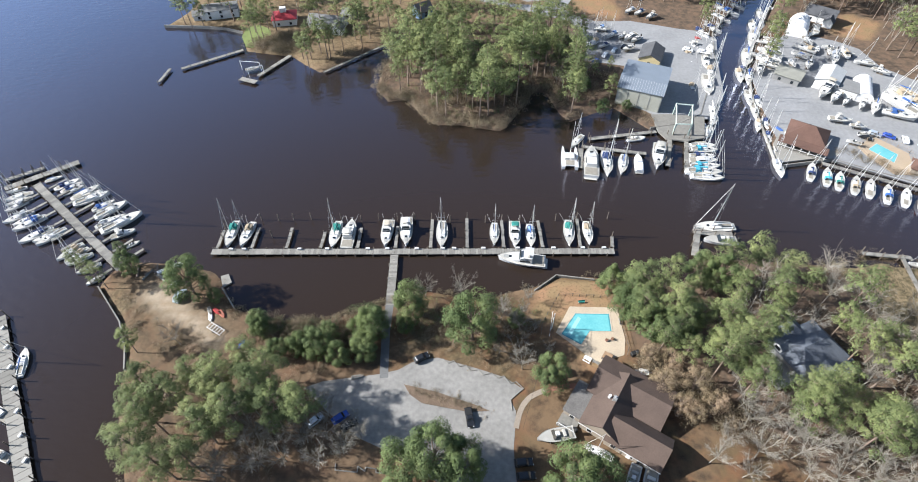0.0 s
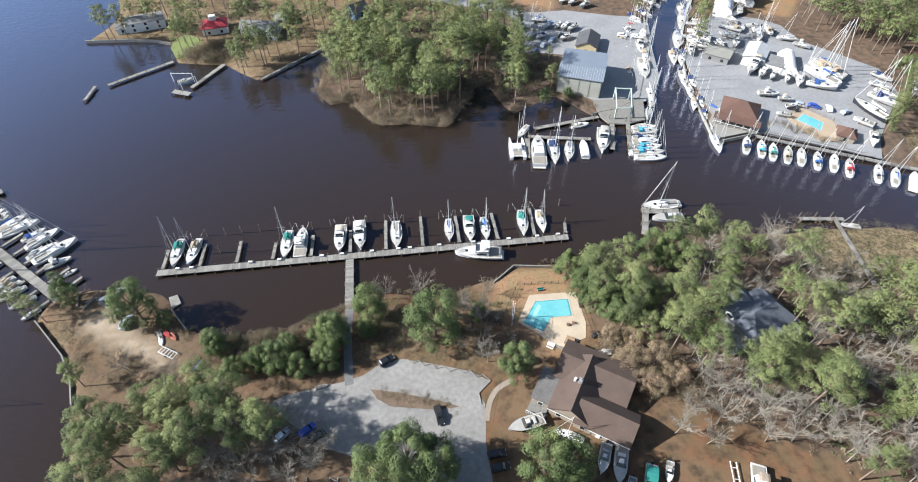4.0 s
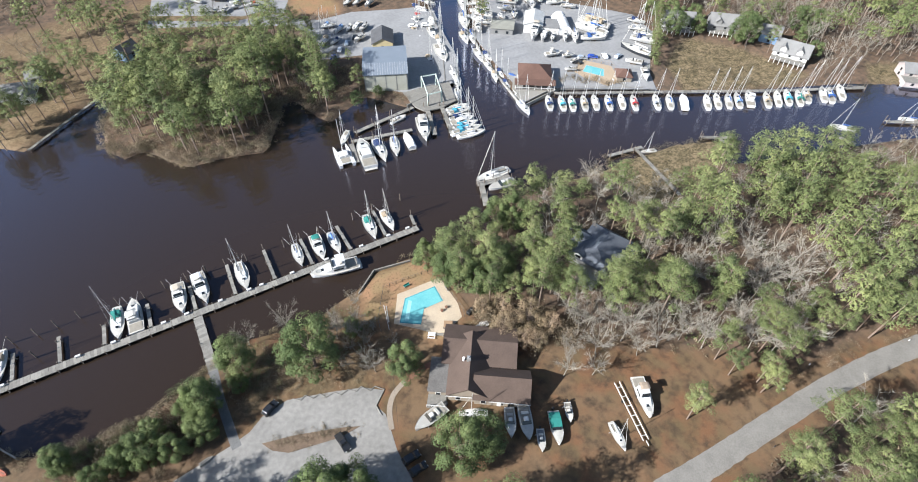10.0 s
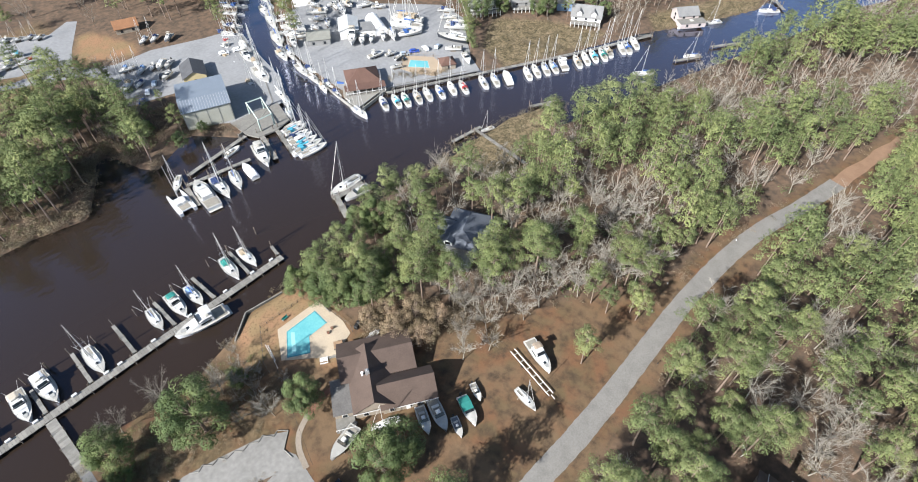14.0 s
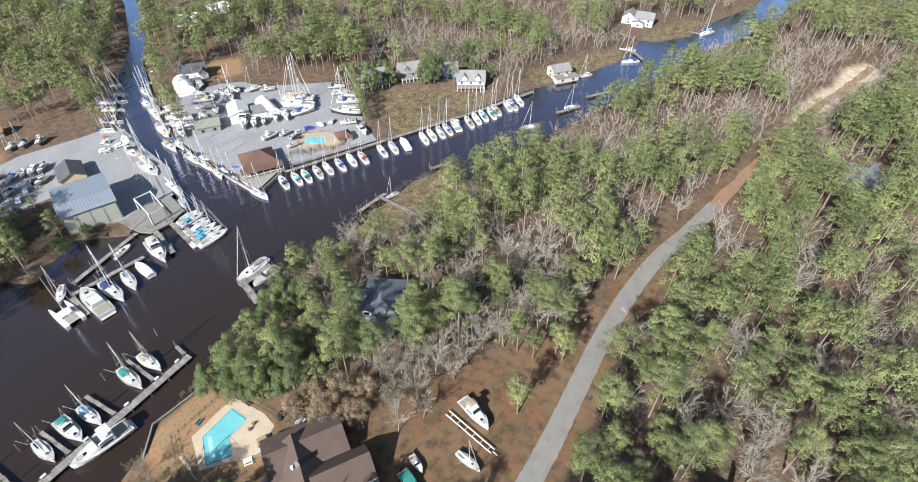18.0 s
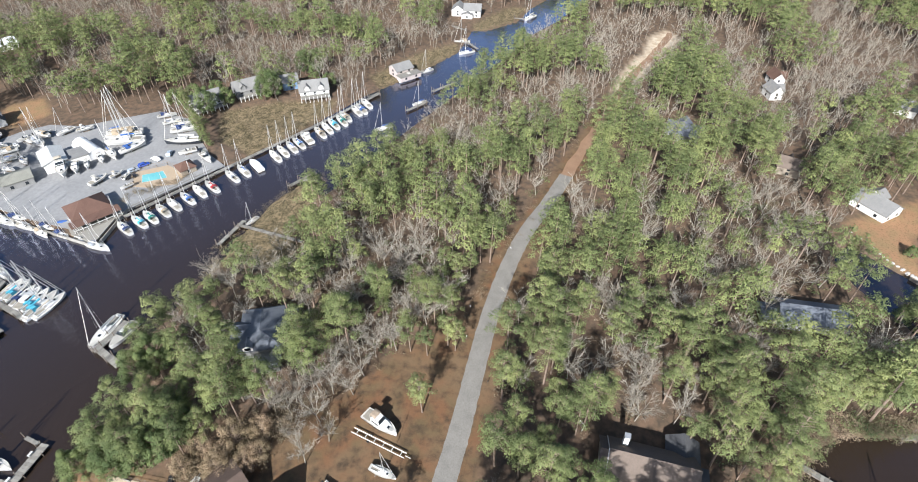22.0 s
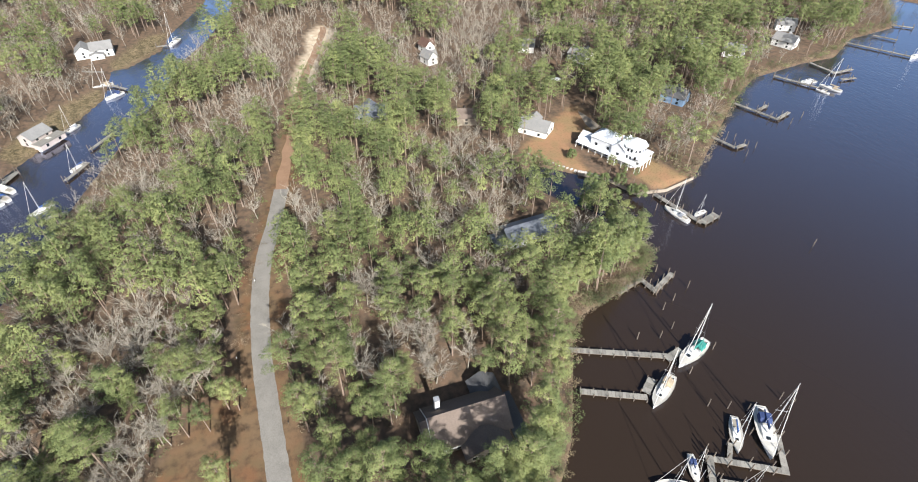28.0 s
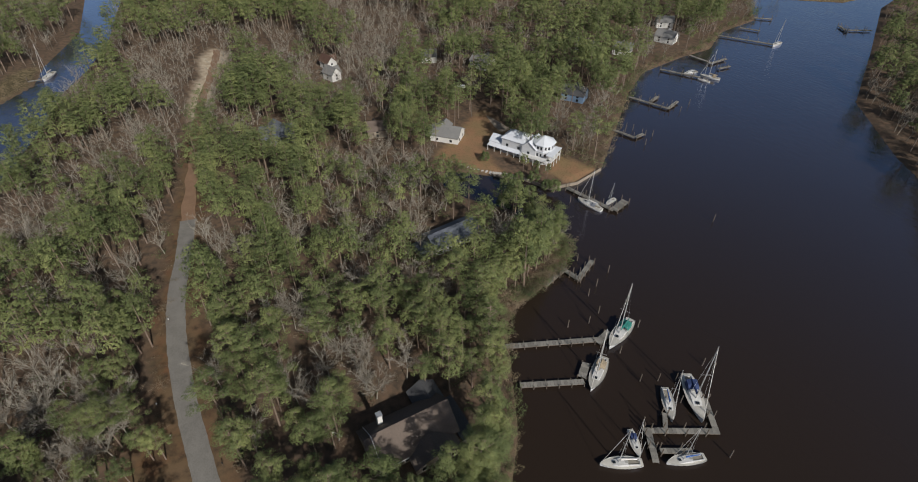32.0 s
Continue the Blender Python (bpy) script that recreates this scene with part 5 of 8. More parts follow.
def motor_yacht(label, canvas=GELCOAT, hull=GELCOAT, bridge=True, cover=None):
    L, B, F = 9.5, 3.3, 1.15
    boat = tagged(new("motor_yacht"), label, "motorboat")
    boat_hull(L, B, F, True, hull, boat)
    for y0, y1 in ((-1.665, -1.63), (1.63, 1.665)):
        part("trim_line", solid([(-4.7, 1.0, y0, y1, 0.75, 0.85)]), NAVY, boat)
    house_on_deck(L, B, F, 0.28, 0.80, 0.85, 0.72, True, GELCOAT, boat)
    part("foredeck_pad", loft([[(1.9, 0.62, 1.34), (1.9, -0.62, 1.34)], [(3.6, 0.3, 1.38), (3.6, -0.3, 1.38)]], closed=False, cap=False), DECKGREY, boat)
    part("windshield", loft([[(1.25, 1.02, 1.35), (1.25, -1.02, 1.35)], [(0.35, 0.98, 1.98), (0.35, -0.98, 1.98)]], closed=False, cap=False), GLASS, boat)
    for side in (1, -1):
        part("window", solid([(-1.7, 0.3, side * 1.2 - 0.03, side * 1.2 + 0.03, 1.4, 1.8)]), GLASS, boat)
    part("cockpit", solid([(-4.4, -2.3, -1.25, 1.25, 0.98, 1.06)]), mat_cockpit, boat)
    part("swim_platform", bevelled(solid([(-5.2, -4.7, -1.3, 1.3, 0.25, 0.33)]), 0.03), DECKPAINT, boat)
    part("hatch", bevelled(solid([(2.0, 2.6, -0.32, 0.32, 1.35, 1.48)]), 0.04), GLASS, boat)
    part("bow_rail", rod((4.4, -0.35, 1.95), (4.4, 0.35, 1.95), 0.03, 4), ALLOY, boat)
    if bridge:
        part("flybridge", loft([[(x, 1.05, 2.0), (x, 1.15, zt), (x, -1.15, zt), (x, -1.05, 2.0)] for x, zt in ((-2.0, 2.45), (-0.4, 2.5), (0.4, 2.3))]), GELCOAT, boat)
        part("seat", bevelled(solid([(-1.6, -1.0, -0.8, 0.8, 2.45, 2.75)]), 0.05), DECKPAINT, boat)
        part("bridge_screen", loft([[(0.55, 0.95, 2.3), (0.55, -0.95, 2.3)], [(0.25, 0.9, 2.85), (0.25, -0.9, 2.85)]], closed=False, cap=False), GLASS, boat)
        part("canopy", loft([[(x, 1.05, z), (x, 0.6, z + 0.16), (x, -0.6, z + 0.16), (x, -1.05, z)] for x, z in ((-2.2, 3.42), (-1.3, 3.55), (-0.5, 3.45))], closed=False, cap=False), canvas, boat)
        for x, y in ((-2.1, -1.0), (-2.1, 1.0), (-0.6, -1.0), (-0.6, 1.0)):
            part("canopy_pole", rod((x, y, 2.4), (x, y, 3.52), 0.03, 4), ALLOY, boat)
    if cover:
        part("cover", loft([[(x, h * 1.0, 1.1), (x, h * 0.6, 1.1 + t), (x, -h * 0.6, 1.1 + t), (x, -h, 1.1)] for x, h, t in ((-4.7, 1.5, 0.5), (-2.0, 1.6, 1.5), (1.5, 1.4, 1.1), (3.9, 0.5, 0.4))]), cover, boat)
    return boat


def runabout(label, hull=GELCOAT, canvas=None, inside_mat=None):
    L, B, F = 6.0, 2.2, 0.85
    boat = tagged(new("runabout"), label, "motorboat")
    boat_hull(L, B, F, True, hull, boat)
    part("cockpit", solid([(-2.6, 0.3, -0.8, 0.8, 0.78, 0.84)]), inside_mat or mat_cockpit, boat)
    part("console", bevelled(solid([(-0.6, 0.1, -0.35, 0.35, 0.8, 1.45)]), 0.06), GELCOAT, boat)
    part("windshield", loft([[(0.55, 0.8, 0.9), (0.55, -0.8, 0.9)], [(0.15, 0.7, 1.4), (0.15, -0.7, 1.4)]], closed=False, cap=False), GLASS, boat)
    part("seat", bevelled(solid([(-1.6, -1.1, -0.6, 0.6, 0.8, 1.15)]), 0.05), DECKPAINT, boat)
    part("outboard_motor", bevelled(solid([(-3.5, -3.0, -0.22, 0.22, 0.5, 1.45)]), 0.08), BLACK, boat)
    if canvas:
        part("canopy", loft([[(x, 1.0, 1.0), (x, 0.9, z), (x, -0.9, z), (x, -1.0, 1.0)] for x, z in ((-2.4, 1.5), (-1.2, 1.75), (0.2, 1.5))]), canvas, boat)
    return boat


def catamaran(label):
    boat = tagged(new("catamaran"), label, "sailboat")
    for side in (1, -1):
        rs = [[(x, side * 1.9 + h, 1.1), (x, side * 1.9 + h * 0.8, -0.2), (x, side * 1.9 - h * 0.8, -0.2), (x, side * 1.9 - h, 1.1)] for x, h in ((-4.8, 0.5), (-2, 0.62), (1.5, 0.55), (3.8, 0.3), (4.8, 0.05))]
        part("hull", loft(rs), GELCOAT, boat)
    part("bridge_deck", bevelled(solid([(-4.2, 1.8, -1.9, 1.9, 0.75, 1.15)]), 0.06), GELCOAT, boat)
    part("cabin", loft([[(x, w, 1.1), (x, w * 0.85, z), (x, -w * 0.85, z), (x, -w, 1.1)] for x, w, z in ((-1.8, 1.7, 2.0), (0.2, 1.6, 2.0), (1.7, 1.2, 1.25))]), GELCOAT, boat)
    part("window", solid([(-1.2, 0.2, -1.62, -1.55, 1.45, 1.8), (-1.2, 0.2, 1.55, 1.62, 1.45, 1.8)]), GLASS, boat)
    part("mast", rod((0.3, 0, 1.9), (0.1, 0, 13.5), 0.09, 6, 0.06), ALLOY, boat)
    part("boom", rod((0.2, 0, 2.9), (-4.0, 0, 2.8), 0.1, 5), SAIL, boat)
    part("cockpit", solid([(-4.0, -1.9, -1.3, 1.3, 1.15, 1.2)]), mat_cockpit, boat)
    return boat


FLEET = {
    "s": [sailboat("white sailboat with furled white sail and bare mast"), sailboat("white sailboat with a tan spray hood", mat("tan_canvas", (0.33, 0.27, 0.19), 0.8), dodger=mat("tan_hood", (0.33, 0.27, 0.19), 0.8)), sailboat("white sailboat with navy blue canvas", mat("navy_canvas", (0.03, 0.05, 0.13), 0.8), dodger=mat("navy_hood", (0.03, 0.05, 0.13), 0.8)), sailboat("white sailboat with a cream sail cover on the boom", mat("cream_canvas", (0.55, 0.5, 0.4), 0.8)),
          sailboat("white sailboat with a blue sail cover", BLUE), sailboat("white cruising sailboat with a canvas spray hood", SAIL, dodger=mat("grey_canvas", (0.25, 0.27, 0.3), 0.8))],
    "s_green": [sailboat("white sailboat with green canvas dodger and sail cover", TEAL, dodger=TEAL)],
    "s_teal": [sailboat("white sailboat with a green awning and varnished deck", TEAL, dodger=TEAL, furled=False)],
    "s_blue": [sailboat("pale blue and white sailboat", BLUE, dodger=mat("pale_blue_canvas", (0.25, 0.38, 0.6), 0.8))],
    "s_bluecov": [sailboat("white sailboat with bright blue covers", BLUE, dodger=BLUE)],
    "s_t": [sailboat("white sailboat with turquoise canvas", mat("turquoise_canvas", (0.08, 0.38, 0.5), 0.8), dodger=mat("turquoise_hood", (0.08, 0.38, 0.5), 0.8))],
    "s_red": [sailboat("sailboat with a red sail cover", RED, dodger=RED)],
    "s_white": [sailboat("long white ketch with two bare masts", SAIL, masts=2)],
    "s_dark": [sailboat("dark hulled sailboat ashore on stands", SAIL, NAVY)],
    "s_tarp": [sailboat("sailboat ashore under a blue tarpaulin", BLUE, dodger=BLUE)],
    "s_small": [sailboat("small white sailboat on a trailer with mast down")],
    "p": [motor_yacht("white motor cruiser with a flybridge and beige top", mat("beige_canvas", (0.45, 0.40, 0.32), 0.8)), motor_yacht("white express cruiser with a low cabin", bridge=False), motor_yacht("white sport fishing boat with a canvas top", DECKPAINT)],
    "p_canvas": [motor_yacht("white motor yacht with a full white canopy", TARP)],
    "p_green": [motor_yacht("white trawler with a green canvas top", TEAL)],
    "p_big": [motor_yacht("long white motor yacht with teal windscreen cover", GELCOAT)],
    "p_cover": [motor_yacht("white cabin boat under a pale cover", bridge=False, cover=TARP)],
    "p_cabin": [motor_yacht("old white cabin cruiser ashore with worn brown decks", mat("worn_canvas", (0.3, 0.24, 0.18), 0.9))],
    "p_white": [runabout("white centre console boat ashore on a trailer")],
    "p_dark": [runabout("dark hulled open boat on a trailer", NAVY)],
    "p_teal": [runabout("white boat with a teal canvas cover ashore", GELCOAT, TEAL)],
    "p_small": [runabout("small open white motorboat"), runabout("small grey and white motorboat", GELCOAT, None, mat("grey_floor", (0.16, 0.17, 0.18), 0.8))],
    "cat": [catamaran("white sailing catamaran with a tall mast")],
}
UNIT = {k: 6.0 if k in ("p_white", "p_dark", "p_teal", "p_small") else 9.5 for k in FLEET}
for n_, (k, protos_) in enumerate(sorted(FLEET.items())):
    for j, ob in enumerate(protos_):
        at(ob, -175 - 14 * (n_ % 6), 20 + 9 * (n_ // 6) + 3 * j - 60, 0, 0)
used = set()
rng = np.random.default_rng(3)


def moor(rows, group, z=0.0, lengthen=1.0, stands=False, turn=0.0):
    """Boats from rows of kind, x, y, heading and length."""
    for kind, x, y, deg, length in rows:
        ps = FLEET[kind]
        p = ps[int(rng.integers(0, len(ps)))]
        s = min(1.7, max(0.6, length * lengthen / UNIT[kind]))
        m = Matrix.Translation((x, y, z)) @ Matrix.Rotation(radians(deg + turn + rng.normal(0, 1.5)), 4, "Z") @ Matrix.Rotation(radians(rng.normal(0, 0.8)), 4, "X") @ Matrix.Diagonal((s, s, s, 1))
        if p.name not in used:
            used.add(p.name)
            boat = p
        else:
            boat = copy_thing(p, m)
        boat.matrix_basis = m
        tagged(boat, group=group)
        if math.hypot(x, y) > 185:
            for o in list(boat.children):
                if o.name.split(".")[0] in ("pulpit", "companionway", "coaming", "spreader") and boat is not p:
                    bpy.data.objects.remove(o)
        if stands:
            k = copy_thing(CRADLE, m)
            k.matrix_basis = Matrix.Translation((x, y, 1.19)) @ Matrix.Rotation(radians(deg), 4, "Z")


def cradle():
    c_ = tagged(new("boat_stand"), "steel boat stand holding up a boat ashore", "boat stand", group="boat stands ashore")
    part("keel_block", solid([(-1.3, 1.3, -0.25, 0.25, 0, 0.75)]), PILEWOOD, c_)
    for x in (-1.5, 1.5):
        for y in (-1, 1):
            if x * y > 0:
                part("prop", rod((x, y * 1.25, 0), (x, y * 0.75, 0.98), 0.06, 4), GALV, c_)
    return c_


CRADLE = at(cradle(), -170, -60, 0, 1.0)

moor([
    ('s_green', -71.8, 116.3, -95, 10.7),
    ('s', -66.9, 116.1, -97, 10.3),
    ('s_teal', -39.0, 115.8, -94, 11.0),
    ('p', -34.5, 115.9, 88, 11.6),
    ('p', -22.7, 116.2, -93, 10.8),
    ('p_canvas', -16.7, 116.9, -87, 11.6)], "boats at the long pier", lengthen=1.04)
moor([
    ('s', -5.4, 115.8, -89, 11.0),
    ('s', 11.2, 115.9, -93, 9.1),
    ('p_green', 17.6, 115.6, -92, 10.4),
    ('s_blue', 22.5, 115.2, -93, 9.3),
    ('s_green', 34.7, 116.2, -94, 10.5),
    ('s', 40.7, 116.2, -92, 9.4),
    ('p_big', 18.9, 105.0, 172, 13.7)], "boats at the long pier", lengthen=1.04)
moor([
    ('cat', 40.0, 152.9, 83, 11.5),
    ('s', 44.2, 162.6, -128, 8.8),
    ('p', 47.2, 150.0, 81, 16.2),
    ('s', 52.7, 149.6, -97, 13.4),
    ('s', 58.4, 149.1, -104, 11.1),
    ('p_cover', 64.1, 149.7, 81, 9.7),
    ('p', 72.1, 153.3, -107, 14.0),
    ('p_small', 66.4, 163.8, 4, 7.1)], "boats at the boatyard jetty")
moor([
    ('s', 89.9, 159.5, -4, 8.8),
    ('s_t', 89.7, 157.0, -1, 9.3),
    ('s', 87.9, 153.4, -4, 9.0),
    ('p', 87.5, 150.9, -2, 9.0),
    ('s_t', 87.1, 147.8, -1, 10.0),
    ('s_t', 86.0, 144.8, -2, 11.6),
    ('s', 86.4, 142.1, -6, 10.3)], "boats rafted at the boatyard pier", lengthen=1.1)
BERTHS = ("s", "s_t", "s_teal", "s", "s", "s_bluecov", "s", "s_red", "s", "s", "p_cover", "s", "s", "s", "s_blue", "p_canvas", "s")
moor([(BERTHS[k % 17], *r[1:]) for k, r in enumerate([
    ('s', 123.7, 144.8, -116, 9.2),
    ('s', 128.1, 142.1, -117, 9.2),
    ('s', 131.4, 140.0, -117, 9.2),
    ('s', 135.9, 137.9, -118, 9.2),
    ('s', 140.1, 136.2, -119, 9.3),
    ('s', 144.6, 133.4, -120, 9.3),
    ('s', 149.8, 131.6, -121, 9.3),
    ('s', 153.6, 128.5, -122, 9.3),
    ('s', 161.8, 124.6, -123, 9.4),
    ('s', 166.5, 122.1, -124, 9.4),
    ('s', 171.2, 119.2, -125, 9.4),
    ('s', 179.5, 114.7, -127, 9.5),
    ('s', 183.7, 113.3, -128, 9.5),
    ('s', 187.8, 111.2, -128, 9.6),
    ('s', 191.4, 109.6, -129, 9.6),
    ('s', 196.0, 108.0, -130, 9.7),
    ('s', 202.0, 104.2, -131, 9.7),
    ('s', 206.4, 102.7, -132, 9.8),
    ('s', 210.6, 101.3, -132, 9.9),
    ('s', 214.4, 98.9, -133, 9.9),
    ('s', 218.6, 98.7, -134, 10.1),
    ('s', 225.3, 95.8, -135, 10.2),
    ('s', 227.2, 93.9, -135, 10.1),
    ('s', 233.0, 93.5, -136, 10.3)])], "sailboats along the east dock", lengthen=1.08, turn=180)
moor([
    ('s', 239.5, 68.1, 135, 7.0),
    ('s', 212.0, 77.5, 130, 7.8),
    ('s', 276.1, 74.4, 145, 7.4),
    ('s', 306.0, 58.8, 129, 8.9),
    ('s', 321.0, 64.9, 103, 8.5),
    ('s', 370.5, 30.1, 153, 10.8),
    ('p', 263.6, 82.2, 142, 8.6)], "boats up the creek", lengthen=1.15)
moor([
    ('s', 100.2, 181.7, -103, 11.6),
    ('s', 103.6, 199.0, -100, 17.3),
    ('s', 96.8, 196.6, -99, 9.5),
    ('s', 94.6, 167.6, -114, 8.5),
    ('p', 107.6, 230.8, -135, 7.2),
    ('p', 108.5, 216.9, -105, 11.6),
    ('s', 95.6, 185.6, -114, 5.6),
    ('p_small', 101.9, 217.0, 173, 5.2),
    ('p', 114.6, 241.4, -43, 6.6),
    ('p', 118.7, 249.3, -41, 7.9),
    ('s', 108.8, 232.1, -20, 5.6)], "boats along the west side of the channel")
moor([
    ('s', 117.8, 190.0, -104, 10.5),
    ('s', 120.4, 187.2, -95, 9.0),
    ('s', 116.9, 180.8, -103, 9.1),
    ('s', 115.1, 171.9, -113, 8.3),
    ('s', 118.3, 172.7, -101, 7.9),
    ('s', 115.8, 164.1, -107, 8.2),
    ('s', 115.1, 155.4, -94, 6.6),
    ('s', 113.1, 147.0, -97, 9.7),
    ('s', 119.8, 206.6, -102, 10.4),
    ('s', 122.8, 204.8, -106, 10.2),
    ('s', 127.4, 220.1, -111, 16.8),
    ('s', 136.6, 237.8, -115, 18.4)], "boats along the east side of the channel", lengthen=1.05)
moor([
    ('s', 136.8, 278.8, -46, 10.2),
    ('s', 130.9, 267.2, -55, 12.4),
    ('s', 125.9, 260.5, -55, 11.7),
    ('s', 122.6, 254.8, -52, 8.5),
    ('s', 119.0, 249.4, -69, 9.2),
    ('s', 114.5, 244.3, -54, 9.5),
    ('s_red', 111.3, 236.0, -52, 7.7),
    ('p', 106.9, 232.7, 93, 7.6),
    ('s', 113.0, 225.9, 71, 12.6),
    ('s', 139.8, 270.5, -50, 10.5), ('s_bluecov', 134.6, 263.7, -53, 10.8), ('s', 128.6, 257.0, -52, 10.2), ('s', 121.0, 247.0, -55, 9.8), ('s_white', 115.2, 239.1, -52, 11.0),
    ('s', 144.5, 281.5, -48, 10.0), ('s', 103.3, 223.4, -60, 8.4), ('s', 107.9, 208.6, -103, 11.5), ('s', 98.8, 176.0, -110, 10.5)], "boats along the west side of the channel")
moor([
    ('s', 140.6, 249.8, -107, 11.4),
    ('s', 148.9, 262.2, -104, 9.6),
    ('s', 145.6, 250.7, -110, 8.2),
    ('s', 138.4, 239.1, -102, 9.0),
    ('s', 128.5, 221.4, -111, 13.7),
    ('s', 121.9, 209.1, -104, 9.6),
    ('s', 124.7, 207.1, -105, 9.7),
    ('p', 166.8, 278.5, 22, 4.7),
    ('s', 157.1, 267.3, -40, 5.3)], "boats along the east side of the channel")
for rows in ([
    ('s', -141.3, 142.9, 31, 5.8),
    ('s', -134.9, 139.9, 42, 10.1),
    ('s', -131.7, 137.1, 40, 8.1),
    ('s', -126.8, 135.7, 45, 11.3),
    ('s', -123.4, 132.8, 31, 13.3),
    ('s_bluecov', -118.1, 129.5, 42, 8.8),
    ('s', -114.6, 127.3, 44, 12.7),
    ('s', -112.6, 122.1, 38, 11.1),
    ('s', -108.7, 121.5, 43, 15.6),
    ('p', -106.3, 116.7, 25, 8.6),
    ('p_small', -101.7, 112.5, 34, 4.9)], [
    ('s', -151.2, 137.3, -153, 7.3),
    ('s', -148.5, 133.9, -149, 9.9),
    ('s', -147.0, 129.3, -135, 8.3),
    ('s', -143.6, 124.3, -142, 10.5),
    ('s_bluecov', -138.4, 121.3, -136, 11.6),
    ('s', -133.6, 116.2, -139, 11.8),
    ('s', -128.5, 115.5, -132, 11.0),
    ('s', -119.6, 109.2, -125, 10.0),
    ('s', -115.3, 106.2, -143, 8.8),
    ('s', -111.1, 102.7, -147, 8.1),
    ('p_small', -107.3, 98.3, -134, 5.9)]):
    moor(rows, "sailboats at the west pier", lengthen=0.86)
    moor([(k_, (x0 + x1) / 2 + 0.6, (y0 + y1) / 2, a0, 9.0) for (k_, x0, y0, a0, l0), (_, x1, y1, a1, l1) in list(zip(rows, rows[1:]))[1:9:2]], "sailboats at the west pier", lengthen=0.86)
moor([
    ('s', -114.2, 71.3, 105, 8.9),
    ('p', -112.8, 57.4, 150, 7.9),
    ('p', -106.9, 47.2, 163, 6.1)], "boats at the south-west pier")
moor([
    ('s_green', 67.6, -100.9, 109, 13.6),
    ('s', 60.7, -85.4, 121, 12.2),
    ('s', 44.0, -94.1, 144, 9.8),
    ('s', 41.8, -101.2, 146, 14.0),
    ('s', 40.9, -78.7, 152, 7.3),
    ('s_white', 39.0, -72.1, 61, 9.9),
    ('s', 31.4, -85.6, 63, 9.5)], "sailboats at the south creek pier", lengthen=1.03)
moor([
    ('p', 185.6, -275.5, 84, 8.3),
    ('s', 175.6, -279.6, 24, 9.9),
    ('s', 174.6, -273.2, 18, 6.1),
    ('s', 187.1, -359.3, 102, 9.7)], "boats down the south creek", lengthen=1.1)
moor([
    ('s', 120.6, -138.3, 11, 10.9),
    ('s_small', 117.9, -146.7, 101, 6.2)], "boats at the white house jetty")
moor([
    ('s', 81.2, 118.3, 179, 12.0),
    ('p_small', 81.3, 112.6, 174, 9.1)], "boats at the wooded point", lengthen=1.1)
moor([('s', 137.8, 102.5, 160, 6.0)], "boats up the creek")
moor([
    ('s', 198.1, 178.3, -56, 8.1),
    ('s', 193.2, 172.4, -48, 7.5),
    ('s', 192.0, 166.7, -57, 8.4),
    ('s', 188.3, 162.4, -61, 11.6),
    ('s_dark', 178.8, 157.0, 109, 14.5),
    ('p_small', 172.0, 150.4, 131, 6.9),
    ('p_small', 169.3, 140.2, -122, 8.0),
    ('s', 177.2, 184.3, -77, 17.4),
    ('s', 180.7, 189.9, -47, 10.5),
    ('s_tarp', 169.6, 174.9, -27, 10.9),
    ('s', 163.2, 180.6, -124, 10.5),
    ('p', 148.9, 191.7, -137, 12.7),
    ('p', 151.0, 187.4, -138, 9.0),
    ('p', 153.9, 184.4, -140, 6.3),
    ('p', 159.0, 182.0, -130, 6.8),
    ('s', 175.1, 213.1, 158, 7.9),
    ('p', 179.0, 206.3, -46, 6.9),
    ('p', 145.7, 172.4, -15, 7.6),
    ('p', 150.8, 168.3, -19, 4.7),
    ('p_small', 150.8, 163.7, 2, 4.5)], "boats ashore in the boatyard", z=2.2, lengthen=1.05, stands=True)
moor([
    ('s', 141.5, 231.6, -41, 5.8),
    ('s', 140.0, 225.9, -45, 5.7),
    ('s', 137.5, 218.1, -67, 9.9),
    ('s', 135.3, 214.9, -54, 8.2),
    ('s', 133.8, 211.6, -44, 7.5),
    ('p', 158.8, 232.2, -72, 7.1),
    ('p', 160.1, 224.9, -104, 4.6),
    ('s', 164.5, 222.9, -109, 4.3),
    ('s', 150.1, 211.5, -109, 5.2),
    ('s', 144.2, 213.1, -85, 5.0),
    ('p_small', 173.0, 221.0, -25, 3.4),
    ('p', 167.3, 242.4, 61, 8.0)], "boats ashore in the boatyard", z=2.2, stands=True)
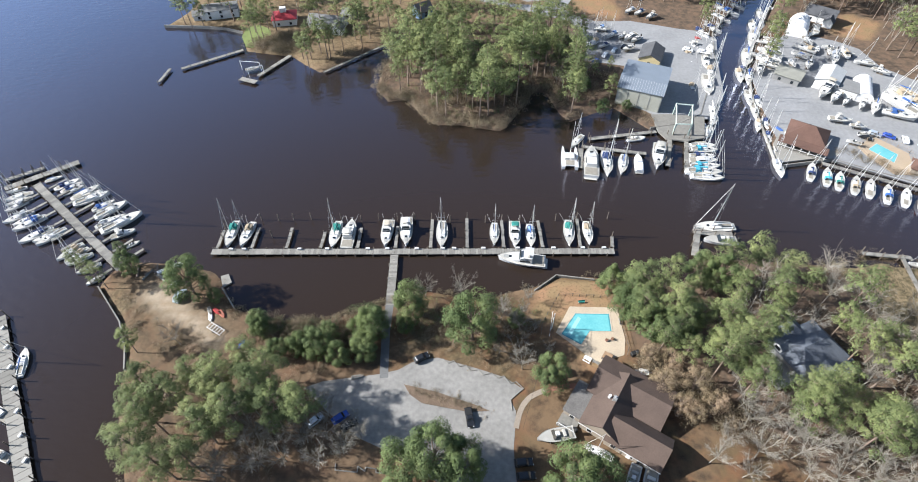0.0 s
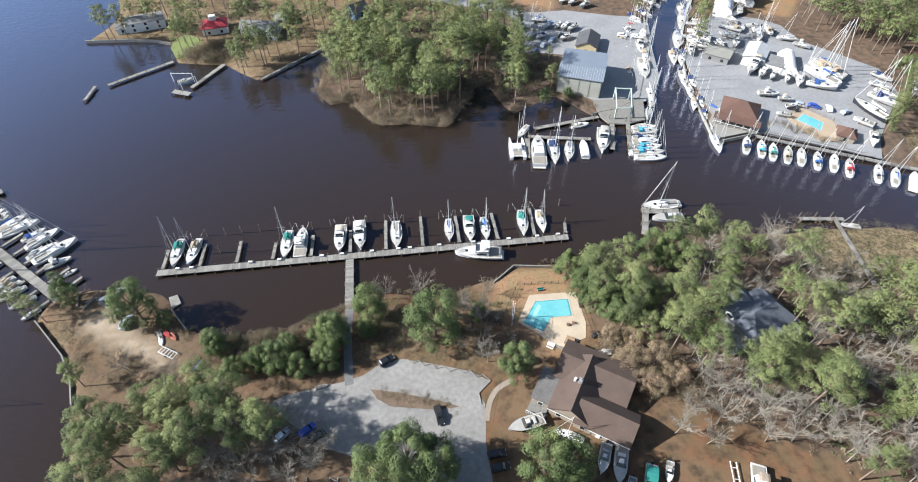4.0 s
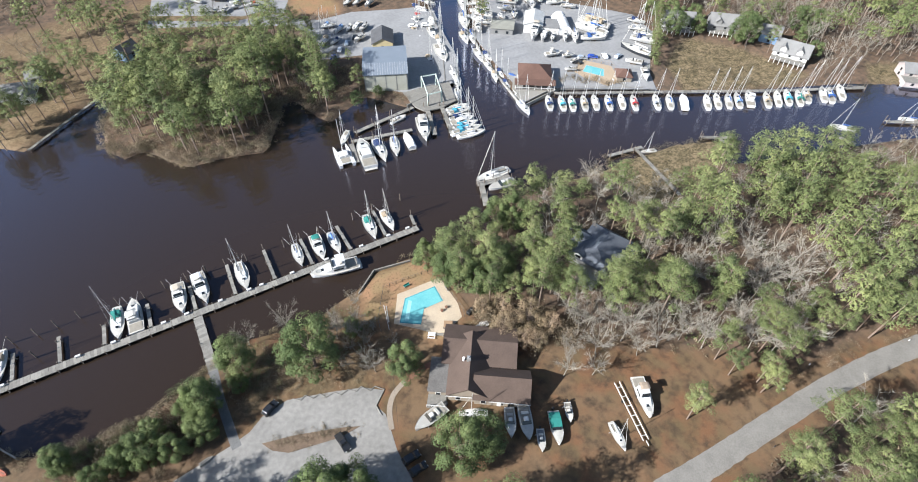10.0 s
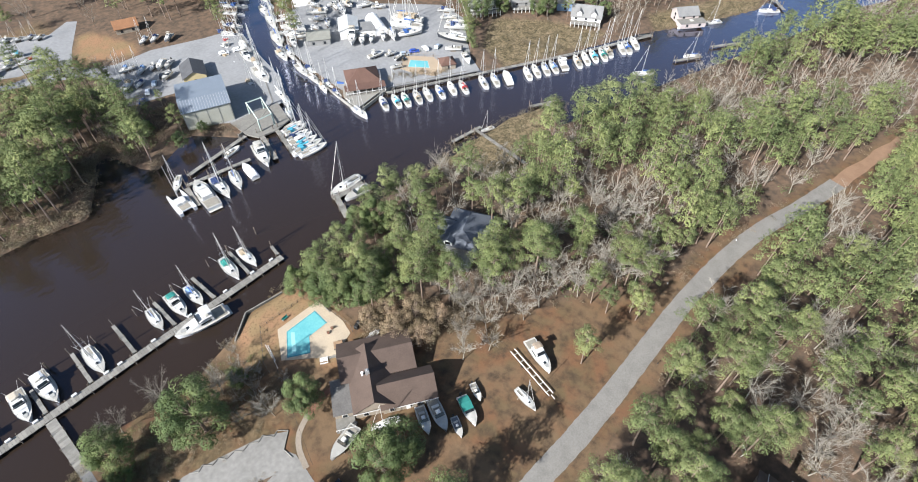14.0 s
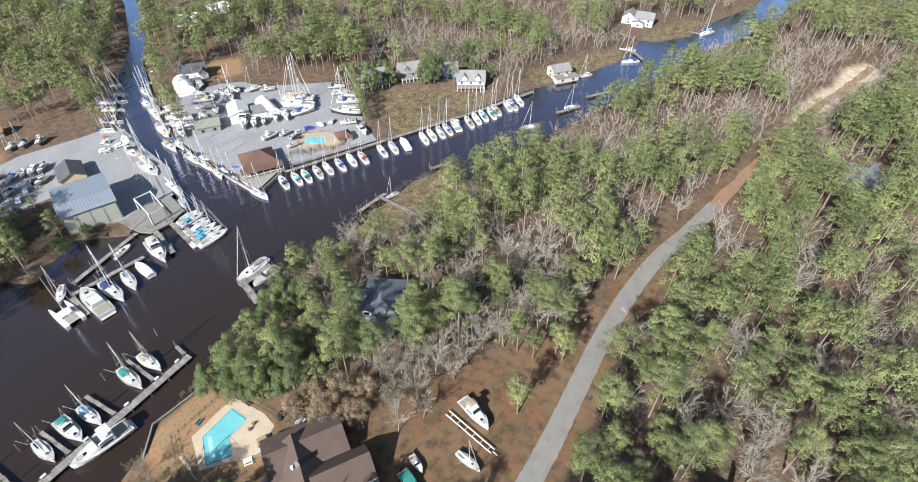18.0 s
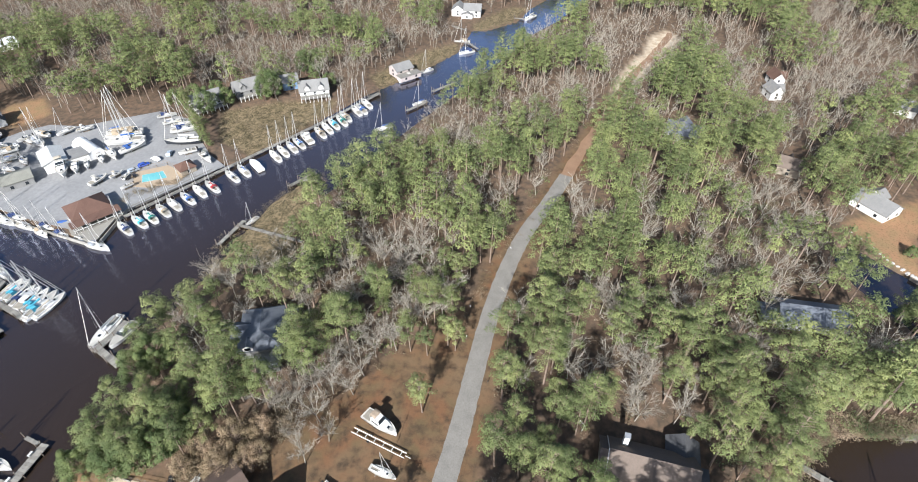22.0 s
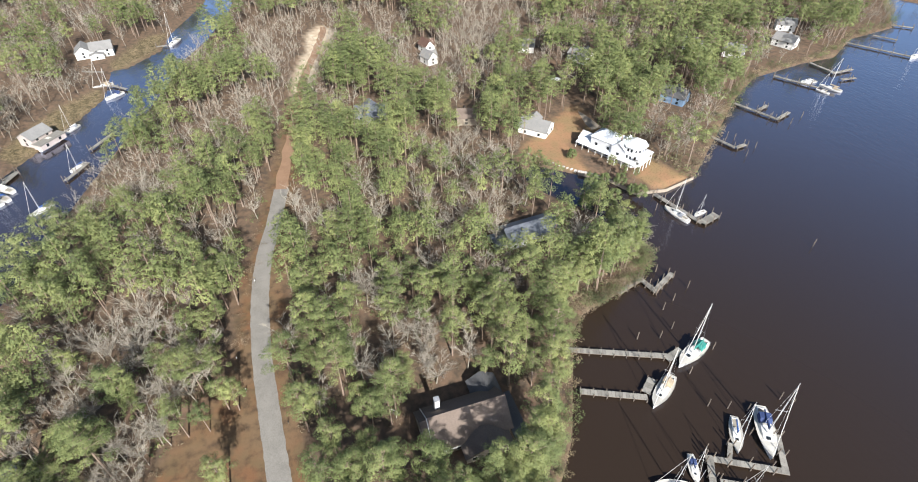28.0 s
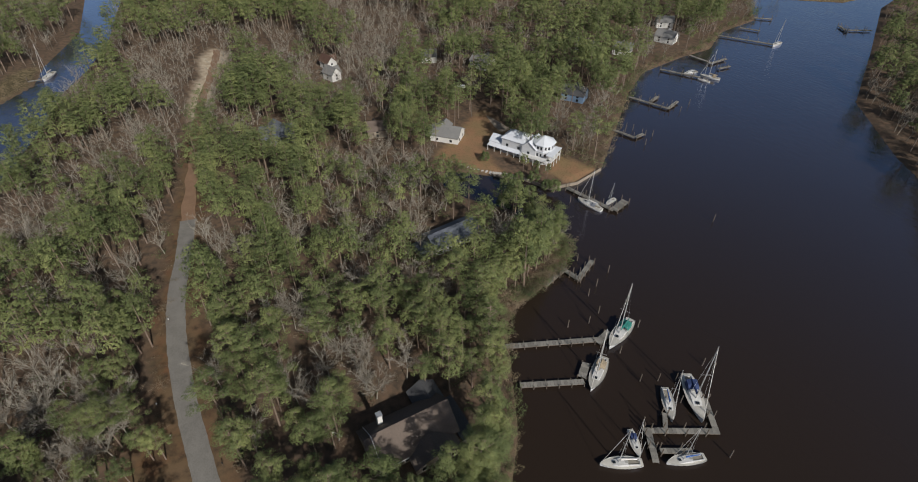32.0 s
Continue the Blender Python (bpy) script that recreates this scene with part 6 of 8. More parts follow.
moor([
    ('s', 178.9, 185.8, 116, 14.9),
    ('s', 173.2, 181.3, 116, 16.5),
    ('s_small', 139.1, 230.6, 152, 7.5),
    ('s_small', 137.5, 221.6, 138, 11.4),
    ('p_cabin', 132.9, 214.5, 129, 8.9),
    ('s', 154.7, 225.2, 133, 9.8),
    ('s', 149.8, 219.5, 140, 7.1),
    ('p_small', 165.8, 225.8, 159, 6.4),
    ('s', 161.8, 237.6, 15, 7.7),
    ('p', 128.1, 208.6, -110, 8.0),
    ('s', 164.0, 217.1, -116, 11.4),
    ('p_small', 151.5, 212.8, -113, 7.4),
    ('s_small', 131.8, 219.0, 146, 8.3),
    ('s', 170.9, 221.8, 82, 9.1),
    ('s_small', 142.3, 234.1, 140, 5.4),
    ('p_small', 144.5, 158.8, 150, 5.0)], "boats ashore in the boatyard", z=2.2, stands=True)
moor([
    ('s', 14.1, 324.9, 147, 7.5),
    ('s', 21.6, 317.6, 151, 7.4),
    ('s', 23.5, 324.2, 161, 4.5),
    ('s', 30.8, 321.9, -169, 3.8),
    ('s', 34.5, 316.8, -176, 4.2),
    ('s', 39.1, 314.2, -173, 4.0),
    ('p', 42.9, 310.0, -159, 4.8),
    ('s', 46.7, 307.3, -179, 4.4),
    ('s', 51.3, 305.2, -164, 4.2),
    ('s', 54.0, 301.9, -166, 5.8),
    ('s_dark', 28.5, 297.0, 147, 9.4),
    ('s', 34.8, 301.1, 156, 6.7),
    ('s_t', 40.3, 293.3, 160, 7.4),
    ('s', 36.3, 288.8, 156, 7.1),
    ('p', 34.4, 284.3, -170, 5.3),
    ('s_red', 42.2, 283.0, 170, 7.2),
    ('p_small', 24.4, 285.0, -153, 5.1),
    ('p_small', 28.8, 283.2, -132, 5.9),
    ('p_small', 19.1, 287.7, -163, 4.2),
    ('s_small', 18.5, 300.3, 129, 7.1),
    ('s', 84.4, 262.3, -145, 7.2),
    ('s', 88.5, 260.2, -143, 7.2),
    ('p', 93.3, 256.1, -145, 6.8),
    ('s_blue', 66.5, 244.5, -149, 6.7),
    ('s_small', 68.6, 243.5, -172, 3.9),
    ('s_blue', 71.1, 238.2, -143, 7.5),
    ('s', 65.5, 228.7, -148, 6.2),
    ('s', 60.9, 230.5, -135, 9.6),
    ('p', 75.7, 237.0, -144, 5.2),
    ('p', 78.9, 236.4, -134, 8.4),
    ('p_small', 81.2, 234.2, -140, 6.3),
    ('p_small', 76.0, 226.1, -150, 6.2)], "boats ashore in the boatyard", z=2.2, lengthen=1.05, stands=True)
moor([
    ('p_white', 22.4, 50.5, -168, 8.6),
    ('s_small', 31.7, 46.7, 152, 6.8),
    ('p_white', 38.3, 40.5, -118, 7.0),
    ('p_dark', 41.5, 38.7, -114, 8.5),
    ('p_small', 42.3, 33.5, -120, 5.1),
    ('p_teal', 46.9, 34.2, -113, 7.7),
    ('p_small', 51.9, 35.9, -117, 4.8)], "boats ashore beside the house", z=1.55, lengthen=1.05, stands=True)
moor([
    ('s_small', 58.2, 25.7, -103, 6.8),
    ('p_cabin', 69.8, 30.1, -112, 9.9)], "boats ashore beside the house", z=1.75, lengthen=1.05, stands=True)

# ---- docks and pilings ----
PLANK = bpy.data.meshes.new("plank")
_bm = bevelled(solid([(-0.5, 0.5, -0.5, 0.5, -0.5, 0.5)]), 0.03)
_bm.to_mesh(PLANK)
_bm.free()
PLANK.materials.append(DECKWOOD)


def pile_mesh(height, r):
    bm = rod((0, 0, -1.5), (0, 0, height), r, 7, r * 0.9)
    me = bpy.data.meshes.new("piling")
    bm.to_mesh(me)
    bm.free()
    me.materials.append(PILEWOOD)
    return me


PILE_TALL, PILE_LOW = pile_mesh(3.1, 0.16), pile_mesh(1.5, 0.14)


def child(name, data, parent, m):
    ob = new(name, data)
    ob.parent = parent
    ob.matrix_basis = m
    return ob


def dock(p, q, width, label, z=0.95, pitch=0.8, posts=6.0, group="", post_mesh=None, jitter=0.02, name="dock"):
    """A timber dock from p to q: cross boards, two bearers and pairs of pilings."""
    p, q = Vector((*p, 0)), Vector((*q, 0))
    run = (q - p).length
    a = math.atan2(q.y - p.y, q.x - p.x)
    d = tagged(at(new(name), p.x, p.y, math.degrees(a), z), label, "dock", group=group)
    n = max(2, round(run / pitch))
    for k in range(n):
        w = run / n
        child("plank", PLANK, d, pose((k + 0.5) * w, rng.normal(0, jitter), rng.normal(0, 0.008)) @ Matrix.Diagonal((w * 0.94, width * (1 + rng.normal(0, 0.012)), 0.07, 1)))
    for y in (-width * 0.42, width * 0.42):
        part("bearer", solid([(0, run, y - 0.07, y + 0.07, -0.32, -0.045)]), PILEWOOD, d)
    for k in range(int(run / posts) + 1):
        for y in (-1, 1):
            child("piling", post_mesh or PILE_LOW, d, pose(min(run - 0.15, 0.15 + k * posts), y * (width / 2 + 0.1), -z))
    return d


def pair(lst, i):
    return lst[2 * i], lst[2 * i + 1]


DOCK = [(-75.9, 108.7), (47.6, 108.3)]
dock(DOCK[0], DOCK[1], 2.25, "long grey weathered timber pier with boats moored along it", posts=5.5)
GANG = [(-19.7, 107.2), (-19.6, 88.0)]
dock(GANG[1], GANG[0], 2.4, "timber gangway leading from the shore to the pier", z=0.99, posts=5)
FINGERS = [[(-74.6, 110.3), (-74.5, 117.6)], [(-64.0, 110.2), (-63.7, 118.8)], [(-53.2, 110.1), (-53.1, 118.7)], [(-42.7, 110.0), (-42.3, 116.9)], [(-31.3, 109.9), (-31.1, 118.5)], [(-19.6, 109.8), (-19.6, 119.2)], [(-8.8, 110.1), (-8.5, 122.1)], [(2.5, 110.0), (2.6, 122.5)], [(13.8, 110.0), (13.7, 121.5)], [(25.8, 110.1), (25.4, 121.4)], [(37.4, 110.3), (38.1, 122.1)], [(47.2, 110.3), (48.0, 114.4)]]
for p, q in FINGERS:
    dock((p[0], DOCK[0][1] + 1.2), q, 0.95, "narrow timber finger pier between boat berths", z=0.93, pitch=1.0, posts=7, group="finger piers of the long pier", name="finger_pier")
for x, y in [(-74.3, 118.5), (-64.1, 123.1), (-58.3, 122.6), (-53.6, 123.0), (-47.9, 123.1), (-38.2, 122.9), (-31.5, 121.9), (-25.9, 122.7), (-19.9, 122.7), (-14.4, 122.6), (-58.9, 115.4), (-74.0, 114.3)] + [(-14.2, 122.6), (-8.8, 122.6), (-4.7, 123.0), (-2.8, 121.6), (2.7, 122.9), (8.5, 121.5), (13.8, 121.9), (19.6, 121.4), (31.2, 122.2), (38.2, 123.0), (48.2, 122.9), (48.0, 114.4)]:
    at(tagged(new("mooring_piling", PILE_TALL), "round timber mooring piling standing in the water", "piling", group="mooring pilings"), x, y, 0, 0)
for k, x in enumerate((-70, -66, -49, -40.5, -28, -22, -13, -5, -1.5, 7.5, 18, 29, 38, 44.5)):
    box = tagged(new("dock_box"), "white fibreglass dock box on the pier", "dock box", group="dock boxes on the pier")
    part("chest", bevelled(solid([(-0.6, 0.6, -0.28, 0.28, 0, 0.5)]), 0.04), GELCOAT, box)
    part("lid", bevelled(solid([(-0.63, 0.63, -0.31, 0.31, 0.5, 0.6)]), 0.03), GELCOAT, box)
    at(box, x, DOCK[0][1] + 0.72, 0, 0.985)

NWD = [(48.6, 163.4), (74.8, 167.7), (45.3, 158.9), (68.1, 154.7), (44.8, 157.8), (42.8, 146.9), (79.4, 165.5), (74.0, 147.7), (84.9, 163.1), (80.0, 145.5)]
for i in range(5):
    dock(*pair(NWD, i), (1.6, 1.6, 1.8, 1.8, 1.6)[i], "grey timber jetty of the boatyard", z=0.94 + 0.01 * i, pitch=1.2, posts=8, group="boatyard jetties", post_mesh=PILE_TALL)
EDOCK = [(129.2, 149.0), (161.0, 130.9), (184.5, 118.7), (211.4, 106.1), (229.4, 98.2), (244.5, 90.5)]
dock(EDOCK[0], EDOCK[3], 1.7, "long timber dock along the marsh bank", pitch=2.8, posts=9)
dock(EDOCK[3], EDOCK[5], 1.7, "long timber dock along the marsh bank", z=0.96, pitch=2.8, posts=9)
CD = [(122.8, 107.0), (136.9, 105.1), (134.2, 105.9), (130.6, 79.5), (160.0, 99.1), (171.4, 92.4), (165.5, 95.7), (165.5, 89.2), (204.7, 76.8), (206.8, 68.5), (228.4, 70.5), (244.4, 65.0), (237.5, 67.1), (234.9, 62.2), (258.7, 87.1), (283.8, 74.1)]
for i in range(4):
    dock(*pair(CD, i), (1.5, 1.3, 1.4, 1.2)[i], "timber jetty over the marsh edge", z=0.94 + 0.01 * i, pitch=1.0, posts=5, group="creek jetties", post_mesh=PILE_TALL if i % 2 == 0 else None)
NED = [(229.8, 71.9), (241.5, 64.5), (270.3, 80.2), (277.5, 74.1), (252.3, 65.0), (265.7, 55.8), (319.6, 70.8), (319.2, 60.4), (319.2, 60.4), (311.2, 53.2), (346.7, 81.2), (339.1, 65.8), (367.3, 40.1), (366.9, 30.6), (239.6, 94.6), (244.6, 90.6)]
for i in range(8):
    dock(*pair(NED, i), 1.5, "small private timber jetty", z=0.94 + 0.01 * (i % 3), pitch=3.4, posts=6, group="creek jetties", post_mesh=PILE_TALL)
dock(CD[8], CD[9], 1.6, "small private timber jetty", pitch=1.2, group="creek jetties", post_mesh=PILE_TALL)
PD = [(74.1, 116.4), (86.0, 114.8), (75.4, 116.4), (71.5, 106.3)]
for i in range(2):
    dock(*pair(PD, i), (2.2, 2.0)[i], "grey timber landing below the wooded point", z=0.95 + 0.01 * i, pitch=1.0, post_mesh=PILE_TALL)
WP = [(-145.5, 139.7), (-99.6, 101.0), (-155.2, 137.4), (-136.1, 151.4), (-157.6, 141.8), (-147.1, 148.3)]
w0, w1 = Vector(WP[0]), Vector(WP[1])
wd = (w1 - w0).normalized()
wn_ = Vector((-wd.y, wd.x))
for k in range(9):
    for s in (-1, 1):
        c_ = w0 + wd * (5.5 + k * (w1 - w0).length / 9.5)
        dock(c_ + wn_ * s * 1.4, c_ + wn_ * s * 8.5, 0.9, "narrow timber finger pier between boat berths", z=0.92, pitch=3.5, posts=7, group="finger piers of the west marina", name="finger_pier")
dock(WP[0], WP[1], 2.6, "timber pier of the west marina", pitch=1.0, posts=7)
dock(WP[2], WP[3], 2.6, "timber pier head of the west marina", z=0.97, pitch=1.2, posts=6, post_mesh=PILE_TALL)
dock(WP[4], WP[5], 1.6, "slatted timber breakwater of the west marina", z=0.9, pitch=1.2, posts=3, post_mesh=PILE_TALL)
for kind, x, y, deg, length in [
    ('s_green', -71.8, 116.3, -95, 10.7),
    ('s', -66.9, 116.1, -97, 10.3),
    ('s_teal', -39.0, 115.8, -94, 11.0),
    ('p', -34.5, 115.9, 88, 11.6),
    ('p', -22.7, 116.2, -93, 10.8),
    ('p_canvas', -16.7, 116.9, -87, 11.6)] + [
    ('s', -5.4, 115.8, -89, 11.0),
    ('s', 11.2, 115.9, -93, 9.1),
    ('p_green', 17.6, 115.6, -92, 10.4),
    ('s_blue', 22.5, 115.2, -93, 9.3),
    ('s_green', 34.7, 116.2, -94, 10.5),
    ('s', 40.7, 116.2, -92, 9.4)]:
    for s in (-1, 1):
        ln = tagged(new("mooring_line"), "pale mooring rope from a boat to the pier", "rope", group="mooring ropes")
        part("strand", rod((x + s * 1.0, y + 4.6, 1.2), (x + s * 2.1, y + 7.2, 2.3), 0.03, 4), SAIL, ln)
SW = [(-128.1, 85.0), (-97.2, 40.3)]
for k in range(7):
    u = (k + 0.6) / 7.5
    box = tagged(new("dock_box"), "white fibreglass dock box on the pier", "dock box", group="dock boxes on the pier")
    part("chest", bevelled(solid([(-0.6, 0.6, -0.28, 0.28, 0, 0.5)]), 0.04), GELCOAT, box)
    part("lid", bevelled(solid([(-0.63, 0.63, -0.31, 0.31, 0.5, 0.6)]), 0.03), GELCOAT, box)
    at(box, SW[0][0] + (SW[1][0] - SW[0][0]) * u + 1.1, SW[0][1] + (SW[1][1] - SW[0][1]) * u, 80, 1.04)
dock(SW[0], SW[1], 3.6, "wide pale concrete pier", z=1.0, pitch=1.8, posts=6, post_mesh=PILE_TALL)
SED = [(82.3, -68.4), (69.0, -94.6), (68.6, -92.7), (69.8, -98.7), (68.9, -65.3), (60.7, -80.5), (62.0, -80.8), (65.0, -85.2), (42.1, -82.9), (31.9, -98.4), (40.1, -103.2), (31.9, -97.5), (42.7, -91.1), (39.3, -87.6), (42.1, -84.2), (34.6, -79.0), (36.2, -82.1), (32.0, -88.7)]
for i in range(9):
    dock(*pair(SED, i), (1.7, 2.2, 1.7, 2.2, 1.5, 1.5, 1.2, 1.6, 1.4)[i], "weathered timber pier in the south creek", z=0.95 + 0.008 * i, pitch=0.9, posts=3.4 if i in (0, 2) else 5, group="south creek piers", post_mesh=PILE_TALL if i > 3 else None)
for x, y in [(67.1, -107.7), (62.9, -96.1), (53.2, -93.7), (43.8, -84.6), (50.7, -97.9), (48.3, -102.0), (42.9, -97.6), (84.6, -104.3), (77.5, -101.8), (76.0, -96.5), (78.1, -90.1), (47.7, -112.3), (45.1, -113.5), (26.4, -95.4), (157.8, -196.1), (155.0, -197.7), (146.0, -200.9), (142.2, -192.2), (156.1, -232.0), (159.0, -242.0), (88.9, -170.4), (89.2, -117.3), (86.5, -109.5), (99.1, -112.7), (126.1, -133.4)]:
    at(tagged(new("mooring_piling", PILE_TALL), "round timber mooring piling standing in the water", "piling", group="mooring pilings"), x, y, 0, 0)
FRD = [(159.9, -188.9), (148.4, -192.1), (148.4, -192.1), (148.8, -198.2), (181.1, -221.9), (160.3, -228.7), (160.6, -228.2), (163.9, -239.2), (171.0, -227.3), (173.2, -235.1), (197.7, -264.5), (177.6, -274.3), (203.2, -296.3), (189.0, -297.3), (188.1, -295.1), (187.9, -310.4), (180.7, -293.1), (179.5, -302.4), (217.2, -340.8), (186.8, -356.7), (219.1, -366.2), (207.9, -372.5), (227.6, -393.0), (218.2, -401.5), (185.6, -427.7), (176.1, -419.5), (178.0, -422.9), (168.6, -436.8)]
for i in range(14):
    dock(*pair(FRD, i), 1.7, "private timber jetty on the wooded creek", z=0.94 + 0.01 * (i % 3), pitch=4.4, posts=6, group="far creek jetties", post_mesh=PILE_TALL)
GD = [(133.7, -138.4), (112.7, -143.1), (112.7, -143.1), (114.7, -151.6)]
for i in range(2):
    dock(*pair(GD, i), (1.8, 3.0)[i], "timber jetty of the white house", z=0.95 + 0.01 * i, pitch=1.0, posts=4, post_mesh=PILE_TALL)
PT = [(94.9, -94.9), (97.6, -105.9), (98.0, -105.2), (90.8, -106.4), (91.2, -105.7), (95.7, -116.4)]
for i in range(3):
    dock(*pair(PT, i), 1.7, "grey timber landing at the wooded point", z=0.95 + 0.01 * i, pitch=1.0, posts=3.5, post_mesh=PILE_TALL)
NWP = [(-97.3, 229.1), (-120.2, 213.3), (-126.2, 202.9), (-125.1, 213.5), (-122.0, 207.5), (-120.7, 211.4), (-75.0, 224.0), (-85.5, 207.1), (-92.5, 205.5), (-85.0, 202.4), (-57.9, 210.0), (-21.7, 243.8)]
for i in (0, 1, 3, 4):
    dock(*pair(NWP, i), (1.8, 1.2, 1, 1.8, 2.6)[i], "long private jetty by the houses", z=0.95 + 0.01 * i, pitch=3.8, posts=6, group="jetties by the houses")
dock(NWP[10], NWP[11], 1.1, "timber sea wall walkway along the canal", z=1.0, pitch=1.6, posts=5)


# ---- sea walls ----
def seawall(pts, label, material, top=1.35, w=0.35):
    base = tagged(new("trim_seawall"), label, "sea wall", kind="structure")
    for (x0, y0), (x1, y1) in zip(pts, pts[1:]):
        n = Vector((y1 - y0, x0 - x1, 0)).normalized() * w / 2
        bm = bmesh.new()
        low = [bm.verts.new((x, y, -1.4)) for x, y in ((x0 - n.x, y0 - n.y), (x1 - n.x, y1 - n.y), (x1 + n.x, y1 + n.y), (x0 + n.x, y0 + n.y))]
        bm.faces.new(low)
        r = bmesh.ops.extrude_face_region(bm, geom=list(bm.faces))
        for v in r["geom"]:
            if isinstance(v, bmesh.types.BMVert):
                v.co.z = top
        bmesh.ops.recalc_face_normals(bm, faces=bm.faces)
        part("panel", bm, material, base)
    return base


seawall([(-104.8, 95.4), (-93.7, 83.4), (-88.9, 75.2), (-86.5, 68.8)], "weathered timber bulkhead along the spit", DECKWOOD)
seawall([(-68.7, 94.9), (-63.2, 87.7)], "weathered timber bulkhead by the inlet", DECKWOOD)
seawall([(21.6, 93.3), (28.6, 98.9), (39.5, 97.2)], "timber bulkhead below the pool lawn", DECKWOOD)
seawall([SHORE_EAST[k] for k in range(2, 8)], "timber bulkhead of the boat channel", DECKWOOD)
seawall([(112.7, 147.3), (133.7, 151), (163.7, 134.5)], "timber bulkhead of the marina basin", DECKWOOD)
seawall([(157.2, -119), (148.5, -127.8), (137, -132.4), (134.2, -144.3), (137, -160)], "pale concrete sea wall below the white house", CONCRETE)
seawall([SHORE_NORTH[k] for k in range(2, 8)], "timber bulkhead of the boat channel", DECKWOOD)
seawall([(-101.8, 245.2), (-109.9, 248.7), (-119.7, 250.5), (-141.3, 251.8)], "timber bulkhead by the houses", DECKWOOD)


# ---- buildings ----
def gable_roof(u0, u1, v0, v1, eave, ridge, axis="u", over=0.45, thick=0.22, hip=0.0):
    """A thick pitched roof over a rectangle; hip pulls the ridge ends in."""
    if axis == "v":
        sw = lambda a, b_: (b_, a)
        a0, a1, b0, b1 = v0 - over, v1 + over, u0 - over, u1 + over
    else:
        sw = lambda a, b_: (a, b_)
        a0, a1, b0, b1 = u0 - over, u1 + over, v0 - over, v1 + over
    mid = (b0 + b1) / 2
    drop = (ridge - eave) * over / ((b1 - b0) / 2)
    e = eave - drop
    bm = bmesh.new()
    P = lambda a, b_, z: bm.verts.new((*sw(a, b_), z))
    top = [P(a0, b0, e + thick), P(a1, b0, e + thick), P(a1, b1, e + thick), P(a0, b1, e + thick), P(a0 + hip, mid, ridge + thick), P(a1 - hip, mid, ridge + thick)]
    low = [P(a0, b0, e), P(a1, b0, e), P(a1, b1, e), P(a0, b1, e)]
    if not hip:
        low += [P(a0, mid, ridge), P(a1, mid, ridge)]
    for q in ((0, 1, 5, 4), (2, 3, 4, 5), (3, 0, 4), (1, 2, 5)):
        if len(q) == 4 or hip:
            bm.faces.new([top[i] for i in q])
    if hip:
        bm.faces.new([low[i] for i in (3, 2, 1, 0)])
    else:
        bm.faces.new([low[i] for i in (0, 4, 5, 1)])
        bm.faces.new([low[i] for i in (2, 5, 4, 3)])
        bm.faces.new((top[0], top[4], low[4], low[0]))
        bm.faces.new((top[4], top[3], low[3], low[4]))
        bm.faces.new((top[1], low[1], low[5], top[5]))
        bm.faces.new((top[5], low[5], low[2], top[2]))
    for i, j in ((0, 1), (2, 3)) if not hip else ((0, 1), (1, 2), (2, 3), (3, 0)):
        bm.faces.new((top[i], low[i], low[j], top[j]))
    bmesh.ops.recalc_face_normals(bm, faces=bm.faces)
    return bm


def walls(u0, u1, v0, v1, z0, eave, ridge, axis="u", hip=False):
    bm = bmesh.new()
    if hip or axis is None:
        bm.free()
        return solid([(u0, u1, v0, v1, z0, eave)])
    if axis == "u":
        prof = [(v0, z0), (v1, z0), (v1, eave), ((v0 + v1) / 2, ridge), (v0, eave)]
        ends = [[(u, b_, z) for b_, z in prof] for u in (u0, u1)]
    else:
        prof = [(u0, z0), (u1, z0), (u1, eave), ((u0 + u1) / 2, ridge), (u0, eave)]
        ends = [[(b_, v, z) for b_, z in prof] for v in (v0, v1)]
    bm.free()
    return loft(ends)


def windows(parent, u0, u1, v0, v1, floors, pitch=3.1, w=1.1, h=1.2, sides="SNEW", trim=WHITEPAINT, far_off=False):
    """Framed windows in rows on the chosen walls."""
    for z in floors:
        for side in sides:
            a0, a1 = (u0, u1) if side in "SN" else (v0, v1)
            n = int((a1 - a0 - 0.6) / (4.4 if far_off else pitch))
            for k in range(n):
                c_ = a0 + (a1 - a0) * (k + 0.5) / n
                d = {"S": v0, "N": v1, "E": u1, "W": u0}[side]
                o = -1 if side in "SW" else 1
                lo, hi = sorted((d - o * 0.02, d + o * 0.06))
                lo2, hi2 = sorted((d + o * 0.02, d + o * 0.075))
                box = (c_ - w / 2 - 0.1, c_ + w / 2 + 0.1, lo, hi, z - 0.1, z + h + 0.1)
                pane = (c_ - w / 2, c_ + w / 2, lo2, hi2, z, z + h)
                if side in "EW":
                    box, pane = (box[2], box[3], box[0], box[1], box[4], box[5]), (pane[2], pane[3], pane[0], pane[1], pane[4], pane[5])
                if far_off:
                    part("window", solid([pane]), GLASS, parent)
                    continue
                fr = part("window", solid([box]), trim, parent)
                part("pane", solid([pane]), GLASS, fr)


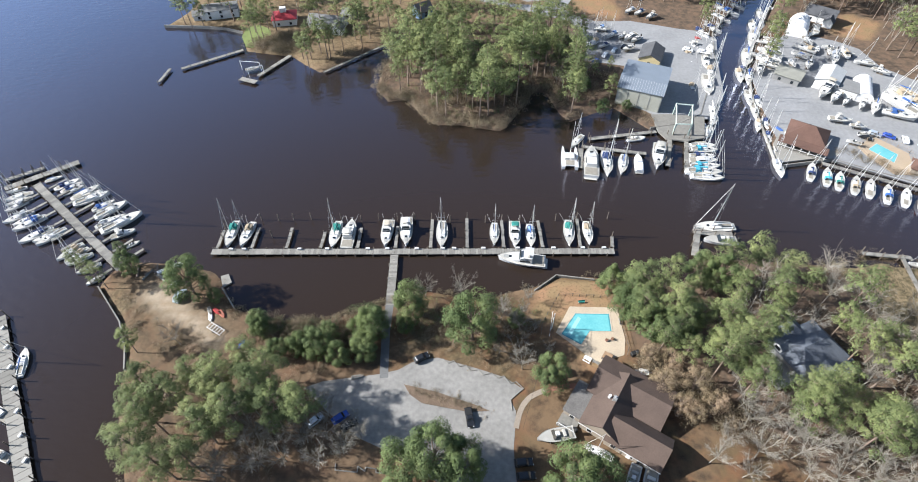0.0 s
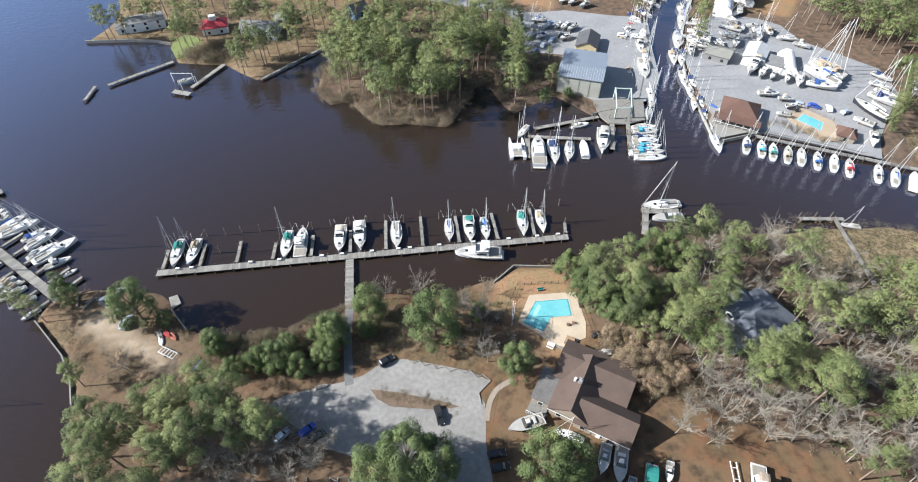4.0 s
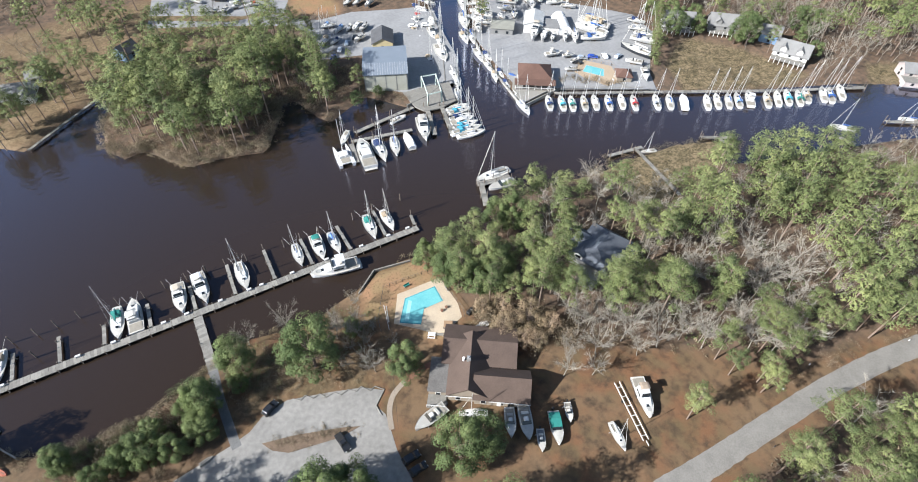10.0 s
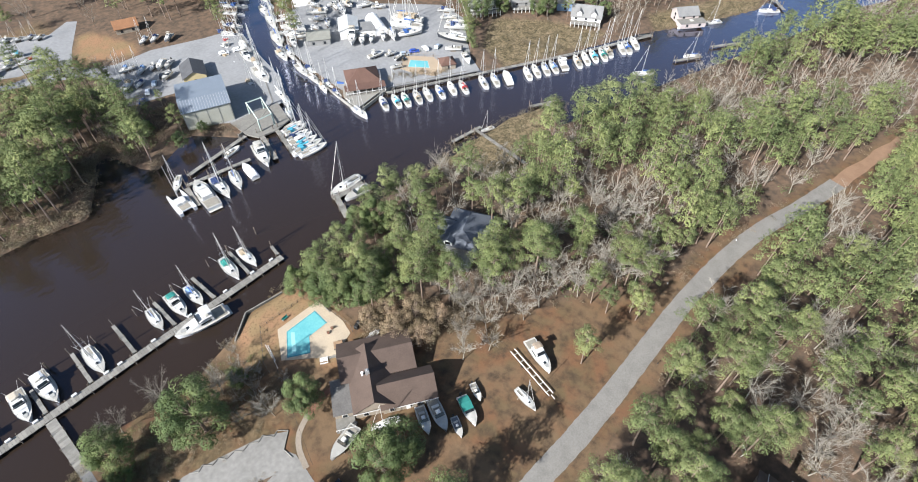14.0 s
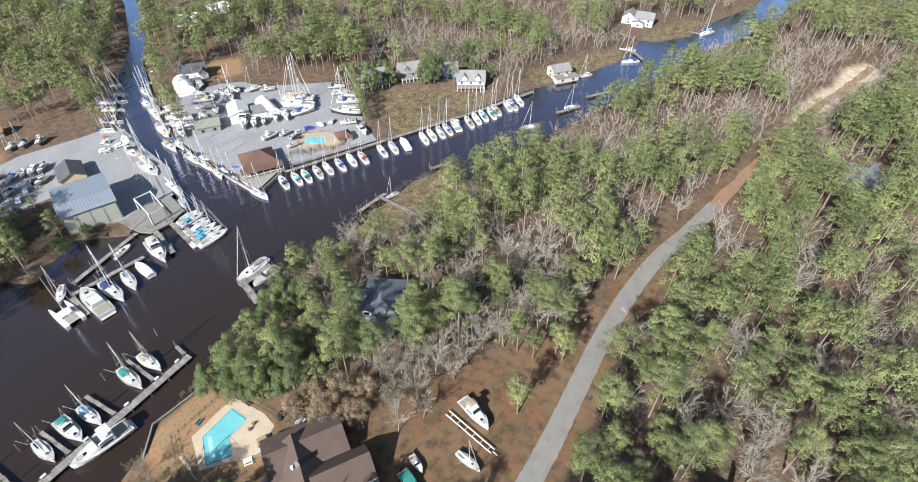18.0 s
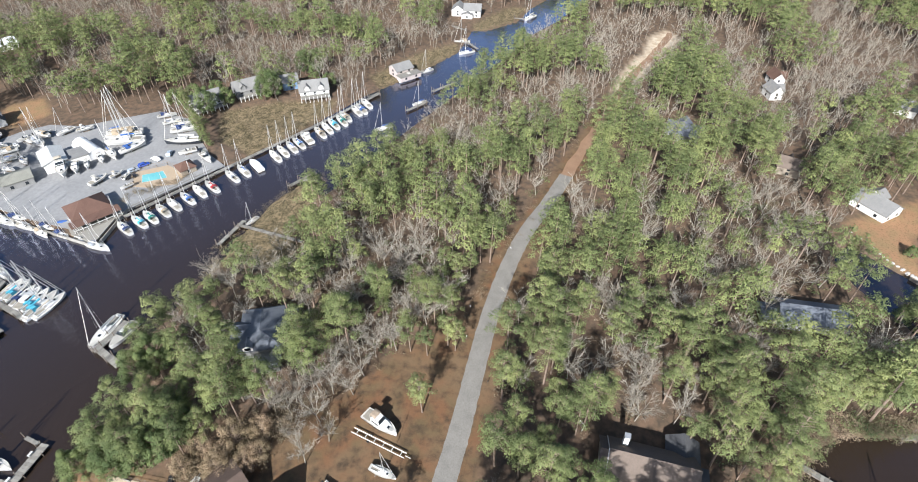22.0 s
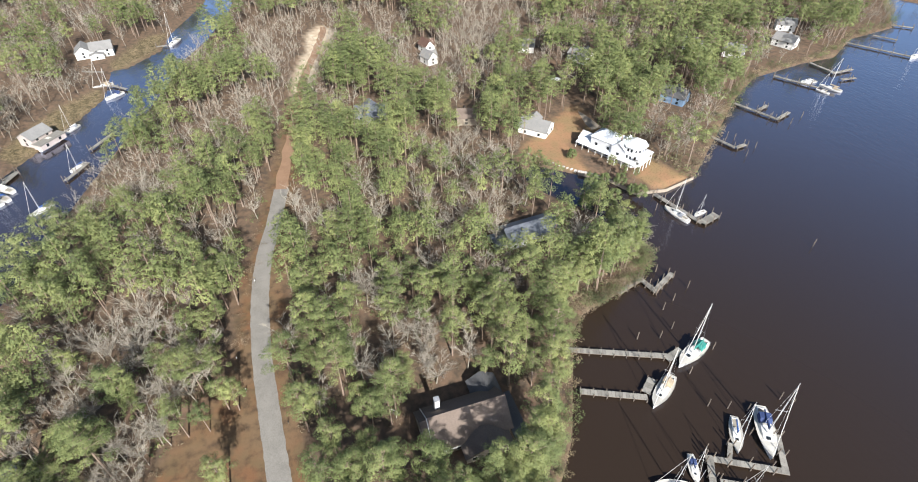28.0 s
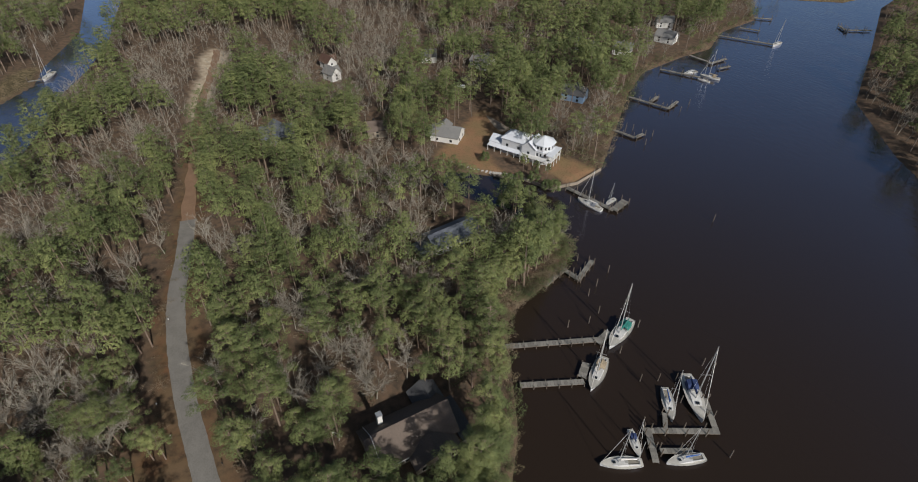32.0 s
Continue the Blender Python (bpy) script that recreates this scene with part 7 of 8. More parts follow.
def house(label, x, y, deg, blocks, category="house", name="house"):
    """A building from blocks of u0, u1, v0, v1, base, eave, ridge, ridge axis (u, v, hip, flat), wall, roof, window floors, sides."""
    h = tagged(at(new(name), x, y, deg, 0), label, category)
    for u0, u1, v0, v1, z0, eave, ridge, axis, wall, roof, floors, sides in blocks:
        if axis == "flat":
            part("wall", solid([(u0, u1, v0, v1, z0, eave)]), wall, h)
            part("roof", solid([(u0 - 0.3, u1 + 0.3, v0 - 0.3, v1 + 0.3, eave, eave + 0.25)]), roof, h)
        else:
            hip = min(u1 - u0, v1 - v0) / 2 if axis in ("hip", "hipv") else 0.0
            ax_ = {"hip": "u", "hipv": "v"}.get(axis, axis)
            part("wall", walls(u0, u1, v0, v1, z0, eave, ridge, ax_, hip > 0), wall, h)
            part("roof", gable_roof(u0, u1, v0, v1, eave, ridge, ax_, hip=hip), roof, h)
        if floors:
            windows(h, u0, u1, v0, v1, floors, sides=sides, far_off=math.hypot(x, y) > 160)
    return h


G0 = 1.1
BLUEGREY = mat("blue_grey_shingles", (0.125, 0.14, 0.165), 0.85, 0.3, 1.0, bump=0.3, bump_scale=6)
club = house("brown shingled clubhouse with crossed gable roofs beside the pool", 36, 52, -34, [
    (-0.5, 12.4, -3.9, 4.1, G0, 4.3, 7.9, "u", TANWALL, BROWNROOF, (1.9,), "SE"),
    (-6.9, 2.9, -3.4, 12.0, G0, 4.3, 7.8, "v", TANWALL, BROWNROOF, (1.9,), "S"),
    (-8.8, 9.0, 4.9, 15.6, G0, 4.6, 7.0, "u", WHITEPAINT, BROWNROOF, (1.9,), "E"),
    (-11.6, -7.0, -2.6, 6.2, G0, 3.7, 3.9, "flat", TANWALL, mat("old_dark_roof", (0.15, 0.142, 0.132), 0.9, 0.4, 0.8), (1.8,), "SW"),
], "house", "clubhouse")
chim = part("chimney", bevelled(solid([(-2.9, -1.9, 3.7, 4.7, 6.5, 8.9)]), 0.05), GREYWALL, club)
part("flue", rod((-2.4, 4.2, 8.9), (-2.4, 4.2, 9.4), 0.2, 8), GALV, chim)
part("roof_vent", rod((-3.7, 4.4, 7.0), (-3.7, 4.4, 8.1), 0.35, 8), TARP, club)
porch = part("porch_deck", solid([(-11.7, -7.2, -6.0, -2.65, 1.2, 1.9)]), DECKWOOD, club)
for k in range(8):
    part("baluster", solid([(-11.7 + 0.6 * k, -11.62 + 0.6 * k, -6.0, -5.92, 1.9, 2.8)]), WHITEPAINT, porch)
part("rail", solid([(-11.7, -7.2, -6.02, -5.9, 2.8, 2.88)]), WHITEPAINT, porch)
part("gable_trim", solid([(-7.3, 3.3, -3.95, -3.86, 4.0, 4.2)]), WHITEPAINT, club)
part("eave_trim", solid([(2.9, 12.9, -4.45, -4.36, 3.75, 3.95)]), WHITEPAINT, club)
part("door", solid([(5.0, 6.0, -3.99, -3.9, 1.15, 3.2)]), WHITEPAINT, club)

HIPX, HIPY, HIPDEG = 89.8, 71.2, 22.5
gh = house("blue-grey shingled hip-roofed house half hidden among the trees", HIPX, HIPY, HIPDEG, [
    (-6.2, 6.2, -8.6, -3.2, G0, 4.6, 6.2, "v", GREYWALL, BLUEGREY, (1.8,), "SEW"),
    (-13.0, -7.8, -4.4, 2.2, G0, 3.0, 3.2, "flat", GREYWALL, DECKWOOD, None, ""),
])
part("wall", solid([(-7.4, 7.4, -5.6, 6.4, G0, 5.0)]), GREYWALL, gh)
part("roof", gable_roof(-7.4, 7.4, -5.6, 6.4, 5.0, 8.4, "u", over=0.6, hip=4.2), BLUEGREY, gh)
part("roof", gable_roof(-2.6, 3.2, 4.0, 11.0, 4.7, 6.9, "v", over=0.5), BLUEGREY, gh)
part("wall", solid([(-2.6, 3.2, 6.3, 11.0, G0, 4.7)]), GREYWALL, gh)
dm = part("dormer", solid([(-7.9, -5.2, 2.4, 5.0, 5.0, 6.5)]), WHITEPAINT, gh, "white framed dormer")
part("roof", gable_roof(-7.9, -5.0, 2.4, 5.0, 6.5, 7.3, "u", over=0.25, thick=0.12), BLUEGREY, dm)
part("pane", solid([(-7.94, -7.88, 2.9, 4.5, 5.3, 6.3)]), GLASS, dm)
for v_ in (-4.2, -1.4, 1.9):
    part("porch_post", solid([(-12.9, -12.75, v_, v_ + 0.15, 3.2, 4.2)]), WHITEPAINT, gh)
part("porch_rail", solid([(-12.9, -12.75, -4.2, 2.05, 4.2, 4.3)]), WHITEPAINT, gh)
br = house("brown low-pitched house between the lane and the creek", 70, -34, -93, [
    (-9.5, 9.5, -4.5, 7.0, G0, 4.2, 9.0, "u", TANWALL, TANROOF, (1.8,), "SE"),
    (-11.4, -9.6, -4.3, 6.8, G0, 3.9, 8.3, "u", TANWALL, TANROOF, None, ""),
    (-3.2, 8.2, -8.4, -3.6, G0, 3.7, 6.2, "v", TANWALL, TANROOF, (1.8,), "SE"),
    (4.0, 11.0, 5.0, 11.5, G0, 3.2, 5.4, "v", TANWALL, DARKROOF, None, ""),
    (9.6, 12.8, -7.0, 5.0, G0, 3.3, 3.5, "flat", TANWALL, DARKROOF, None, ""),
])
part("gutter", rod((-9.9, -5.05, 3.75), (-3.5, -5.05, 3.75), 0.1, 6), WHITEPAINT, br)
for v0_, v1_ in ((-5.0, 1.25), (7.5, 1.25)):
    part("barge_board", rod((-9.97, v0_, 3.9), (-9.97, v1_, 9.15), 0.11, 4), WHITEPAINT, br)
bc = part("chimney", bevelled(solid([(-6.9, -5.7, 4.3, 5.5, 4.0, 9.9)]), 0.05), WHITEPAINT, br)
part("chimney_cap", solid([(-7.0, -5.6, 4.2, 5.6, 9.9, 10.1)]), GALV, bc)
sc = tagged(at(new("garden_swing"), 80.5, -18.5, 40, 1.1), "small white framed garden swing under the pines", "swing")
for lx in (-0.9, 0.9):
    part("leg", rod((lx, -0.6, 0), (lx, 0, 2.0), 0.06, 5), WHITEPAINT, sc)
    part("leg", rod((lx, 0.6, 0), (lx, 0, 2.0), 0.06, 5), WHITEPAINT, sc)
part("top_bar", rod((-1.0, 0, 2.0), (1.0, 0, 2.0), 0.06, 5), WHITEPAINT, sc)
part("seat", solid([(-0.7, 0.7, -0.25, 0.25, 0.45, 0.52)]), PILEWOOD, sc)

mat_stone = mat("pale_boulder", (0.42, 0.40, 0.37), 0.9, 0.35, 1.5, bump=0.3)
PALE = mat("pale_white_siding", (0.50, 0.51, 0.53), 0.6, 0.12, 1.2)
wh = house("large white house with a turret and white metal roofs", 164.5, -138.0, 205, [
    (-7.5, 3.5, -2.6, 6.0, G0, 8.3, 11.0, "hip", PALE, WHITEROOF, (1.8, 4.8), "SNEW"),
    (2.5, 9.0, -3.4, 5.0, G0, 7.6, 10.2, "v", PALE, WHITEROOF, (1.8, 4.6), "SN"),
    # garage end stands in shade: its grey-blue is put into the wall colour
    (-13.5, -7.5, -1.8, 4.5, G0, 4.8, 6.6, "u", BLUE_AND_SHADED, WHITEROOF, (1.8,), "SNW"),
])
TURRET = (10.5, 1.2)
ring = lambda rad, z: [(TURRET[0] + rad * math.cos((k + 0.5) * math.pi / 4), TURRET[1] + rad * math.sin((k + 0.5) * math.pi / 4), z) for k in range(8)]
turret = part("turret", loft([ring(4.5, G0), ring(4.5, 10.0)]), PALE, wh, "white eight-sided turret")
part("turret_roof", loft([ring(5.1, 9.85), ring(5.1, 10.05), ring(0.3, 12.5)]), WHITEROOF, turret)
part("turret_band", loft([ring(4.75, 7.0), ring(4.75, 7.35)]), WHITEROOF, turret)
for z in (1.9, 4.8, 7.9):
    for k in range(8):
        a, hw = (k + 1) * math.pi / 4, 4.5 * math.cos(math.pi / 8) + 0.03
        for o in (-0.75, 0.75):
            c_, t_ = (TURRET[0] + hw * math.cos(a), TURRET[1] + hw * math.sin(a)), (-math.sin(a), math.cos(a))
            p0, p1 = [(c_[0] + t_[0] * (o + e), c_[1] + t_[1] * (o + e)) for e in (-0.42, 0.42)]
            part("turret_window", loft([[(*p0, z), (*p1, z)], [(*p0, z + 1.3), (*p1, z + 1.3)]], closed=False, cap=False), GLASS, turret)
part("porch_roof", loft([[(-13.6, -1.8, 4.6), (-13.6, -4.4, 3.7)], [(3.0, -2.6, 4.6), (3.0, -4.6, 3.7)]], closed=False, cap=False), WHITEROOF, wh)
for k in range(6):
    part("porch_post", solid([(-13.4 + 3.2 * k, -13.2 + 3.2 * k, -4.3, -4.1, G0, 3.7)]), WHITEPAINT, wh)
for k in range(2):
    part("garage_door", solid([(-12.6 + 2.7 * k, -10.3 + 2.7 * k, -1.92, -1.84, G0, 3.4)]), GREYWALL, wh)
bal = part("balcony", solid([(3.0, 15.6, -6.0, -3.0, 4.4, 4.62)]), WHITEPAINT, wh)
part("balcony_rail", solid([(3.0, 15.6, -6.0, -5.9, 5.5, 5.6)]), WHITEPAINT, bal)
for k in range(11):
    part("baluster", solid([(3.05 + 1.2 * k, 3.15 + 1.2 * k, -5.98, -5.91, 4.6, 5.5)]), WHITEPAINT, bal)
for k in range(5):
    part("porch_post", solid([(3.1 + 3.05 * k, 3.35 + 3.05 * k, -5.9, -5.65, G0, 4.4)]), WHITEPAINT, wh)
part("end_porch", solid([(14.6, 17.0, -4.5, 4.5, 4.4, 4.62)]), WHITEPAINT, wh)
for k in range(4):
    part("porch_post", solid([(16.7, 16.95, -4.4 + 2.9 * k, -4.15 + 2.9 * k, G0, 7.0)]), WHITEPAINT, wh)
part("end_porch_roof", solid([(14.4, 17.3, -4.8, 4.8, 7.0, 7.2)]), WHITEROOF, wh)
STONES = ((179.9, -105.7), (172.0, -111.2), (165.5, -114.4), (158.9, -119.9), (155.6, -123.1), (151.0, -126.5))
for (x0, y0), (x1, y1) in zip(STONES, STONES[1:]):
    for k in range(5):
        u = (k + 0.5) / 5
        st = at(tagged(new("shore_stone"), "pale rounded boulder lining the inlet bank", "boulder", group="boulders of the inlet bank"), x0 + (x1 - x0) * u, y0 + (y1 - y0) * u, 37 * k + x0, 0.25)
        part("stone", loft([[(w * math.cos(a), 0.75 * w * math.sin(a), z) for a in (0.3, 1.4, 2.3, 3.5, 4.4, 5.5)] for w, z in ((0.7, -0.6), (1.15 + 0.2 * (k % 3), 0.1), (0.95, 0.55), (0.4, 0.85 + 0.1 * (k % 2)))]), mat_stone, st)

house("white cottage with grey roof and porch by the red-brown drive", 194, -119, 40, [
    (-7.0, 6.0, -5.0, 5.0, G0, 4.2, 7.2, "u", WHITEPAINT, GREYROOF, (1.8,), "SNEW"),
    (0.0, 6.0, -8.5, -4.5, G0, 3.8, 5.8, "v", WHITEPAINT, GREYROOF, (1.8,), "SEW"),
])
for x, y, deg, wall, roof, size in ((194.2, -195.8, 30, BLUE_AND_SHADED, DARKROOF, 1.0), (254, -180, 20, WHITEPAINT, GREYROOF, 1.0), (277.5, -158.4, 60, WHITEPAINT, GREYROOF, 0.7), (241.6, -247, 25, WHITEPAINT, GREYROOF, 0.8),
                                    (226.4, -263, 35, WHITEPAINT, GREYROOF, 0.9), (232.5, -54.5, 75, GREYWALL, BLUEGREY, 1.2), (212.6, -93.4, 70, TANWALL, TANROOF, 0.7), (299.6, -105, 10, WHITEPAINT, REDBROWN, 0.7),
                                    (283.4, -100.7, 15, WHITEPAINT, GREYROOF, 0.7), (227, -302, 20, WHITEPAINT, GREYROOF, 1.0), (247.4, -323.5, 50, WHITEPAINT, GREYROOF, 0.9)):
    house("house with pale walls standing in the woods", x, y, deg, [(-6 * size, 6 * size, -4.2 * size, 4.2 * size, G0, 5.0, 8.2, "u", wall, roof, (1.8, 3.6), "SNEW"),
                                                                       (-1.5 * size, 3.5 * size, -7.0 * size, -3 * size, G0, 4.6, 7.2, "v", wall, roof, (1.8,), "SEW")])
FADED = mat("weathered_white_siding", (0.62, 0.62, 0.60), 0.7, 0.2, 1.2)
PINKWALL = mat("faded_pink_siding", (0.40, 0.35, 0.33), 0.7, 0.2, 1.2)
house("house boat store with pink gable on the creek edge", 268, 86, -40, [
    (-5, 5, -3.5, 4.5, G0, 5.0, 7.4, "u", PINKWALL, GREYROOF, (1.8, 3.7), "SNEW"), (-5.5, 7, -8, -3.5, 0.9, 3.2, 3.4, "flat", PINKWALL, DECKWOOD, (1.6,), "S")])
for x, y, deg, wall, roof in ((212.5, 166.5, -38, FADED, GREYROOF), (230, 154, -42, GREYWALL, GREYROOF), (236, 121.5, -62, FADED, GREYROOF)):
    hh = house("two-storey waterside house with dormers and a raised deck", x, y, deg, [
        (-7, 7, -4, 5, G0, 4.8, 8.6, "u", wall, roof, (1.8, 3.4), "SNEW"),
        (-4.5, -2.2, -3.9, 0, 5, 6.6, 7.8, "v", wall, roof, (5.4,), "S"), (2.2, 4.5, -3.9, 0, 5, 6.6, 7.8, "v", wall, roof, (5.4,), "S")])
    dk = part("deck", solid([(-7, 7, -8, -4, 2.6, 2.8)]), DECKWOOD, hh)
    for k in range(8):
        part("deck_post", solid([(-6.9 + 1.95 * k, -6.7 + 1.95 * k, -8.0, -7.8, 0.8, 3.7)]), WHITEPAINT, dk)
house("blue-walled house behind the marsh", 241, 137, -55, [(-4, 4, -3.5, 3.5, G0, 5.2, 8, "u", BLUE_AND_SHADED, GREYROOF, (1.8, 3.6), "SNEW")])
house("large grey house among far trees", 366, 72, 5, [(-5, 5, -10, 1, G0, 5.4, 8.4, "v", FADED, GREYROOF, (1.8, 3.8), "SNEW"), (-4, 6, 1, 9, G0, 5.0, 8.0, "u", FADED, GREYROOF, (1.8, 3.6), "SNEW"), (-8, -5, -5, 2, G0, 3.6, 4.8, "u", FADED, GREYROOF, (1.8,), "SW")])

house("grey roofed house hidden among the pines of the point", 130, -82, -88, [(-9.5, 9.5, -4.5, 4.5, G0, 4.6, 7.2, "u", GREYWALL, BLUEGREY, (1.8,), "SNEW"), (-14, -9.5, -3, 3, G0, 3.4, 4.8, "u", GREYWALL, BLUEGREY, (1.8,), "SW")])
house("dark roofed house with a white gable behind the boatyard", 174.5, 255, -38, [(-6.5, 6.5, -4, 4, G0, 4.4, 7.2, "u", WHITEPAINT, DARKROOF, (1.8,), "SNEW"), (3, 7, -7, -3, G0, 4, 6, "v", WHITEPAINT, DARKROOF, (1.8,), "SEW")])
house("white house with a pale metal roof among the northern pines", 227, 319, -30, [(-6, 6, -4, 4, G0, 4.8, 7.2, "u", WHITEPAINT, WHITEROOF, (1.8, 3.4), "SNEW"), (-10, -6, -3, 3, G0, 3.6, 5, "u", WHITEPAINT, WHITEROOF, (1.8,), "S")])
house("white house with a red-brown roof among the northern pines", 250, 321, -30, [(-7, 7, -4, 4, G0, 4.4, 7.0, "u", WHITEPAINT, WHITEROOF, (1.8,), "SNEW")])
house("small house with an orange-brown roof at the dirt road", 85.7, 281, -20, [(-5, 5, -3.6, 3.6, G0, 3.8, 6.2, "u", TANWALL, mat("orange_brown_roof", (0.24, 0.12, 0.06), 0.8), (1.8,), "SEW")])
house("long low house with a grey roof beyond the channel", 211, 424, -25, [(-9, 9, -5, 5, G0, 4.0, 6.6, "u", WHITEPAINT, GREYROOF, (1.8,), "SEW"), (4, 9, -9, -4, G0, 3.8, 5.6, "v", WHITEPAINT, BLUE_AND_SHADED, (1.8,), "SEW")])
# boatyard buildings
shed = house("large boat shed with blue-grey metal roof and tall cream doors", 73.6, 190.4, -23, [
    ], "shed", "boat_shed")
part("wall", loft([[(u, v, z) for v, z in ((-8.4, G0), (-8.4, 8.9), (-3.5, 10.65), (12.0, 9.1), (12.0, G0))] for u in (-8.6, 8.6)]), CREAM, shed)
part("roof", loft([[(u, v, z) for v, z in ((-3.5, 10.95), (12.5, 9.3), (12.5, 9.12), (-3.5, 10.75))] for u in (-9.0, 9.0)]), METALROOF, shed)
part("front_roof", loft([[(u, v, z) for v, z in ((-9.0, 8.9), (-3.5, 10.95), (-3.5, 10.75), (-9.0, 8.7))] for u in (-9.0, 9.0)]), METALROOF, shed)
for k in range(19):
    u = -8.9 + 17.8 * k / 18
    part("seam", loft([[(u - 0.05, v, z), (u + 0.05, v, z), (u + 0.05, v, z + 0.09), (u - 0.05, v, z + 0.09)] for v, z in ((-9.0, 8.9), (-3.5, 10.94))]), GALV, shed)
for k in range(4):
    part("door", solid([(-8.3 + 4.2 * k, -4.4 + 4.2 * k, -8.52, -8.4, 1.2, 8.2)]), CREAM, shed, "tall cream sliding door")
for k in range(5):
    part("door_post", solid([(-8.55 + 4.2 * k, -8.35 + 4.2 * k, -8.58, -8.42, 1.2, 8.7)]), GREYWALL, shed)
house("small cream workshop with dark roof", 84.5, 219, -23, [(-4.5, 4.5, -6, 6, G0, 4.2, 6.4, "v", mat("pale_yellow_wall", (0.5, 0.42, 0.24), 0.7, 0.2), DARKROOF, (1.8,), "SEW")], "workshop", "workshop")
gz = house("marina pavilion with a wide red-brown hip roof", 128.2, 162, -33, [(-6.5, 6.5, -5.5, 5.5, G0, 4.4, 7.4, "hip", WHITEPAINT, REDBROWN, (1.8,), "SEW")], "pavilion", "pavilion")
part("porch_deck", solid([(-8.0, 8.0, -9.5, -5.6, 0.9, 1.5)]), DECKWOOD, gz)
part("porch_rail", solid([(-8.0, 8.0, -9.5, -9.42, 2.3, 2.42)]), WHITEPAINT, gz)
part("porch_roof", loft([[(-8.3, -5.9, 4.3), (-8.3, -9.8, 3.7)], [(8.3, -5.9, 4.3), (8.3, -9.8, 3.7)]], closed=False, cap=False), REDBROWN, gz)
for k in range(7):
    part("porch_post", solid([(-7.9 + 2.62 * k, -7.72 + 2.62 * k, -9.5, -9.32, 1.5, 3.7)]), WHITEPAINT, gz)
tagged(part("pavement_dock_apron", slab([(113.5, 149), (134, 152.3), (139, 154.5), (127, 159.5), (120.5, 166), (116, 160)], 0.7, 1.215), DECKWOOD), "timber apron in front of the pavilion", "apron", kind="structure")
house("small red-brown roofed pool hut", 160.8, 144, -33, [(-3, 3, -3, 3, G0, 3.6, 5.4, "hip", TANWALL, REDBROWN, (1.7,), "S")], "hut", "pool_hut")
house("grey workshop with low pitched roof", 138.8, 203.5, -38, [(-5, 5, -4.5, 4.5, G0, 4.0, 5.4, "u", GREYWALL, mat("olive_grey_roof", (0.22, 0.22, 0.19), 0.8), (1.7,), "SE")], "workshop", "workshop")
house("white workshop with pale metal roof", 153.2, 199.3, -38, [(-4.2, 4.2, -6.5, 6.5, G0, 5.2, 6.6, "v", WHITEPAINT, mat("pale_metal_roof", (0.45, 0.46, 0.45), 0.5), (1.7,), "S"),
                                                                  (4.2, 12.0, -6.5, 2.0, G0, 4.4, 4.8, "flat", WHITEPAINT, GREYROOF, None, "")], "workshop", "workshop")


def arch_shelter(label, x, y, deg, width, length):
    sh = tagged(at(new("arch_shelter"), x, y, deg, 1.1), label, "shelter")
    arc = [(width / 2 * math.cos(a), width / 2 * math.sin(a) * 1.15) for a in np.linspace(0, math.pi, 13)]
    part("cover", loft([[(b_, v, z) for b_, z in arc] for v in np.linspace(-length / 2, length / 2, 6)], closed=False, cap=True), TARP, sh)
    for k in range(6):
        v = -length / 2 + length * k / 5
        part("rib", loft([[(b_ * r, v - 0.08, z * r), (b_ * r, v + 0.08, z * r), (b_ * (r + 0.015), v + 0.08, z * (r + 0.015)), (b_ * (r + 0.015), v - 0.08, z * (r + 0.015))] for (b_, z) in arc for r in (1.0,)]), TARP, sh)
    return sh


arch_shelter("white shrink-wrapped arched boat shelter", 164.5, 192.5, -25, 7.5, 15)
arch_shelter("white domed fabric shelter at the boatyard edge", 160, 244.5, -28, 9.0, 15)

# houses by the open water
house("long white two-storey house on the point", -116, 262, 15, [(-8, 8, -4, 4, G0, 5.4, 6.8, "u", WHITEPAINT, GREYROOF, (1.8, 3.9), "SNEW"), (-13, -8, -3, 3, G0, 3.6, 4.8, "u", WHITEPAINT, GREYROOF, (1.8,), "S")])
rh = house("white house with a red roof and cupola", -83.5, 255, 10, [(-5.5, 5.5, -4.5, 4.5, G0, 4.4, 6.6, "hip", WHITEPAINT, REDROOF, (1.7,), "SNEW")])
part("cupola", bevelled(solid([(-1.5, 1.5, -1.2, 1.2, 6.2, 8.2)]), 0.08), WHITEPAINT, rh)
house("white ranch house with a grey roof", -62, 251, -12, [(-8.5, 8.5, -4, 4, G0, 4.0, 6.4, "u", WHITEPAINT, GREYROOF, (1.7,), "SNEW"), (4.5, 9.5, -8, -3.5, G0, 3.8, 5.8, "v", WHITEPAINT, GREYROOF, (1.7,), "SEW")])
house("small white outbuilding with a grey roof", -53, 260, -12, [(-3, 3, -3, 3, G0, 3.6, 5.4, "u", WHITEPAINT, GREYROOF, (1.7,), "SE")])
house("blue and white cottage with a dark roof", -17.5, 261, 35, [(-4, 4, -3.5, 3.5, G0, 4.6, 7.6, "u", BLUE_AND_SHADED, DARKROOF, (1.7, 3.3), "SNEW")])

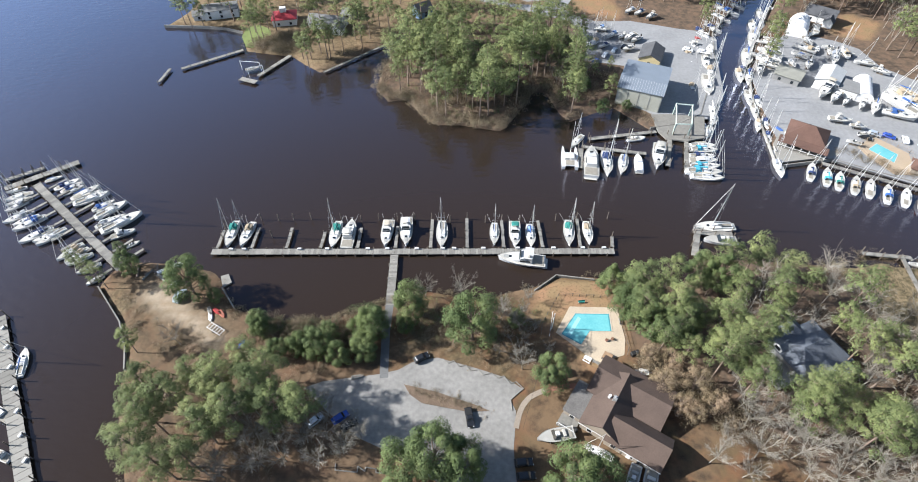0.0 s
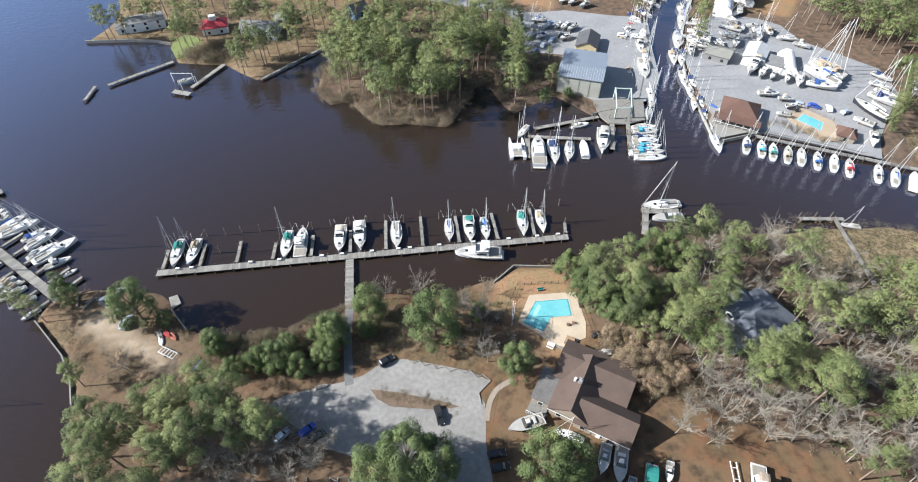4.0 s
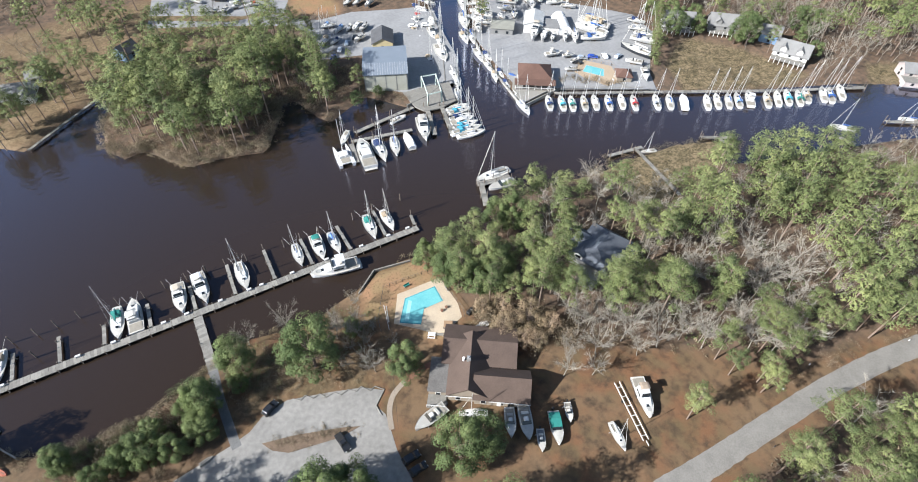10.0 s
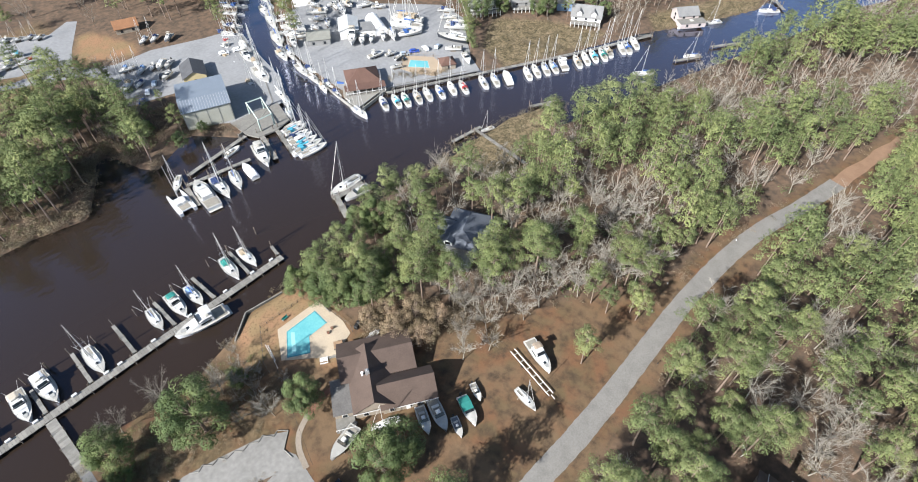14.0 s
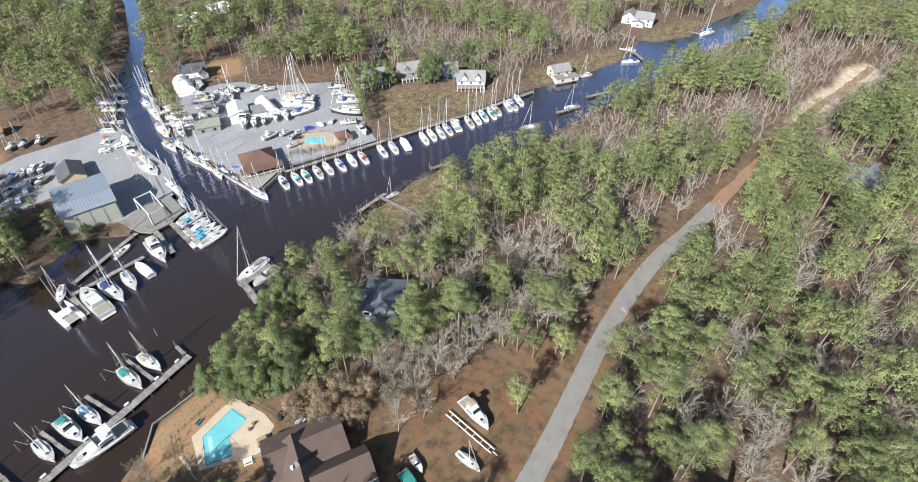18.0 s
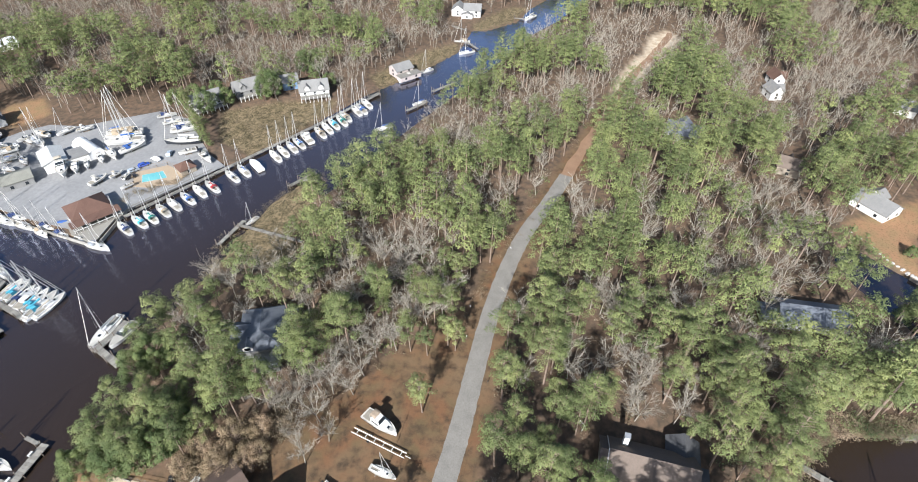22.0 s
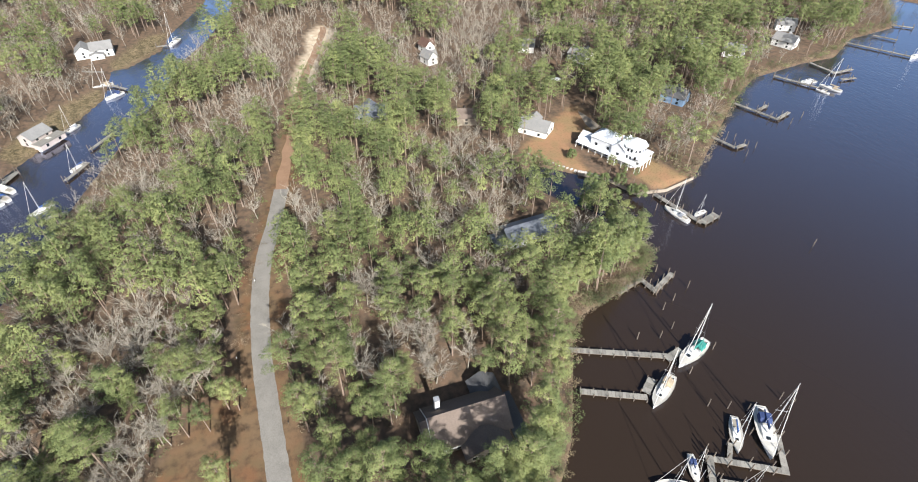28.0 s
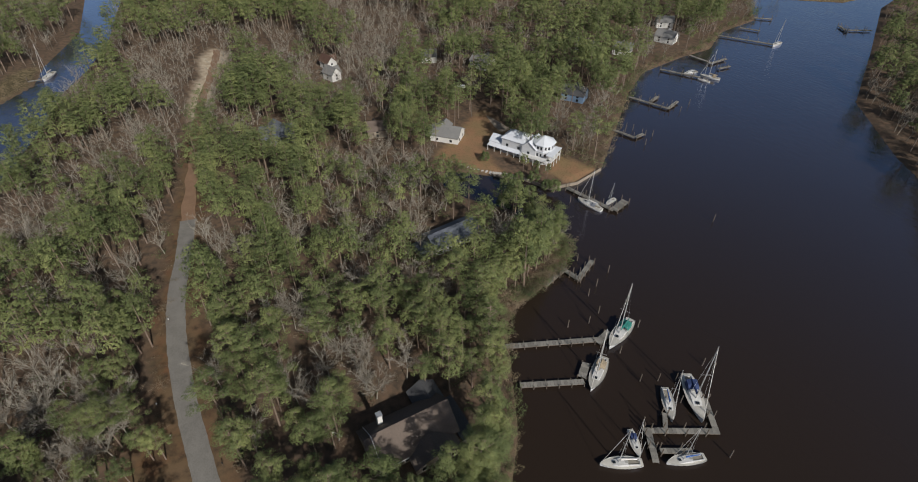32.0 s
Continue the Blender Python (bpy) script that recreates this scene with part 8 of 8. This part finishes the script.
# ---- pool garden ----
POOL = [(41.5, 85.1), (41.2, 79.5), (35.3, 79.6), (32.3, 75.4), (27.5, 78.7), (32.2, 85.3)]
POOLDECK = [(31.0, 87.7), (44.2, 87.2), (44.4, 76.8), (43.2, 72.3), (38.3, 70.6), (35.8, 69.5), (31.6, 74.0), (26.1, 79.3)]
deck_ob = tagged(new("swimming_pool"), "kidney-angled turquoise swimming pool with a tan concrete surround", "swimming pool")
POOLSTONE = mat("cream_pool_concrete", (0.43, 0.355, 0.255), 0.85, second=(0.33, 0.275, 0.205), scale=0.8, bump=0.15, bump_scale=8)
part("surround", slab(POOLDECK, 0.9, 1.24), POOLSTONE, deck_ob)
part("basin_edge", slab([(x + 0.05 * (x - 34.5), y + 0.05 * (y - 80.5)) for x, y in POOL], 1.0, 1.30), mat("coping", (0.47, 0.40, 0.31), 0.8), deck_ob)
# dark tile; this flat ring also paints the depth along the sunken walls
part("tile_band", slab(POOL, 1.0, 1.312), mat("pool_tile", (0.07, 0.25, 0.28), 0.2, 0.2, 2.0), deck_ob, "dark teal tile band, its tone also standing for depth")
part("pool_water", slab([(34.6 + 0.945 * (x - 34.6), 80.6 + 0.94 * (y - 80.6)) for x, y in POOL], 1.0, 1.316), POOLWATER, deck_ob)
part("bench_ledge", slab([(29.0, 78.6), (29.9, 78.1), (33.5, 83.6), (32.8, 84.3)], 1.0, 1.319), mat("pool_ledge", (0.27, 0.55, 0.56), 0.1, 0.15, 1.0), deck_ob, "pale underwater ledge")
E2POOL = [(149.3, 156.2), (153.8, 159.4), (158.2, 153.2), (154.6, 148.8)]
ep = tagged(new("swimming_pool"), "small turquoise marina pool in a tan fenced terrace", "swimming pool")
part("surround", slab([(146.0, 157.9), (155.0, 163.7), (162.6, 153.8), (158.9, 142.3), (151.6, 142.2), (146.8, 152.2)], 0.9, 1.26), mat("tan_pool_deck", (0.36, 0.285, 0.20), 0.85, 0.2, 0.8), ep)
part("coping", slab([(x + 0.04 * (x - 154), y + 0.04 * (y - 154.5)) for x, y in E2POOL], 1.0, 1.275), DECKPAINT, ep)
part("pool_water", slab(E2POOL, 1.0, 1.29), POOLWATER, ep)


def fence(pts, label, h=1.3, material=PILEWOOD, gap=2.0, rails=2):
    fe = tagged(new("fence"), label, "fence")
    for (x0, y0), (x1, y1) in zip(pts, pts[1:]):
        run = math.hypot(x1 - x0, y1 - y0)
        n = max(1, round(run / gap))
        for k in range(n + 1):
            x, y = x0 + (x1 - x0) * k / n, y0 + (y1 - y0) * k / n
            part("post", solid([(x - 0.06, x + 0.06, y - 0.06, y + 0.06, 1.0, 1.15 + h)]), material, fe)
        for r in range(rails):
            z = 1.15 + h * (0.45 + 0.5 * r)
            part("rail", rod((x0, y0, z), (x1, y1, z), 0.035, 4), material, fe)
    return fe


fence([(28.4, 91.6), (42.0, 90.6), (44.3, 85.8), (44.6, 73.9), (43.8, 72.1)], "brown post and rail fence round the pool")
fence([(146.0, 157.9), (155.0, 163.7), (162.6, 153.8), (158.9, 142.3), (151.6, 142.2), (146.8, 152.2), (146.0, 157.9)], "tan timber fence round the marina pool", h=1.5, material=mat("tan_fence", (0.30, 0.22, 0.14), 0.85), gap=4.5, rails=3)
fence([(28.4, 91.6), (22.6, 81.8), (22.0, 78.5)], "brown post and rail fence round the pool")
fence([(25.9, 85.3), (24.2, 78.2)], "short white fence beside the pool", material=WHITEPAINT)
fence([(14, 72.5), (7, 75), (2, 76.5)], "low timber rail by the car park", h=0.4)
tub = tagged(at(new("hot_tub"), 38.5, 71.5, -34, 1.2), "square brown timber hot tub beside the pool terrace", "hot tub")
part("shell", bevelled(solid([(-1.2, 1.2, -1.1, 1.1, 0, 0.9)]), 0.06), PILEWOOD, tub)
part("lid", bevelled(solid([(-1.15, 1.15, -1.05, 1.05, 0.9, 1.0)]), 0.04), mat("tub_lid", (0.3, 0.2, 0.12), 0.8), tub)
for k, (x, y, d) in enumerate(((34.5, 89, 5), (37.5, 71.0, 60), (44, 82.5, 90), (35.2, 69.9, -34))):
    bench = tagged(at(new("bench"), x, y, d, 1.24), "garden bench beside the pool", "bench", group="benches by the pool")
    part("seat", solid([(-0.9, 0.9, -0.25, 0.25, 0.4, 0.46)]), DECKWOOD if k else TEAL, bench)
    part("backrest", solid([(-0.9, 0.9, 0.2, 0.26, 0.46, 0.9)]), DECKWOOD if k else TEAL, bench)
    for lx in (-0.8, 0.8):
        part("leg", solid([(lx - 0.05, lx + 0.05, -0.22, 0.22, 0, 0.4)]), GALV, bench)
BP = [(31.5, 63.6), (26, 63.4), (21.5, 62.6), (17.4, 60.6), (14.9, 57.4), (13.4, 52.8)]
v, f = ribbon(smooth_line(BP[:3], 5), 0.75, 1.19)
tagged(new("pavement_brick_path", fast_mesh("brick_path", v, f, [BRICK])), "red brick garden path", "path", kind="structure")
v, f = ribbon(smooth_line(BP[2:], 5), 0.65, 1.195)
tagged(new("pavement_garden_path", fast_mesh("garden_path", v, f, [CONCRETE])), "pale concrete garden path", "path", kind="structure")
v, f = ribbon([(-19.6, 88.5), (-19.9, 80), (-19.4, 68), (-19.2, 66)], 1.1, 1.195)
tagged(new("pavement_walkway", fast_mesh("walkway", v, f, [mat("grey_fines", (0.15, 0.15, 0.147), 0.95, 0.3, 1.2)])), "grey walkway from the car park to the gangway", "path", kind="structure")
tagged(part("pavement_white_drive", slab([(202.9, -146.8), (197.8, -147.9), (185.1, -148.6), (184.6, -143.1), (190.0, -143.2)], 0.9, 1.2), CONCRETE), "pale concrete driveway of the white house", "driveway", kind="structure")
med = tagged(part("pavement_island", slab([(-14.0, 64.2), (-6.3, 62.3), (3.8, 58.7), (7.3, 57.1), (2.0, 56.9), (-9.3, 59.2), (-12.4, 61.5)], 0.9, 1.3), mat("mulch", (0.16, 0.115, 0.08), 0.95, 0.4, 1)), "mulched planting island in the car park", "island", kind="structure")


grill = tagged(at(new("covered_grill"), 45.7, 72.4, 20, 1.1), "black covered grill and bins beside the pool terrace", "grill")
part("cover", bevelled(solid([(-0.9, 0.5, -0.6, 0.6, 0.0, 1.2)]), 0.12), BLACK, grill)
part("bin", rod((1.0, 0.2, 0), (1.0, 0.2, 1.1), 0.4, 10), TARP, grill)
part("bin_lid", rod((1.0, 0.2, 1.1), (1.0, 0.2, 1.2), 0.43, 10), BLACK, grill)
table = tagged(at(new("garden_table"), 33.2, 70.9, -34, 1.1), "white garden table with two benches below the pool", "table")
part("tabletop", bevelled(solid([(-1.0, 1.0, -0.4, 0.4, 0.7, 0.76)]), 0.02), WHITEPAINT, table)
for o in (-0.8, 0.8):
    part("bench_seat", bevelled(solid([(-1.0, 1.0, o - 0.15, o + 0.15, 0.42, 0.47)]), 0.015), WHITEPAINT, table)
    part("leg_frame", solid([(o - 0.06, o + 0.06, -0.85, 0.85, 0.36, 0.42), (o - 0.06, o + 0.06, -0.06, 0.06, 0.0, 0.7)]), WHITEPAINT, table)
for k, (x, y) in enumerate(((39.3, 76.6), (40.9, 77.0))):
    pot = tagged(at(new("planter"), x, y, 40 * k, 1.24), "low terracotta planter with dry plants on the pool terrace", "planter", group="planters on the pool terrace")
    part("pot", rod((0, 0, 0), (0, 0, 0.5), 0.32, 10, 0.42), BRICK, pot)
    v, f = bush_mesh(70 + k, 60, 0.12, 0.45, 0.7)
    plant_ob = new("plant", fast_mesh("plant", v + [0, 0, 0.45], f, [TANLEAF]))
    plant_ob.parent = pot

# ---- vehicles ----
def vehicle(label, paint, x, y, deg, length=4.5, pickup=False, van=False):
    car = tagged(at(new("car"), x, y, deg, 1.19), label, "car")
    L, w = length / 2, 0.9
    prof = [(-L, 0.35), (-L, 0.95), (-L * 0.98, 1.0), (L * 0.45, 1.02), (L * 0.95, 0.82), (L, 0.6), (L, 0.35)]
    part("body", bevelled(loft([[(px, y_, pz) for px, pz in prof] for y_ in (-w, w)]), 0.06), paint, car)
    roof_h = 2.0 if van else 1.55
    cab = [(-L * 0.15, 1.0), (-L * 0.1, roof_h), (L * 0.25, roof_h), (L * 0.5, 1.0)] if pickup else [(-L * 0.92, 1.0), (-L * 0.75, roof_h), (L * 0.2, roof_h), (L * 0.5, 1.0)]
    part("cabin", bevelled(loft([[(px, y_ * (0.95 if pz < 1.2 else 0.8), pz) for px, pz in cab] for y_ in (-w, w)]), 0.05), paint, car)
    part("windscreen", loft([[(L * 0.47, -0.72, 1.08), (L * 0.47, 0.72, 1.08)], [(L * 0.25, -0.66, roof_h - 0.06), (L * 0.25, 0.66, roof_h - 0.06)]], closed=False, cap=False), GLASS, car)
    x0 = -L * 0.08 if pickup else -L * 0.7
    for s in (-1, 1):
        part("side_window", solid([(x0, L * 0.25, s * 0.80 - 0.03, s * 0.80 + 0.03, 1.12, roof_h - 0.15)]), GLASS, car)
    if pickup:
        part("load_bed", solid([(-L * 0.93, -L * 0.2, -0.72, 0.72, 0.96, 1.06)]), BLACK, car)
    for wx in (-L * 0.62, L * 0.62):
        for s in (-1, 1):
            part("wheel", rod((wx, s * 0.72, 0.33), (wx, s * 0.92, 0.33), 0.33, 10), BLACK, car)
    for s in (-1, 1):
        part("headlight", solid([(L * 0.97, L * 1.005, s * 0.6 - 0.15, s * 0.6 + 0.15, 0.62, 0.75)]), TARP, car)
    return car


def between(p, q):
    return (p[0] + q[0]) / 2, (p[1] + q[1]) / 2, math.degrees(math.atan2(q[1] - p[1], q[0] - p[0]))


for pts, paint, label, kw in (([(2.0, 57.4), (2.7, 53.1)], "black", "black pickup truck parked on the gravel", {"pickup": True, "length": 4.9}), ([(-11.7, 70.4), (-8.0, 72.4)], "black", "dark hatchback parked at the edge of the gravel", {"length": 4.2}),
                              ([(-30.3, 54.2), (-27.1, 56.5)], "blue", "blue car parked under the trees", {"length": 4.3}), ([(-36.2, 53.2), (-33.1, 56.1)], "silver", "silver car half hidden by bare branches", {"length": 4.3}),
                              ([(-28.0, 52.4), (-24.8, 54.6)], "black", "black car parked beside the blue car", {"length": 4.3})):
    x, y, a = between(*pts)
    vehicle(label, CARPAINT[paint], x, y, a, **kw)
vehicle("silver blue van parked on the spit", CARPAINT["silver"], -79.5, 91.5, 78, 4.8, van=True)
vehicle("black car parked beside the path", CARPAINT["black"], 14.5, 44.5, 5, 4.3)
vehicle("dark car parked beside the path", CARPAINT["black"], 14.8, 41.5, 5, 4.3)
for x, y, a, p in ((199.5, -119, 60, "white"), (202, -122.5, 60, "black"), (236, -154, 40, "white"), (151, 162.5, -35, "black"), (155.5, 164.5, -35, "silver"), (160, 163, -35, "blue"), (165, 161, 70, "white"), (170, 158, 20, "silver"),
                   (103, 226, -20, "white"), (109, 224, -20, "white"), (65, 222, 60, "white"), (70, 226, 60, "silver"), (75, 229, 60, "black"), (60, 217, 60, "blue")):
    vehicle("car parked near the buildings", CARPAINT[p], x, y, a, 4.5)

# ---- boat trailers and clutter ----
tr = tagged(at(new("boat_trailer"), 65.3, 29.3, 76, 1.15), "long empty pale metal boat trailer on the grass", "trailer")
for s in (-0.65, 0.65):
    part("beam", solid([(-7.6, 7.4, s - 0.08, s + 0.08, 0.55, 0.75)]), WHITEPAINT, tr)
for k in range(6):
    part("cross_member", solid([(-6.5 + 2.5 * k, -6.35 + 2.5 * k, -0.65, 0.65, 0.5, 0.6)]), WHITEPAINT, tr)
part("drawbar", solid([(-9.0, -7.6, -0.07, 0.07, 0.5, 0.65)]), WHITEPAINT, tr)
for s in (-1, 1):
    part("wheel", rod((2.5, s * 0.85, 0.35), (2.5, s * 1.05, 0.35), 0.35, 10), BLACK, tr)
t2 = tagged(at(new("boat_trailer"), -66.2, 80.6, -31, 1.15), "empty white boat trailer on the spit", "trailer")
for s in (-0.9, 0.9):
    part("beam", solid([(-2.6, 2.6, s - 0.07, s + 0.07, 0.5, 0.65)]), WHITEPAINT, t2)
for k in range(6):
    part("cross_member", solid([(-2.4 + 0.95 * k, -2.28 + 0.95 * k, -0.9, 0.9, 0.5, 0.6)]), WHITEPAINT, t2)
for s in (-1, 1):
    part("wheel", rod((0, s * 1.0, 0.3), (0, s * 1.2, 0.3), 0.3, 10), BLACK, t2)
for k, (x, y, d, m) in enumerate(((-69.6, 86.6, -60, DECKWOOD), (-67.4, 86.4, -35, RED), (-66.0, 85.6, -50, KAYAK), (-68.9, 84.6, -70, WHITEPAINT), (-58, 76, 73, BLUE), (-88, 101, 30, TARP), (-84.5, 103.5, 10, TARP), (-83, 96, 70, WHITEPAINT),
                                 (-26, 66.3, 10, DECKWOOD), (121.5, 168.5, -60, BLUE), (124, 165.5, -50, WHITEPAINT))):
    dg = tagged(at(new("dinghy"), x, y, d, 1.2), "small upturned dinghy lying ashore", "dinghy", group="dinghies ashore")
    part("hull", loft([[(px, h, 0), (px, h * 0.7, 0.42), (px, -h * 0.7, 0.42), (px, -h, 0)] for px, h in ((-1.5, 0.55), (-0.3, 0.68), (0.8, 0.55), (1.6, 0.08))]), m, dg)
    part("keel_strip", solid([(-1.4, 1.2, -0.03, 0.03, 0.4, 0.46)]), PILEWOOD, dg)
fl = tagged(new("float"), "small square timber float at the inlet wall", "float")
part("deck", slab([(-70.6, 99.6), (-68.4, 100.3), (-66.7, 97.2), (-68.9, 95.5)], 0.2, 0.55), DECKWOOD, fl)
part("edge", slab([(x * 0.99 - 0.7, y * 0.99 + 1.0) for x, y in [(-70.6, 99.6), (-68.4, 100.3), (-66.7, 97.2), (-68.9, 95.5)]], -0.3, 0.2), PILEWOOD, fl)
LIFTPAINT = mat("pale_green_paint", (0.40, 0.47, 0.42), 0.5)
gf = tagged(new("boat_lift"), "steel travel lift straddling the haul-out slip", "boat lift")
lift_at = [(80.3, 165.4), (86.0, 165.0), (83.9, 178.2), (89.8, 177.1)]
for x, y in lift_at:
    part("leg", solid([(x - 0.25, x + 0.25, y - 0.25, y + 0.25, 1.1, 6.3)]), LIFTPAINT, gf)
for i, j in ((0, 1), (2, 3), (0, 2), (1, 3)):
    part("beam", rod((*lift_at[i], 6.1), (*lift_at[j], 6.1), 0.28, 4), LIFTPAINT, gf)
tagged(part("pavement_slip", slab([(75.2, 178.2), (82.9, 178.3), (95.7, 176.7), (91.7, 163.3), (85.8, 161.9), (84.9, 161.4), (77.3, 162.9), (75.4, 167.1)], 0.7, 1.215), DECKWOOD), "timber apron of the haul-out slip", "apron", kind="structure")

ZIG = [(-4.4, 71.4), (-2.9, 70.1), (-1.5, 70.8), (-0.1, 69.1), (1.7, 69.5), (2.8, 67.9), (4.8, 68.2), (6.1, 66.7), (8.2, 67.2), (9.8, 65.8), (11.3, 66.4), (12.8, 64.2), (14.3, 64.8), (16.0, 62.9), (12.6, 60.0), (12.8, 57.1)]
edging = tagged(new("log_edging"), "low zigzag timber edging along the gravel car park", "edging")
for p, q in zip(ZIG, ZIG[1:]):
    part("log", rod((*p, 1.27), (*q, 1.27), 0.13, 6), DECKWOOD, edging)
BEDS = [(-28.4, 44.7), (-28.3, 43.2), (-23.2, 42.7), (-23.3, 44.1), (-21.5, 42.9), (-21.4, 43.8), (-19.0, 43.4), (-19.0, 42.6), (-15.2, 42.4)]
beds = tagged(new("planting_bed"), "timber-edged planting beds beside the car park", "planting bed")
for p, q in zip(BEDS, BEDS[1:]):
    part("board", rod((*p, 1.3), (*q, 1.3), 0.14, 4), DECKWOOD, beds)
LOGS = [(-95.0, 103.5), (-91.9, 99.5), (-89.7, 101.6), (-87.5, 98.4), (-91.1, 100.6), (-86.6, 101.4), (-95.3, 100.9), (-88.4, 99.6)]
for k, (x, y) in enumerate(LOGS):
    lg = tagged(at(new("driftwood_log"), x, y, 25 + 40 * (k % 4), 1.25), "weathered driftwood log heaped on the spit", "log", group="driftwood on the spit")
    part("stem", rod((-2.2 + 0.2 * (k % 3), 0, 0), (2.2, 0.15, 0.1 * (k % 3)), 0.34, 7, 0.2), DECKWOOD if k % 2 else BARK, lg)
    part("stub", rod((0.6, 0, 0.1), (1.1, 0.7, 0.7), 0.12, 5, 0.05), BARK, lg)
ut = tagged(at(new("utility_trailer"), 46.5, 67, 0, 1.2), "small white flatbed utility trailer beside the clubhouse", "trailer")
part("bed", bevelled(solid([(-1.7, 1.7, -0.8, 0.8, 0.5, 0.65)]), 0.03), WHITEPAINT, ut)
part("drawbar", solid([(1.7, 2.7, -0.05, 0.05, 0.5, 0.6)]), GALV, ut)
for s in (-1, 1):
    part("mudguard", solid([(-0.5, 0.5, s * 0.95 - 0.14, s * 0.95 + 0.14, 0.6, 0.72)]), WHITEPAINT, ut)
    part("wheel", rod((0, s * 0.85, 0.3), (0, s * 1.05, 0.3), 0.3, 10), BLACK, ut)

LF = [(-94.1, 214.0), (-85.5, 212.9), (-89.3, 207.7), (-83.7, 210.5)]
bl = tagged(new("boat_lift"), "white boat lift with a covered boat on the jetty head", "boat lift")
for x, y in LF:
    part("post", rod((x, y, -1.4), (x, y, 4.2), 0.16, 6), WHITEPAINT, bl)
part("beam", rod((*LF[0], 4.1), (*LF[1], 4.1), 0.14, 4), WHITEPAINT, bl)
part("beam", rod((*LF[2], 4.1), (*LF[3], 4.1), 0.14, 4), WHITEPAINT, bl)
moor([("p_small", (LF[0][0] + LF[3][0]) / 2, (LF[0][1] + LF[3][1]) / 2, 20, 6.0)], "boats by the houses", z=0.9)

# poles and wires by the lane and the pool
def pole(label, x, y, h, material=PILEWOOD, arm=True):
    p = tagged(at(new("utility_pole"), x, y, 0, 1.0), label, "utility pole", group="utility poles")
    part("post", rod((0, 0, 0), (0, 0, h), 0.15, 7, 0.11), material, p)
    if arm:
        part("crossarm", solid([(-0.06, 0.06, -0.9, 0.9, h - 0.7, h - 0.55)]), material, p)
    return p


pole("white painted lamp pole at the edge of the pool lawn", 25.1, 80.5, 7.4, WHITEPAINT, arm=False)
pole("timber utility pole beside the lane", 157, -4.5, 9)
pole("timber utility pole beside the lane", 262, -19, 9)
pole("timber utility pole beside the lane", 205, -140, 8)
ropes = [((25.1, 80.5, 8.2), (20, 60, 9.0)), ((25.1, 80.5, 8.3), (14, 49, 9.0))]
cable = tagged(new("overhead_cable"), "thin black overhead cable from the lawn pole", "cable")
for p, q in ropes:
    part("span", rod(p, q, 0.025, 4), BLACK, cable)
for x, y in ((113, 16.5), (88, 6.5), (101.5, 15.2), (118, 2.5), (142, 8.5)):
    mb = tagged(at(new("mailbox"), x, y, 0, 1.1), "small roadside mailbox on a post", "mailbox", group="mailboxes along the lane")
    part("post", solid([(-0.05, 0.05, -0.05, 0.05, 0, 1.0)]), PILEWOOD, mb)
    part("box", bevelled(solid([(-0.25, 0.25, -0.12, 0.12, 1.0, 1.28)]), 0.04), TARP if x > 100 else BLACK, mb)

# models that were only copied are cleared away
for group_ in list(protos.values()) + list(FLEET.values()) + [[CRADLE]]:
    for ob in group_:
        if ob.name not in used:
            for o in list(ob.children_recursive) + [ob]:
                bpy.data.objects.remove(o)
